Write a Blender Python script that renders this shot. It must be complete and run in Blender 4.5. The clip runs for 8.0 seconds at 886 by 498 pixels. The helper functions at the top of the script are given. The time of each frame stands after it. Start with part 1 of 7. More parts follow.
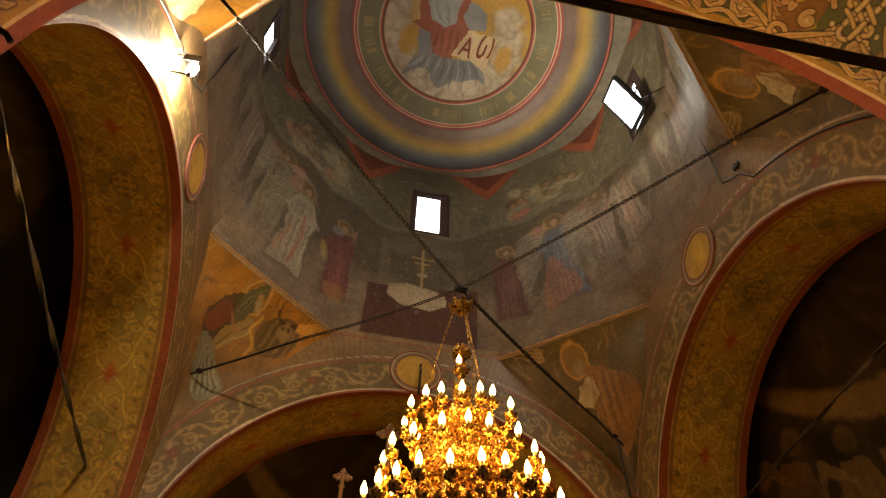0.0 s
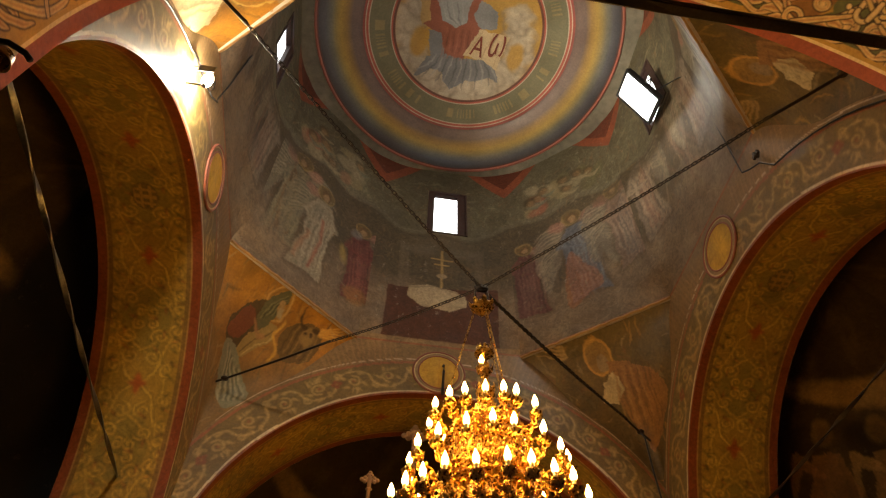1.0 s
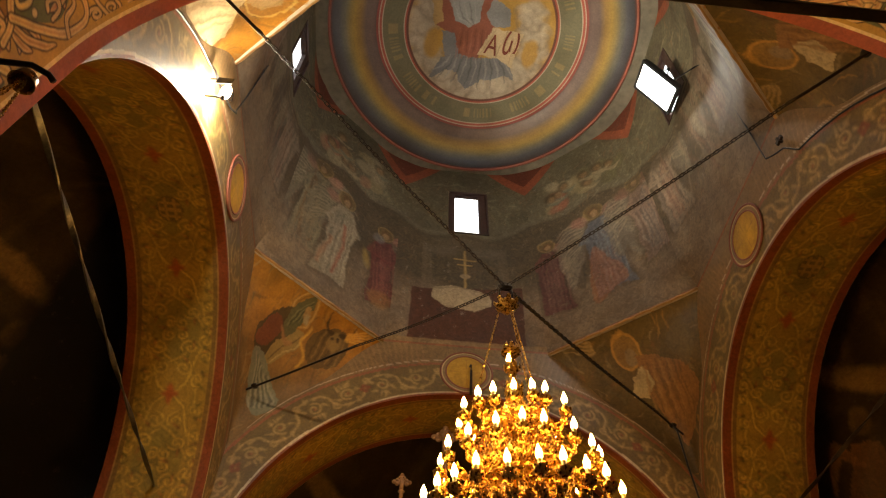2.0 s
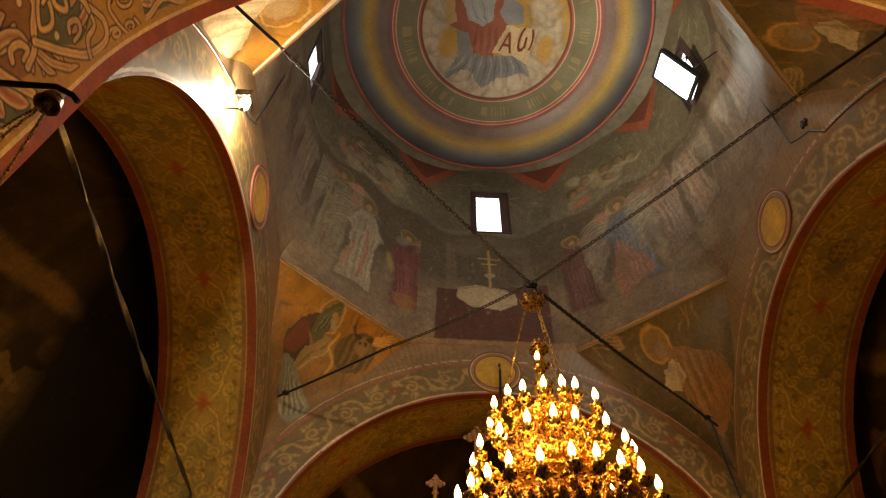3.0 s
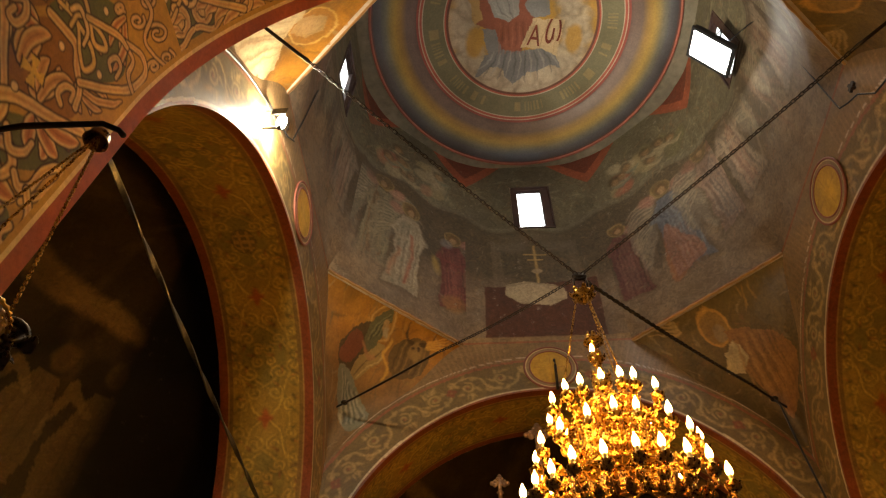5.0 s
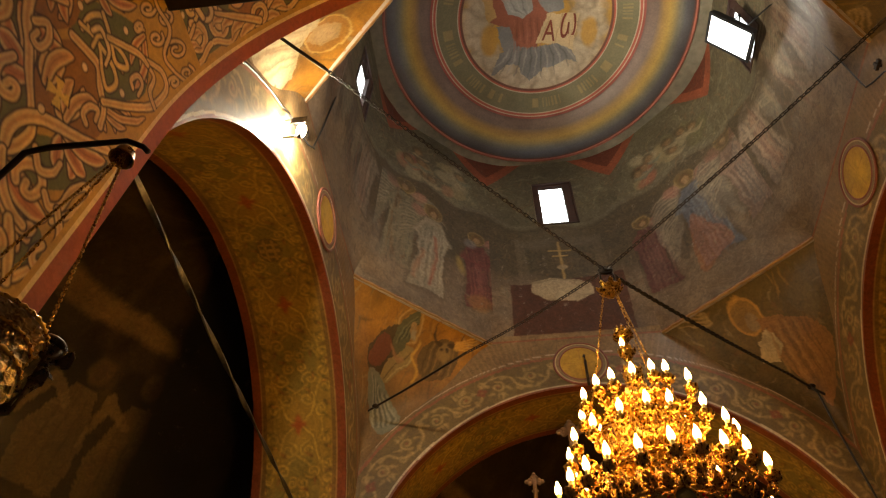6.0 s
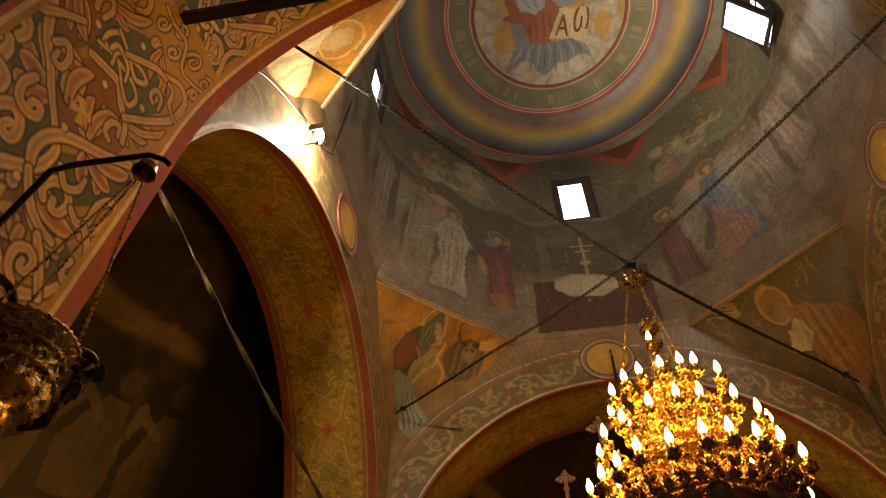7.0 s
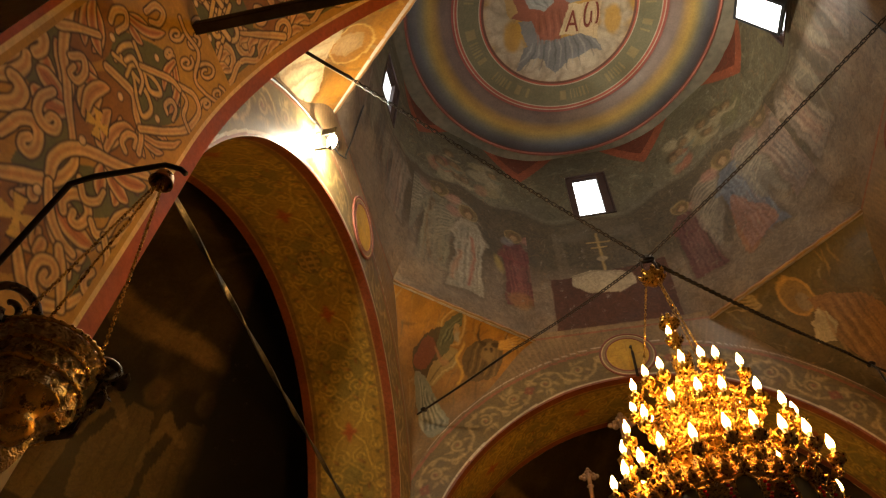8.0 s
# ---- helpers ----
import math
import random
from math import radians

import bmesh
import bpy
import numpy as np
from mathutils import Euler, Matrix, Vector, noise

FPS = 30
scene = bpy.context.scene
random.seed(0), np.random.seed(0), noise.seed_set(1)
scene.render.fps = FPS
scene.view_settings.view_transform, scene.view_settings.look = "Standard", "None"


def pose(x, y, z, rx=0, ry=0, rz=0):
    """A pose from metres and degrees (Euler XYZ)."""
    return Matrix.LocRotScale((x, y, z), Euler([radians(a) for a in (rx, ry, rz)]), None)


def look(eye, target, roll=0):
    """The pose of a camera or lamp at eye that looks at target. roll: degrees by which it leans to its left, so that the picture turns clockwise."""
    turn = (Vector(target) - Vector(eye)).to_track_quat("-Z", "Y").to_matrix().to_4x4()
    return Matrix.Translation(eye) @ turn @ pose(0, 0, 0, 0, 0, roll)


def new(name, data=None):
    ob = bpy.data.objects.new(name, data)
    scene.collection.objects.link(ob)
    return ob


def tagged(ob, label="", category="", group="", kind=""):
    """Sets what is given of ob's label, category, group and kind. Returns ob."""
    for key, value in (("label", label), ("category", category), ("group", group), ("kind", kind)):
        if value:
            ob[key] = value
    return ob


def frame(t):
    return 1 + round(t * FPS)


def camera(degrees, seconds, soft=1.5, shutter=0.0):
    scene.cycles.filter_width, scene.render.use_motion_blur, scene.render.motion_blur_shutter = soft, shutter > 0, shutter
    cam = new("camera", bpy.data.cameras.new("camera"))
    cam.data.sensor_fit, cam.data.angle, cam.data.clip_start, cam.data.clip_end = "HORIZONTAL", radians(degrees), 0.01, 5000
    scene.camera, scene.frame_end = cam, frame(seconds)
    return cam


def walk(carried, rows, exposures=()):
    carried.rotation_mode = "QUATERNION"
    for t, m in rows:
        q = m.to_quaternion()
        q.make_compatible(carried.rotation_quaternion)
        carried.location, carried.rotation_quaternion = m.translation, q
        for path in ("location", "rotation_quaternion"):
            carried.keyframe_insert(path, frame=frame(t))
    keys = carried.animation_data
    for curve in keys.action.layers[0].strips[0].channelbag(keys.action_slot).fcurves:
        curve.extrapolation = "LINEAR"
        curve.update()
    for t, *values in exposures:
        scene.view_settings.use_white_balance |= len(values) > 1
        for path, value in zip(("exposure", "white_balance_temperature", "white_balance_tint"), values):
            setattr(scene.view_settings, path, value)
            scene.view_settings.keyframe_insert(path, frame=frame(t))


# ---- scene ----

# camera: a tripod under the nave arch, panning to its left
cam = camera(67.88, 8.0, 1.2)
EYE = Vector((-0.783, -3.643, 1.646))
BASE = Matrix(((0.98035, -0.16412, -0.10941, EYE.x), (-0.19651, -0.76460, -0.61381, EYE.y), (0.01708, 0.62325, -0.78183, EYE.z), (0, 0, 0, 1)))
PAN_AXIS = Vector((0.0155, 0.631, -0.776)).normalized()
PAN = [(0.0, 0.0), (0.5, 1.15), (1.0, 2.57), (1.5, 4.06), (3.0, 8.87), (3.5, 10.37), (4.0, 11.95), (4.5, 13.43), (6.0, 18.33), (6.5, 19.82), (7.0, 21.25), (7.5, 22.44), (8.0, 23.46)]
walk(cam, [(t, BASE @ Matrix.Rotation(radians(a), 4, PAN_AXIS)) for t, a in PAN], exposures=[(0.0, 0.0), (8.0, 0.0)])

# ---- light ----
world = bpy.data.worlds.new("sky")
scene.world = world
world.use_nodes = True
wn = world.node_tree
sky = wn.nodes.new("ShaderNodeTexSky")
sky.sky_type, sky.sun_disc = "NISHITA", False
sky.sun_elevation, sky.sun_rotation = radians(48), radians(150)
sky.dust_density = 4.0
wn.links.new(sky.outputs["Color"], wn.nodes["Background"].inputs["Color"])
wn.nodes["Background"].inputs["Strength"].default_value = 0.15
sun = new("sun", bpy.data.lights.new("sun", "SUN"))
sun.data.energy, sun.data.angle, sun.data.color = 2.0, radians(0.5), (1.0, 0.95, 0.86)
sun.matrix_world = look((3, -5, 30), (0, 0, 20))

BULB_GLOW = 212.0        # strength of the candle bulbs' glass
FLOOD_R = 15.0         # watts
WALL_BEAM = 42.0
WALL_BULB = 1350.0     # strength of the white tube bulb
WINDOW_SKY = 4.0

# ---- materials ----
def nodes_of(name):
    m = bpy.data.materials.new(name)
    m.use_nodes = True
    nt = m.node_tree
    return m, nt, nt.nodes["Principled BSDF"]


def noise_node(nt, scale, detail=4.0, rough=0.55, coord="Object"):
    tc = nt.nodes.new("ShaderNodeTexCoord")
    n = nt.nodes.new("ShaderNodeTexNoise")
    n.inputs["Scale"].default_value, n.inputs["Detail"].default_value, n.inputs["Roughness"].default_value = scale, detail, rough
    nt.links.new(tc.outputs[coord], n.inputs["Vector"])
    return n


def ramp(nt, fac, a, b, lo=0.35, hi=0.65):
    r = nt.nodes.new("ShaderNodeValToRGB")
    r.color_ramp.elements[0].position, r.color_ramp.elements[1].position = lo, hi
    r.color_ramp.elements[0].color, r.color_ramp.elements[1].color = (*a, 1), (*b, 1)
    nt.links.new(fac, r.inputs["Fac"])
    return r.outputs["Color"]


def mix(nt, a, b, fac=1.0, mode="MULTIPLY"):
    x = nt.nodes.new("ShaderNodeMix")
    x.data_type, x.blend_type = "RGBA", mode
    if isinstance(fac, float):
        x.inputs["Factor"].default_value = fac
    else:
        nt.links.new(fac, x.inputs["Factor"])
    for val, key in ((a, 6), (b, 7)):
        if isinstance(val, tuple):
            x.inputs[key].default_value = (*val, 1)
        else:
            nt.links.new(val, x.inputs[key])
    return x.outputs[2]


def bump(nt, bsdf, height, strength, dist):
    b = nt.nodes.new("ShaderNodeBump")
    b.inputs["Strength"].default_value, b.inputs["Distance"].default_value = strength, dist
    nt.links.new(height, b.inputs["Height"])
    nt.links.new(b.outputs["Normal"], bsdf.inputs["Normal"])


def fresco_material(name, rough=0.62, gilt=0.0, wear=0.3, blotch=1.0, gloss=0.3):
    """Old wall painting: the painted colours, blotched, rubbed and a little uneven."""
    m, nt, p = nodes_of(name)
    a = nt.nodes.new("ShaderNodeAttribute")
    a.attribute_name = "paint"
    big = noise_node(nt, 2.3, 5.0)
    fine = noise_node(nt, 38.0, 6.0, 0.7)
    col = mix(nt, a.outputs["Color"], ramp(nt, big.outputs["Fac"], (0.74, 0.72, 0.70), (1.1, 1.08, 1.04), 0.3, 0.7))
    col = mix(nt, col, ramp(nt, fine.outputs["Fac"], (0.80, 0.80, 0.80), (1.12, 1.11, 1.09), 0.3, 0.7))
    mid = noise_node(nt, 11.0, 7.0, 0.7)
    mid.inputs["Distortion"].default_value = 1.6
    col = mix(nt, col, ramp(nt, mid.outputs["Fac"], (1 - 0.34 * blotch, 1 - 0.36 * blotch, 1 - 0.39 * blotch), (1 + 0.18 * blotch, 1 + 0.15 * blotch, 1 + 0.10 * blotch), 0.32, 0.68))
    worn = noise_node(nt, 9.0, 8.0, 0.75)
    col = mix(nt, col, (0.42, 0.37, 0.31), ramp(nt, worn.outputs["Fac"], (0, 0, 0), (wear, wear, wear), 0.60, 0.78), "MIX")
    nt.links.new(col, p.inputs["Base Color"])
    nt.links.new(ramp(nt, big.outputs["Fac"], (rough - 0.1,) * 3, (rough + 0.12,) * 3), p.inputs["Roughness"])
    p.inputs["Metallic"].default_value = gilt
    p.inputs["Specular IOR Level"].default_value = gloss
    bump(nt, p, fine.outputs["Fac"], 0.25, 0.006)
    return m


def simple_material(name, color, rough=0.6, metal=0.0, var=0.25, scale=20.0, bumpy=0.2, dist=0.003):
    m, nt, p = nodes_of(name)
    n = noise_node(nt, scale, 6.0, 0.65)
    big = noise_node(nt, scale / 9, 3.0)
    c = mix(nt, color, ramp(nt, n.outputs["Fac"], (1 - var,) * 3, (1 + var * 0.5,) * 3, 0.3, 0.7))
    c = mix(nt, c, ramp(nt, big.outputs["Fac"], (1 - var,) * 3, (1 + var * 0.4,) * 3, 0.3, 0.7))
    nt.links.new(c, p.inputs["Base Color"])
    nt.links.new(ramp(nt, n.outputs["Fac"], (max(rough - 0.12, 0.05),) * 3, (min(rough + 0.12, 1),) * 3), p.inputs["Roughness"])
    p.inputs["Metallic"].default_value = metal
    if bumpy:
        bump(nt, p, n.outputs["Fac"], bumpy, dist)
    return m


def glow_material(name, color, strength):
    m, nt, p = nodes_of(name)
    p.inputs["Base Color"].default_value = (0.9, 0.88, 0.8, 1)
    p.inputs["Roughness"].default_value = 0.2
    p.inputs["Emission Color"].default_value = (*color, 1)
    p.inputs["Emission Strength"].default_value = strength
    return m


FRESCO = fresco_material("fresco", 0.50, 0.0, 0.16, 0.9, 0.34)
FRESCO_WORN = fresco_material("fresco_worn", 0.7, 0.0, 0.55)
FRESCO_SHEEN = fresco_material("fresco_varnished", 0.56, 0.0, 0.05, 0.45, 0.28)
FRESCO_DOME = fresco_material("fresco_dome", 0.44, 0.0, 0.06, 0.3, 0.6)
PLASTER = simple_material("plaster", (0.42, 0.34, 0.25), 0.8, 0, 0.25, 14)
IRON = simple_material("iron", (0.05, 0.036, 0.025), 0.5, 0.7, 0.4, 60)
STEEL = simple_material("bright_iron", (0.17, 0.165, 0.16), 0.42, 0.85, 0.4, 40)
GOLD = simple_material("gilt_brass", (0.74, 0.43, 0.085), 0.30, 1.0, 0.35, 45, 0.25, 0.003)
# darker brass; low on the chandelier it carries the shade of backlit undersides
DARK_BRASS = simple_material("dark_brass", (0.42, 0.23, 0.06), 0.30, 1.0, 0.45, 45, 0.35, 0.004)
SILVER = simple_material("tarnished_silver", (0.52, 0.36, 0.17), 0.40, 0.9, 0.3, 60, 0.15, 0.002)


def engraved_metal(name, colour, rough):
    """Chased metal: raised scrolls and beads all over, dark in the hollows."""
    m, nt, p = nodes_of(name)
    p.inputs["Metallic"].default_value, p.inputs["Roughness"].default_value = 1.0, rough
    warp = noise_node(nt, 26.0, 2.0)
    tc = nt.nodes.new("ShaderNodeTexCoord")
    add = nt.nodes.new("ShaderNodeMix")
    add.data_type, add.blend_type = "RGBA", "ADD"
    add.inputs["Factor"].default_value = 0.05
    nt.links.new(tc.outputs["Object"], add.inputs[6])
    nt.links.new(warp.outputs["Color"], add.inputs[7])
    v = nt.nodes.new("ShaderNodeTexVoronoi")
    v.feature = "SMOOTH_F1"
    v.inputs["Scale"].default_value = 34.0
    nt.links.new(add.outputs[2], v.inputs["Vector"])
    w = nt.nodes.new("ShaderNodeTexWave")
    w.wave_type = "RINGS"
    w.inputs["Scale"].default_value, w.inputs["Distortion"].default_value, w.inputs["Detail"].default_value, w.inputs["Detail Scale"].default_value = 24.0, 9.0, 1.5, 2.2
    nt.links.new(tc.outputs["Object"], w.inputs["Vector"])
    h = mix(nt, v.outputs["Distance"], w.outputs["Fac"], 0.24, "MIX")
    nt.links.new(mix(nt, ramp(nt, h, (0.42, 0.36, 0.28), (1.0, 1.0, 1.0), 0.15, 0.5), colour), p.inputs["Base Color"])
    bump(nt, p, h, 0.8, 0.008)
    return m


ENGRAVED = engraved_metal("chased_silver", (0.70, 0.50, 0.24), 0.30)
# near-black: the unlit look of the lamp's scrolls is put into the colour
DARK_CAST = simple_material("dark_cast_metal", (0.10, 0.075, 0.05), 0.32, 0.9, 0.4, 45, 0.3, 0.003)
RED_GLASS = simple_material("red_bead", (0.55, 0.02, 0.02), 0.15, 0, 0.1, 20, 0)
SLEEVE = simple_material("candle_sleeve", (0.82, 0.72, 0.50), 0.5, 0, 0.1, 30, 0)
BLACK = simple_material("black_metal", (0.02, 0.02, 0.022), 0.45, 0.2, 0.3, 50)
WOOD = simple_material("dark_wood", (0.13, 0.065, 0.04), 0.55, 0, 0.35, 18)
REVEAL = simple_material("reveal_brown", (0.060, 0.030, 0.024), 0.6, 0, 0.35, 18)
PINK_GILT = simple_material("old_gilt", (0.34, 0.20, 0.11), 0.55, 0.2, 0.25, 25)
STONE = simple_material("stone_floor", (0.28, 0.22, 0.17), 0.45, 0, 0.25, 8)
ICON = simple_material("icon_panel", (0.05, 0.05, 0.028), 0.6, 0, 0.4, 30)
BULB = glow_material("lit_bulb", (1.0, 0.50, 0.105), BULB_GLOW)
bnt = BULB.node_tree
btc, bsep, bmap = bnt.nodes.new("ShaderNodeTexCoord"), bnt.nodes.new("ShaderNodeSeparateXYZ"), bnt.nodes.new("ShaderNodeMapRange")
bmap.inputs["From Min"].default_value, bmap.inputs["From Max"].default_value = 0.036, 0.066
bmap.inputs["To Min"].default_value, bmap.inputs["To Max"].default_value = 1.6, BULB_GLOW
bnt.links.new(btc.outputs["Object"], bsep.inputs[0])
bnt.links.new(bsep.outputs["Z"], bmap.inputs["Value"])
bnt.links.new(bmap.outputs["Result"], bnt.nodes["Principled BSDF"].inputs["Emission Strength"])
LED = glow_material("lit_lamp_glass", (1.0, 0.93, 0.80), 40.0)
WHITE_BULB = glow_material("lit_white_bulb", (1.0, 0.86, 0.62), WALL_BULB)
SKYLIGHT = glow_material("bright_sky", (0.93, 0.97, 1.0), 2.2)
GLASS, gnt, gp = nodes_of("window_glass")
gp.inputs["Base Color"].default_value = (0.95, 0.97, 1, 1)
gp.inputs["Roughness"].default_value = 0.05
gp.inputs["Transmission Weight"].default_value = 1.0
gp.inputs["IOR"].default_value = 1.05

# ---- mesh helpers ----
def mesh_object(name, verts, faces, material, parent=None, label="", smooth=False):
    me = bpy.data.meshes.new(name)
    me.from_pydata([tuple(v) for v in verts], [], faces)
    me.update()
    if material:
        me.materials.append(material)
    if smooth:
        me.polygons.foreach_set("use_smooth", [True] * len(me.polygons))
    ob = new(name, me)
    if parent:
        ob.parent = parent
    if label:
        tagged(ob, label)
    return ob


def part(name, bm, material, parent=None, label="", smooth=True):
    me = bpy.data.meshes.new(name)
    bm.to_mesh(me)
    bm.free()
    me.materials.append(material)
    if smooth:
        me.polygons.foreach_set("use_smooth", [True] * len(me.polygons))
    ob = new(name, me)
    if parent:
        ob.parent = parent
    if label:
        tagged(ob, label)
    return ob


def thing(name, at=(0, 0, 0), **tags):
    ob = new(name)
    ob.location = at
    return tagged(ob, **tags)


def painted_grid(name, pos, col, material, parent=None, label="", hole=None, smooth=True):
    """A curved sheet: pos and col are arrays of rows x columns x 3; hole: a mask of the cells to leave open."""
    nv, nu = pos.shape[:2]
    me = bpy.data.meshes.new(name)
    idx = np.arange(nv * nu).reshape(nv, nu)
    q = np.stack([idx[:-1, :-1], idx[:-1, 1:], idx[1:, 1:], idx[1:, :-1]], -1).reshape(-1, 4)
    if hole is not None:
        q = q[~hole.reshape(-1)]
    me.vertices.add(nv * nu)
    me.vertices.foreach_set("co", pos.reshape(-1).astype(np.float32))
    me.loops.add(q.size)
    me.loops.foreach_set("vertex_index", q.reshape(-1).astype(np.int32))
    me.polygons.add(len(q))
    me.polygons.foreach_set("loop_start", np.arange(0, q.size, 4, dtype=np.int32))
    me.update(calc_edges=True)
    a = me.color_attributes.new("paint", "FLOAT_COLOR", "POINT")
    rgba = np.ones((nv * nu, 4), np.float32)
    rgba[:, :3] = np.clip(col.reshape(-1, 3), 0, 1)
    a.data.foreach_set("color", rgba.reshape(-1))
    me.materials.append(material)
    if smooth:
        me.polygons.foreach_set("use_smooth", np.ones(len(q), bool))
    ob = new(name, me)
    if parent:
        ob.parent = parent
    if label:
        tagged(ob, label)
    return ob


def add_box(bm, lo, hi, m=None):
    vs = [bm.verts.new((m @ Vector(c)) if m else c) for c in [(x, y, z) for x in (lo[0], hi[0]) for y in (lo[1], hi[1]) for z in (lo[2], hi[2])]]
    for f in ((0, 1, 3, 2), (4, 6, 7, 5), (0, 4, 5, 1), (2, 3, 7, 6), (0, 2, 6, 4), (1, 5, 7, 3)):
        bm.faces.new([vs[i] for i in f])


def add_tube(bm, pts, radius, sides=6, closed=False):
    """A round bar along points; radius is a number or one for each point."""
    pts = [Vector(p) for p in pts]
    n = len(pts)
    rings = []
    up = Vector((0.13, 0.31, 0.94))
    for i, p in enumerate(pts):
        a, b = (pts[(i - 1) % n], pts[(i + 1) % n]) if closed else (pts[max(i - 1, 0)], pts[min(i + 1, n - 1)])
        d = (b - a).normalized()
        x = d.cross(up)
        if x.length < 0.05:
            x = d.cross(Vector((1, 0, 0)))
        x.normalize()
        y = d.cross(x)
        r = radius[i] if isinstance(radius, (list, tuple)) else radius
        rings.append([bm.verts.new(p + (x * math.cos(2 * math.pi * k / sides) + y * math.sin(2 * math.pi * k / sides)) * r) for k in range(sides)])
    for i in range(n if closed else n - 1):
        r0, r1 = rings[i], rings[(i + 1) % n]
        for k in range(sides):
            bm.faces.new((r0[k], r0[(k + 1) % sides], r1[(k + 1) % sides], r1[k]))
    if not closed:
        bm.faces.new(rings[0][::-1]), bm.faces.new(rings[-1])


def add_lathe(bm, profile, sides=16, m=None, wobble=0.0, lobes=8, capped=True):
    """Turned form round z; profile of (radius, height)."""
    rings = []
    for r, z in profile:
        ring = []
        for k in range(sides):
            a = 2 * math.pi * k / sides
            rr = r * (1 + wobble * math.cos(lobes * a))
            v = Vector((rr * math.cos(a), rr * math.sin(a), z))
            ring.append(bm.verts.new(m @ v if m else v))
        rings.append(ring)
    for r0, r1 in zip(rings, rings[1:]):
        for k in range(sides):
            bm.faces.new((r0[k], r0[(k + 1) % sides], r1[(k + 1) % sides], r1[k]))
    if capped and profile[0][0] > 1e-4:
        bm.faces.new(rings[0][::-1])
    if capped and profile[-1][0] > 1e-4:
        bm.faces.new(rings[-1])


def add_leaf(bm, m, length, width, curl=0.6, thick=0.004):
    """A gilt leaf with a raised middle rib, curling outwards; grows along x, up is z."""
    n = 5
    top, bot = [], []
    for i in range(n + 1):
        s = i / n
        w = width * math.sin(math.pi * min(1, 0.15 + 0.85 * s)) * (1.0 + 0.25 * math.sin(s * 9))
        x, z = length * s * math.cos(curl * s), length * (0.55 * s * s * curl + 0.12 * s)
        row = [(x, -w / 2, z), (x, 0, z + width * 0.18), (x, w / 2, z)]
        top.append([bm.verts.new(m @ Vector(v)) for v in row])
        bot.append([bm.verts.new(m @ (Vector(v) - Vector((0, 0, thick)))) for v in row])
    for i in range(n):
        for k in range(2):
            bm.faces.new((top[i][k], top[i + 1][k], top[i + 1][k + 1], top[i][k + 1]))
            bm.faces.new((bot[i][k], bot[i][k + 1], bot[i + 1][k + 1], bot[i + 1][k]))
        bm.faces.new((top[i][0], bot[i][0], bot[i + 1][0], top[i + 1][0]))
        bm.faces.new((top[i][2], top[i + 1][2], bot[i + 1][2], bot[i][2]))

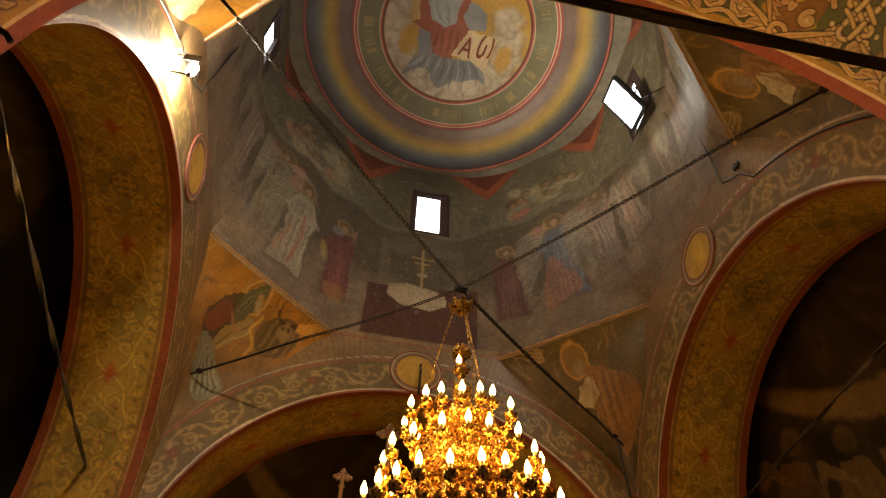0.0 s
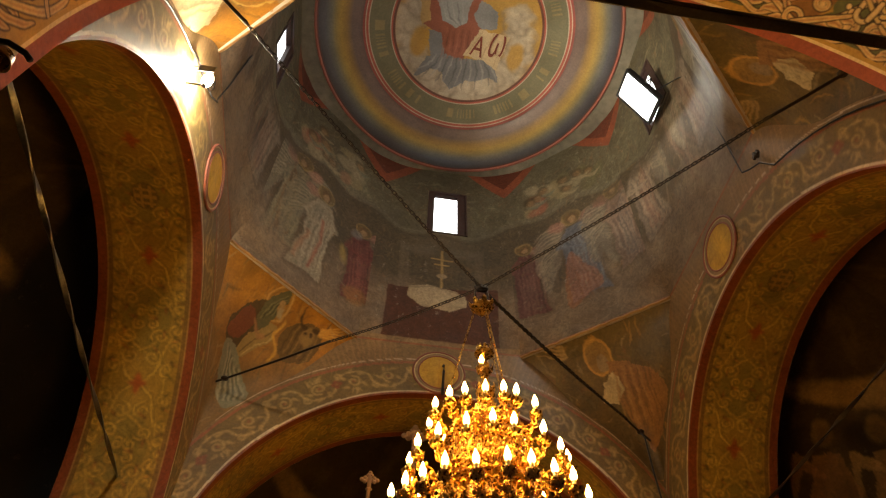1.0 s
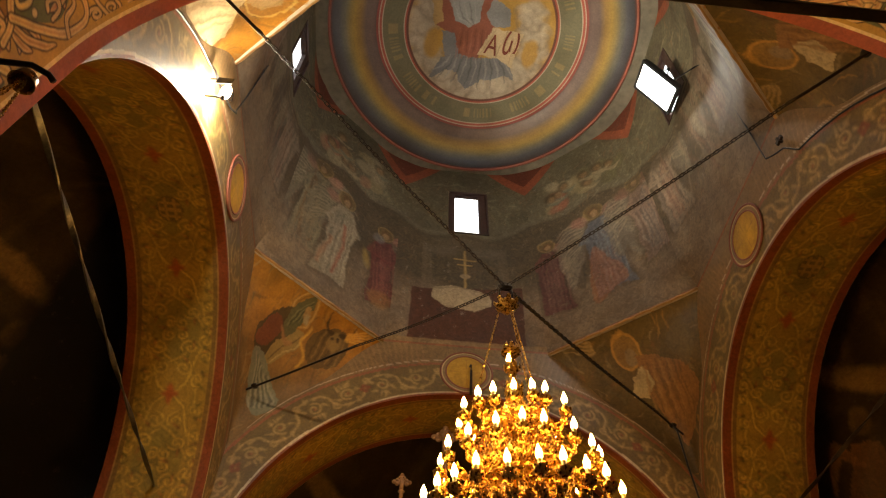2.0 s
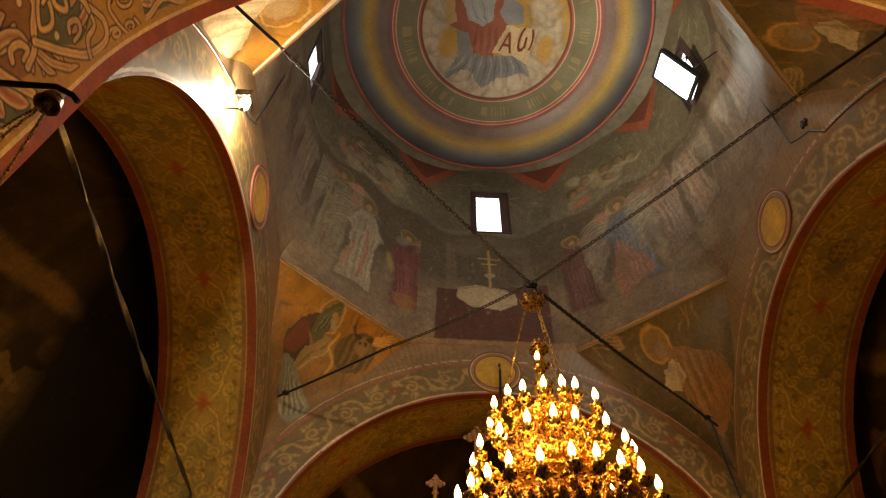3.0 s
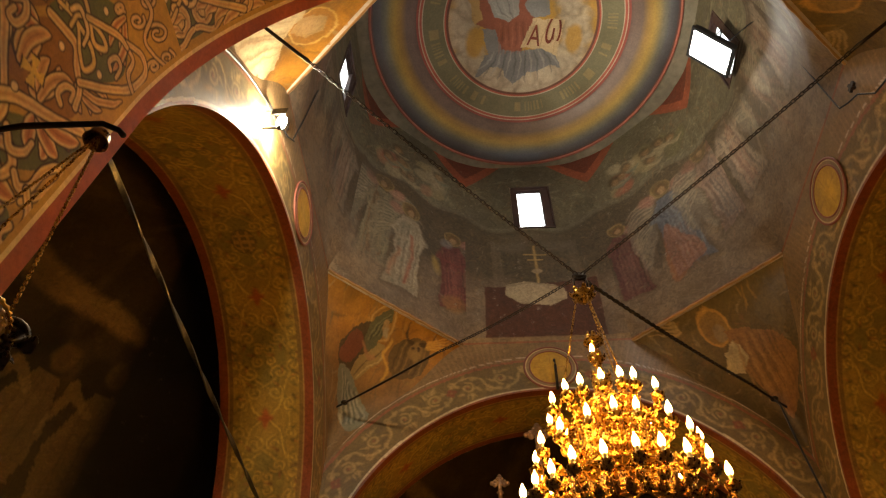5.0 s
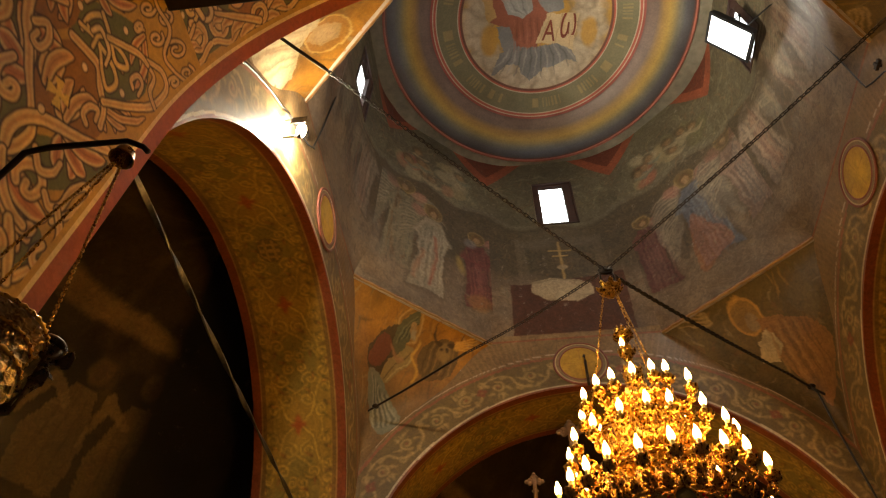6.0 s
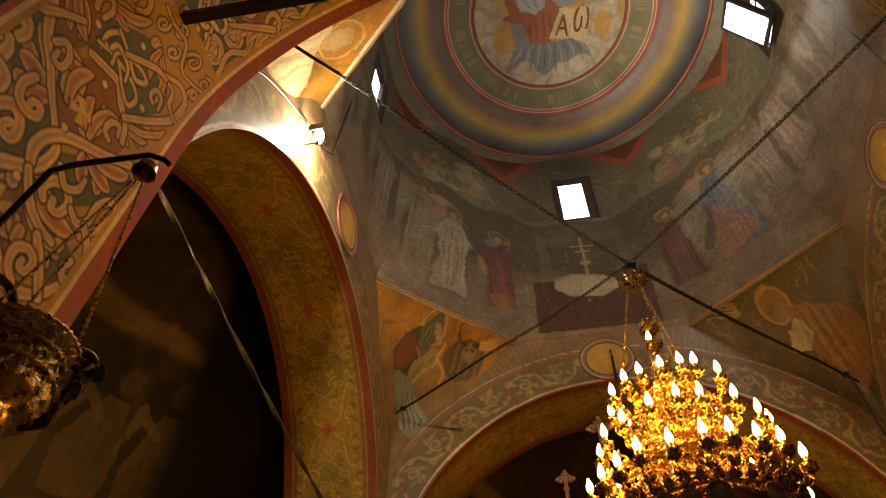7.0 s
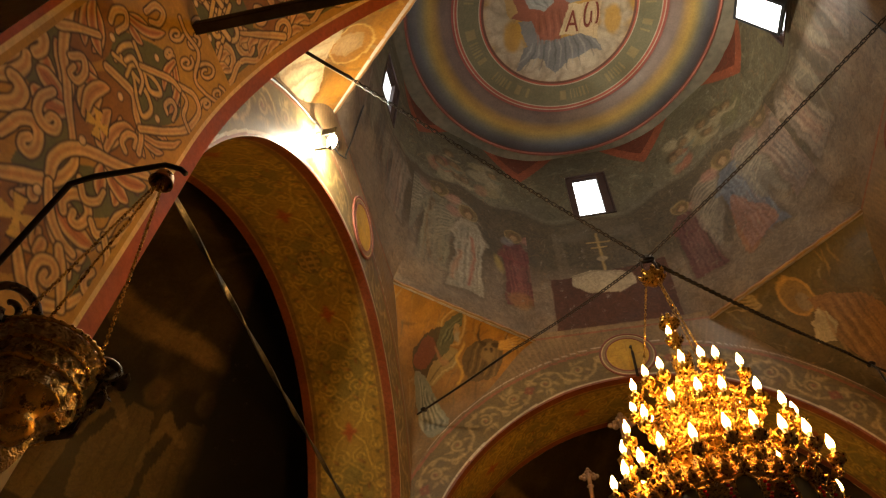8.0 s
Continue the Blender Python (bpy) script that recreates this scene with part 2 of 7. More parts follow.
# ---- painter: draws ornament and plain figure shapes as colours on a sheet ----
class Sheet:
    def __init__(self, w, h, step, ground):
        self.w, self.h = w, h
        self.nu, self.nv = int(round(w / step)) + 1, int(round(h / step)) + 1
        self.u, self.v = np.meshgrid(np.linspace(0, w, self.nu), np.linspace(0, h, self.nv))
        self.c = np.zeros((self.nv, self.nu, 3)) + np.array(ground)
        self.step = w / (self.nu - 1)

    def window(self, x0, x1, y0, y1):
        sx, sy = self.w / (self.nu - 1), self.h / (self.nv - 1)
        i0, i1 = max(int(x0 / sx), 0), min(int(x1 / sx) + 2, self.nu)
        j0, j1 = max(int(y0 / sy), 0), min(int(y1 / sy) + 2, self.nv)
        return (slice(j0, j1), slice(i0, i1)) if i1 > i0 and j1 > j0 else None

    def lay(self, win, mask, col, alpha=1.0):
        m = (np.clip(mask, 0, 1) * alpha)[..., None]
        self.c[win] = self.c[win] * (1 - m) + np.array(col) * m

    def stroke(self, pts, width, col, alpha=1.0, soft=None):
        """A brush line; width is a number or one for each point."""
        p = np.array(pts, float)
        w = np.broadcast_to(np.asarray(width, float), (len(p),)) / 2
        pad = w.max() + 2 * self.step
        win = self.window(p[:, 0].min() - pad, p[:, 0].max() + pad, p[:, 1].min() - pad, p[:, 1].max() + pad)
        if win is None:
            return
        U, V = self.u[win], self.v[win]
        d = np.full(U.shape, 9.0)
        for (a, b, wa, wb) in zip(p[:-1], p[1:], w[:-1], w[1:]):
            e = b - a
            t = np.clip(((U - a[0]) * e[0] + (V - a[1]) * e[1]) / max(e @ e, 1e-12), 0, 1)
            d = np.minimum(d, np.hypot(U - a[0] - t * e[0], V - a[1] - t * e[1]) - (wa + t * (wb - wa)))
        s = soft or self.step
        self.lay(win, 0.5 - d / s, col, alpha)

    def oval(self, x, y, rx, ry, col, alpha=1.0, turn=0.0, ring=0.0, soft=None):
        r = max(rx, ry) + ring + 2 * self.step
        win = self.window(x - r, x + r, y - r, y + r)
        if win is None:
            return
        U, V = self.u[win] - x, self.v[win] - y
        c, s = math.cos(turn), math.sin(turn)
        q = np.hypot((U * c + V * s) / rx, (-U * s + V * c) / ry)
        d = (q - 1) * min(rx, ry)
        if ring:
            d = np.abs(d) - ring / 2
        self.lay(win, 0.5 - d / (soft or self.step), col, alpha)

    def poly(self, pts, col, alpha=1.0):
        p = np.array(pts, float)
        win = self.window(p[:, 0].min() - 0.02, p[:, 0].max() + 0.02, p[:, 1].min() - 0.02, p[:, 1].max() + 0.02)
        if win is None:
            return
        U, V = self.u[win], self.v[win]
        inside = np.zeros(U.shape, bool)
        for a, b in zip(p, np.roll(p, -1, 0)):
            if a[1] != b[1]:
                inside ^= ((a[1] > V) != (b[1] > V)) & (U < (b[0] - a[0]) * (V - a[1]) / (b[1] - a[1]) + a[0])
        self.lay(win, inside.astype(float), col, alpha)

    def band(self, v0, v1, col, alpha=1.0):
        self.lay((slice(None), slice(None)), ((self.v >= v0) & (self.v <= v1)).astype(float), col, alpha)


def arc_points(x, y, r, a0, a1, n=14, ry=None):
    return [(x + r * math.cos(radians(a0 + (a1 - a0) * i / n)), y + (ry or r) * math.sin(radians(a0 + (a1 - a0) * i / n))) for i in range(n + 1)]


def spiral_points(x, y, r, a0, turns, n=26):
    return [(x + r * (1 - 0.86 * i / n) * math.cos(radians(a0) + turns * 2 * math.pi * i / n), y + r * (1 - 0.86 * i / n) * math.sin(radians(a0) + turns * 2 * math.pi * i / n)) for i in range(n + 1)]


OCHRE, TAN, SALMON, PALE = (0.56, 0.33, 0.062), (0.84, 0.60, 0.25), (0.62, 0.32, 0.115), (0.86, 0.67, 0.34)
GREEN, BROWN, INK, RED = (0.15, 0.155, 0.05), (0.33, 0.155, 0.036), (0.05, 0.022, 0.008), (0.38, 0.095, 0.045)
DULL_RED = (0.21, 0.055, 0.020)
YELLOW = (0.80, 0.56, 0.12)


def strap(sh, pts, w, col=TAN, core=SALMON, ink=INK):
    w = np.broadcast_to(np.asarray(w, float), (len(pts),))
    sh.stroke(pts, w + 0.016, ink)
    sh.stroke(pts, w, col)
    sh.stroke(pts, w * 0.34, core, 0.85, soft=max(0.008, sh.step))


def curl(sh, x, y, r, a0, turns, w, col=TAN, core=SALMON):
    n = 26
    strap(sh, spiral_points(x, y, r, a0, turns, n), [w * (1 - 0.35 * i / n) for i in range(n + 1)], col, core)
    ex, ey = spiral_points(x, y, r, a0, turns, n)[-1]
    sh.oval(ex, ey, w * 0.55, w * 0.55, col)


def acanthus(sh, x, y, ang, length, lobes=4, side=1, col=SALMON):
    """A leaf of pointed lobes that leave a stout stem on one side, the lowest one curled."""
    a = radians(ang)
    for k in reversed(range(lobes)):
        s = k / lobes
        bx, by = x + length * s * math.cos(a), y + length * s * math.sin(a)
        b = a + side * radians(58 - 22 * s)
        ln = length * (0.58 - 0.30 * s)
        pts = [(bx + ln * t * math.cos(b - side * 0.35 * math.sin(t * 3)), by + ln * t * math.sin(b - side * 0.35 * math.sin(t * 3))) for t in (0, 0.25, 0.5, 0.75, 1)]
        w = [length * q for q in (0.13, 0.17, 0.165, 0.10, 0.005)]
        sh.stroke(pts, [q + 0.011 for q in w], INK)
        sh.stroke(pts, w, TAN)
        sh.stroke(pts, [q * 0.52 for q in w], col, 0.95, soft=0.010)
        sh.stroke(pts[:4], 0.006, tuple(c * 0.55 for c in col), 0.8)
    stem = [(x + length * t * math.cos(a), y + length * t * math.sin(a)) for t in (-0.1, 0.5, 1.02)]
    strap(sh, stem, [length * 0.13, length * 0.10, length * 0.05], TAN, col)


def little_cross(sh, x, y, r, col=YELLOW, turn=0.0):
    for k in range(4):
        a = turn + k * math.pi / 2
        c, s = math.cos(a), math.sin(a)
        q = [(0.12, -0.14), (1, -0.42), (1, 0.42), (0.12, 0.14)]
        sh.poly([(x + r * (i * c - j * s), y + r * (i * s + j * c)) for i, j in q], col)
    sh.oval(x, y, r * 0.26, r * 0.26, col)


def knot(sh, x, y, s, turn):
    """A plaited knot of two long loops and cross straps."""
    c, q = math.cos(turn), math.sin(turn)
    def tr(pts):
        return [(x + s * (a * c - b * q), y + s * (a * q + b * c)) for a, b in pts]
    for off in (-0.30, 0.30):
        loop = [(-0.9, off)] + [(0.9, off)]
        strap(sh, tr(loop), 0.19 * s, TAN, PALE)
    for off in (-0.42, 0, 0.42):
        strap(sh, tr([(off - 0.28, -0.62), (off + 0.28, 0.62)]), 0.17 * s, TAN, YELLOW)
    for sx in (-1, 1):
        strap(sh, tr([(sx * (0.86 + 0.30 * math.sin(radians(a))), 0.30 * math.cos(radians(a))) for a in range(0, 181, 20)]), 0.19 * s, TAN, PALE)
        strap(sh, tr([(sx * 0.9, sx * 0.30), (sx * 0.1, sx * 0.30)]), 0.19 * s, TAN, PALE)
    for sy in (-1, 1):
        strap(sh, tr([(sy * 0.28 + 0.42 * math.cos(radians(a)) * 0.5, sy * (0.60 + 0.2 * math.sin(radians(a)))) for a in range(0, 181, 20)]), 0.17 * s, TAN, YELLOW)


def near_tile(step=0.005):
    """One repeat of the plaited strapwork and leaves of the near arch."""
    p, h = 0.765, 0.66
    sh = Sheet(p, h, step, OCHRE)
    cy, m = h / 2, p / 2
    # fields: green round the knots, brown round the crosses
    for ox in (0, p):
        for s in (-1, 1):
            sh.poly([(ox, cy), (ox + m, cy + s * 0.31), (ox + 0.15, cy + s * 0.31), (ox - 0.15, cy + s * 0.31), (ox - m, cy + s * 0.31)], GREEN)
        sh.oval(ox, cy, 0.24, 0.28, GREEN)
    sh.oval(m, cy, 0.185, 0.27, BROWN)
    # curving straps that cross at the knots
    for k in (-1, 0, 1):
        for s in (-1, 1):
            strap(sh, [(k * p + t * m, cy + s * 0.30 * math.sin(t * math.pi / 2)) for t in np.linspace(-1, 1, 22)], 0.032, TAN, PALE)
    for s in (-1, 1):
        ox = m + s * m
        # one volute, one loop and two leaves for each quarter that has them; the other quarters are turned about the cross
        for q in (-1, 1):
            curl(sh, ox - s * 0.100, cy + q * 0.205, 0.078, -90 * q, s * q * 1.55, 0.040)
            strap(sh, [(m + s * 0.37 * t, cy + q * (0.292 + 0.024 * math.cos(t * 9.4))) for t in np.linspace(0.0, 1.0, 18)], 0.030)
        acanthus(sh, m + s * 0.02, cy + s * 0.285, math.degrees(math.atan2(-s * 0.17, s * 0.33)), 0.31, 4, 1)
        acanthus(sh, m + s * 0.02, cy - s * 0.285, math.degrees(math.atan2(s * 0.17, s * 0.33)), 0.31, 4, -1)
        acanthus(sh, m + s * 0.205, cy + s * 0.02, math.degrees(math.atan2(s * 0.30, -s * 0.17)), 0.25, 4, 1, (0.50, 0.17, 0.075))
        curl(sh, m + s * 0.115, cy - s * 0.135, 0.052, 90 * s, 1.4, 0.030, TAN, SALMON)
        strap(sh, arc_points(m + s * 0.02, cy + s * 0.265, 0.050, 0, 360, 18), 0.028, TAN, SALMON)
    for ox in (0, p):
        knot(sh, ox, cy, 0.140, radians(74))
        for dx, dy in ((0.13, 0.10), (-0.13, -0.10), (0.14, -0.07), (-0.14, 0.07)):
            sh.oval(ox + dx, cy + dy, 0.018, 0.022, INK), sh.oval(ox + dx, cy + dy, 0.013, 0.017, PALE)
    for k in range(5):
        a = 2.4 + k * 0.55
        x, y = m + 0.082 * math.cos(a), cy + 0.082 * math.sin(a)
        sh.oval(x, y, 0.048, 0.030, INK, 1, a), sh.oval(x, y, 0.042, 0.024, TAN, 1, a), sh.oval(x, y, 0.032, 0.014, SALMON, 0.9, a, soft=0.01)
    sh.oval(m, cy, 0.066, 0.066, INK), sh.oval(m, cy, 0.061, 0.061, BROWN)
    little_cross(sh, m, cy, 0.056, YELLOW, 0.5)
    return sh


def smooth(pts, closed=False, n=7):
    """A flowing line through a few points."""
    p = np.array(pts, float)
    p = np.vstack([p[-1:], p, p[:2]]) if closed else np.vstack([2 * p[:1] - p[1:2], p, 2 * p[-1:] - p[-2:-1]])
    t = np.linspace(0, 1, n, endpoint=False)[:, None]
    out = [0.5 * (2 * b + (c - a) * t + (2 * a - 5 * b + 4 * c - d) * t * t + (3 * b - a - 3 * c + d) * t ** 3) for a, b, c, d in zip(p, p[1:], p[2:], p[3:])]
    return np.vstack(out + ([] if closed else [p[-2:-1]]))


LEAF = (0.58, 0.22, 0.075)


def ribbon(sh, pts, w, core=SALMON):
    q = smooth(pts)
    taper = [w * (0.72 + 0.28 * math.sin(math.pi * min(1.0, 0.15 + i / len(q)))) for i in range(len(q))]
    strap(sh, q, taper, TAN, core)


def lobes(sh, root, tips, w, col=SALMON):
    """A leaf of curved, pointed lobes that leave one root."""
    x, y = root
    for k, (a, b) in enumerate(tips):
        dx, dy = a - x, b - y
        side = 0.16 if k % 2 else -0.10
        q = smooth([(x, y), (x + dx * 0.4 - dy * side, y + dy * 0.4 + dx * side), (x + dx * 0.75 - dy * side * 0.8, y + dy * 0.75 + dx * side * 0.8), (a, b)], False, 5)
        wd = np.interp(np.linspace(0, 1, len(q)), [0, 0.3, 0.65, 0.9, 1], [0.8 * w, 1.3 * w, 1.35 * w, 0.65 * w, 0.003])
        sh.stroke(q, wd + 0.016, INK)
        sh.stroke(q, wd, TAN)
        sh.stroke(q, wd * 0.62, col, 0.95, soft=0.010)
        sh.stroke(q[:-3], 0.005, tuple(c * 0.55 for c in col), 0.8)


def near_foot(step=0.004):
    """The strapwork of the near arch from its springing upwards: u runs up from the foot, v across."""
    sh = Sheet(2.3, 0.86, step, OCHRE)
    # green and brown fields
    sh.poly(smooth([(0.849, 0.764), (1.109, 0.784), (0.995, 0.620), (0.839, 0.479), (0.719, 0.455), (0.565, 0.572), (0.787, 0.622)], True), GREEN)
    sh.poly(smooth([(1.354, 0.672), (1.505, 0.598), (1.695, 0.413), (1.544, 0.215), (1.264, 0.319), (1.217, 0.458), (1.220, 0.572)], True), GREEN)
    sh.poly(smooth([(0.771, 0.433), (0.943, 0.301), (1.082, 0.147), (0.926, 0.144), (0.714, 0.266), (0.654, 0.400)], True), GREEN)
    sh.poly(smooth([(1.003, 0.617), (1.221, 0.565), (1.285, 0.413), (1.121, 0.240), (0.954, 0.350), (0.856, 0.470)], True), BROWN)
    sh.poly(smooth([(0.486, 0.555), (0.610, 0.499), (0.613, 0.418), (0.524, 0.330), (0.387, 0.321), (0.294, 0.411)], True), BROWN)
    sh.poly(smooth([(1.220, 0.833), (1.493, 0.742), (1.271, 0.605), (1.070, 0.700)], True), BROWN)
    sh.poly(smooth([(0.516, 0.314), (0.602, 0.208), (0.567, 0.127), (0.474, 0.136), (0.438, 0.218)], True), GREEN)
    # small scrolls towards the crown
    ribbon(sh, [(1.835, 0.357), (1.831, 0.335), (1.802, 0.326), (1.767, 0.334), (1.744, 0.351), (1.744, 0.368), (1.763, 0.375), (1.786, 0.371), (1.802, 0.360), (1.803, 0.350), (1.793, 0.346), (1.781, 0.348)], 0.016, SALMON)
    ribbon(sh, [(1.807, 0.280), (1.838, 0.303), (1.892, 0.302), (1.938, 0.279), (1.954, 0.249), (1.936, 0.229), (1.900, 0.228), (1.867, 0.243), (1.854, 0.262), (1.864, 0.275), (1.885, 0.276), (1.902, 0.268)], 0.016, SALMON)
    ribbon(sh, [(1.941, 0.157), (1.962, 0.128), (1.950, 0.106), (1.915, 0.102), (1.880, 0.116), (1.863, 0.137), (1.869, 0.153), (1.890, 0.157), (1.913, 0.149), (1.925, 0.137), (1.922, 0.127), (1.911, 0.125)], 0.016, SALMON)
    ribbon(sh, [(2.168, 0.179), (2.151, 0.155), (2.111, 0.151), (2.072, 0.168), (2.054, 0.192), (2.064, 0.211), (2.090, 0.215), (2.117, 0.206), (2.130, 0.190), (2.126, 0.178), (2.111, 0.175), (2.097, 0.180)], 0.016, SALMON)
    ribbon(sh, [(1.931, 0.426), (1.949, 0.403), (1.939, 0.384), (1.910, 0.378), (1.879, 0.388), (1.863, 0.404), (1.867, 0.418), (1.886, 0.423), (1.907, 0.418), (1.917, 0.408), (1.915, 0.400), (1.905, 0.397)], 0.016, SALMON)
    ribbon(sh, [(2.265, 0.179), (2.222, 0.186), (2.191, 0.209), (2.187, 0.233), (2.208, 0.247), (2.238, 0.245), (2.262, 0.230), (2.267, 0.213), (2.255, 0.203), (2.236, 0.204), (2.222, 0.212), (2.220, 0.221)], 0.016, SALMON)
    ribbon(sh, [(2.394, 0.151), (2.391, 0.126), (2.365, 0.115), (2.333, 0.122), (2.312, 0.141), (2.311, 0.159), (2.328, 0.168), (2.350, 0.164), (2.364, 0.153), (2.366, 0.142), (2.357, 0.136), (2.345, 0.138)], 0.016, SALMON)
    ribbon(sh, [(1.854, 0.457), (1.821, 0.449), (1.784, 0.458), (1.763, 0.476), (1.765, 0.492), (1.787, 0.500), (1.813, 0.495), (1.829, 0.484), (1.829, 0.473), (1.817, 0.468), (1.802, 0.470), (1.793, 0.476)], 0.016, SALMON)
    ribbon(sh, [(1.736, 0.161), (1.753, 0.172), (1.783, 0.170), (1.807, 0.156), (1.816, 0.140), (1.806, 0.130), (1.786, 0.130), (1.768, 0.139), (1.762, 0.150), (1.767, 0.156), (1.778, 0.156), (1.788, 0.152)], 0.016, SALMON)
    ribbon(sh, [(1.714, 0.417), (1.686, 0.422), (1.666, 0.434), (1.663, 0.447), (1.677, 0.454), (1.697, 0.453), (1.712, 0.444), (1.715, 0.435), (1.707, 0.430), (1.695, 0.431), (1.686, 0.436), (1.685, 0.440)], 0.016, SALMON)
    ribbon(sh, [(2.277, 0.278), (2.280, 0.299), (2.303, 0.309), (2.332, 0.304), (2.351, 0.289), (2.352, 0.273), (2.337, 0.264), (2.317, 0.267), (2.304, 0.276), (2.303, 0.286), (2.311, 0.291), (2.321, 0.290)], 0.016, SALMON)
    ribbon(sh, [(2.029, 0.436), (1.994, 0.434), (1.963, 0.446), (1.951, 0.465), (1.961, 0.479), (1.985, 0.482), (2.007, 0.475), (2.017, 0.462), (2.012, 0.453), (1.998, 0.450), (1.985, 0.454), (1.980, 0.461)], 0.016, SALMON)
    ribbon(sh, [(1.885, 0.530), (1.878, 0.454), (1.901, 0.349), (1.788, 0.275), (1.809, 0.192), (1.898, 0.070)], 0.019, SALMON)
    ribbon(sh, [(2.048, 0.467), (2.088, 0.309), (2.040, 0.182), (2.179, 0.083), (2.418, 0.194)], 0.019, SALMON)
    # leaves
    lobes(sh, (0.902, 0.573), [(1.053, 0.760), (0.966, 0.737), (0.894, 0.726), (0.827, 0.695)], 0.054, LEAF)
    lobes(sh, (1.069, 0.706), [(1.066, 0.591), (1.127, 0.559), (1.164, 0.519)], 0.042, LEAF)
    lobes(sh, (0.981, 0.521), [(1.006, 0.577), (1.073, 0.571), (1.129, 0.553), (1.180, 0.516)], 0.042, SALMON)
    lobes(sh, (0.982, 0.380), [(0.962, 0.424), (1.119, 0.459), (1.154, 0.412), (1.187, 0.336)], 0.035, SALMON)
    lobes(sh, (0.939, 0.345), [(0.812, 0.280), (0.850, 0.219), (0.925, 0.181), (0.999, 0.163), (1.069, 0.155)], 0.045, LEAF)
    lobes(sh, (1.201, 0.320), [(1.160, 0.234), (1.214, 0.202), (1.284, 0.176), (1.361, 0.158), (1.455, 0.137)], 0.022, SALMON)
    lobes(sh, (0.621, 0.412), [(0.534, 0.276), (0.601, 0.241), (0.645, 0.191)], 0.051, LEAF)
    lobes(sh, (1.369, 0.783), [(1.184, 0.688), (1.206, 0.650), (1.236, 0.624)], 0.038, LEAF)
    lobes(sh, (1.529, 0.663), [(1.539, 0.547), (1.633, 0.528), (1.734, 0.518)], 0.032, LEAF)
    lobes(sh, (1.697, 0.399), [(1.576, 0.240), (1.480, 0.262), (1.523, 0.347)], 0.029, LEAF)
    lobes(sh, (0.530, 0.279), [(0.480, 0.200), (0.530, 0.189), (0.588, 0.196)], 0.035, SALMON)
    lobes(sh, (0.586, 0.478), [(0.514, 0.486), (0.495, 0.515), (0.556, 0.453)], 0.032, SALMON)
    lobes(sh, (0.437, 0.344), [(0.394, 0.422), (0.504, 0.378), (0.486, 0.349)], 0.029, SALMON)
    # straps, volutes and linked loops
    ribbon(sh, [(1.276, 0.838), (1.153, 0.777), (1.056, 0.716), (0.993, 0.642), (0.924, 0.571), (0.833, 0.468)], 0.042, SALMON)
    ribbon(sh, [(0.765, 0.761), (0.831, 0.799), (0.907, 0.820), (0.972, 0.817), (1.002, 0.787), (0.969, 0.762), (0.926, 0.765)], 0.054, SALMON)
    ribbon(sh, [(0.732, 0.783), (0.791, 0.756), (0.852, 0.755), (0.886, 0.776)], 0.048, SALMON)
    ribbon(sh, [(0.663, 0.722), (0.722, 0.693), (0.772, 0.702), (0.783, 0.734), (0.774, 0.755)], 0.054, SALMON)
    ribbon(sh, [(0.604, 0.659), (0.636, 0.656), (0.694, 0.651), (0.736, 0.625), (0.738, 0.588), (0.699, 0.558), (0.654, 0.560), (0.641, 0.588), (0.663, 0.602), (0.690, 0.591)], 0.042, SALMON)
    ribbon(sh, [(0.898, 0.642), (0.832, 0.654), (0.782, 0.632), (0.773, 0.585), (0.802, 0.553), (0.837, 0.567), (0.826, 0.593), (0.802, 0.594)], 0.035, SALMON)
    ribbon(sh, [(1.076, 0.691), (1.135, 0.662), (1.103, 0.621), (1.040, 0.616), (1.027, 0.651), (1.066, 0.659)], 0.029, SALMON)
    ribbon(sh, [(0.506, 0.585), (0.576, 0.527), (0.641, 0.466), (0.712, 0.433), (0.792, 0.431), (0.838, 0.465)], 0.048, SALMON)
    ribbon(sh, [(0.672, 0.468), (0.721, 0.492), (0.789, 0.485), (0.859, 0.448), (0.912, 0.398), (0.972, 0.324), (1.051, 0.238), (1.116, 0.173)], 0.048, SALMON)
    ribbon(sh, [(1.232, 0.582), (1.274, 0.508), (1.301, 0.434), (1.251, 0.368), (1.212, 0.302), (1.139, 0.263)], 0.038, SALMON)
    ribbon(sh, [(1.228, 0.323), (1.394, 0.219), (1.567, 0.143), (1.702, 0.151), (1.721, 0.228), (1.634, 0.321)], 0.032, SALMON)
    ribbon(sh, [(1.558, 0.131), (1.574, 0.199), (1.647, 0.232), (1.638, 0.292)], 0.022, SALMON)
    ribbon(sh, [(0.630, 0.357), (0.659, 0.381), (0.712, 0.367), (0.742, 0.324), (0.713, 0.279), (0.651, 0.282), (0.633, 0.314), (0.662, 0.325)], 0.038, SALMON)
    ribbon(sh, [(0.648, 0.454), (0.582, 0.392), (0.550, 0.327), (0.551, 0.239)], 0.038, SALMON)
    ribbon(sh, [(0.704, 0.257), (0.689, 0.210), (0.742, 0.178), (0.824, 0.182), (0.899, 0.153), (0.896, 0.108), (0.788, 0.122), (0.666, 0.169)], 0.032, SALMON)
    ribbon(sh, [(0.388, 0.395), (0.334, 0.316), (0.328, 0.250), (0.388, 0.166), (0.491, 0.116)], 0.042, SALMON)
    ribbon(sh, [(0.519, 0.289), (0.457, 0.225), (0.377, 0.160)], 0.042, SALMON)
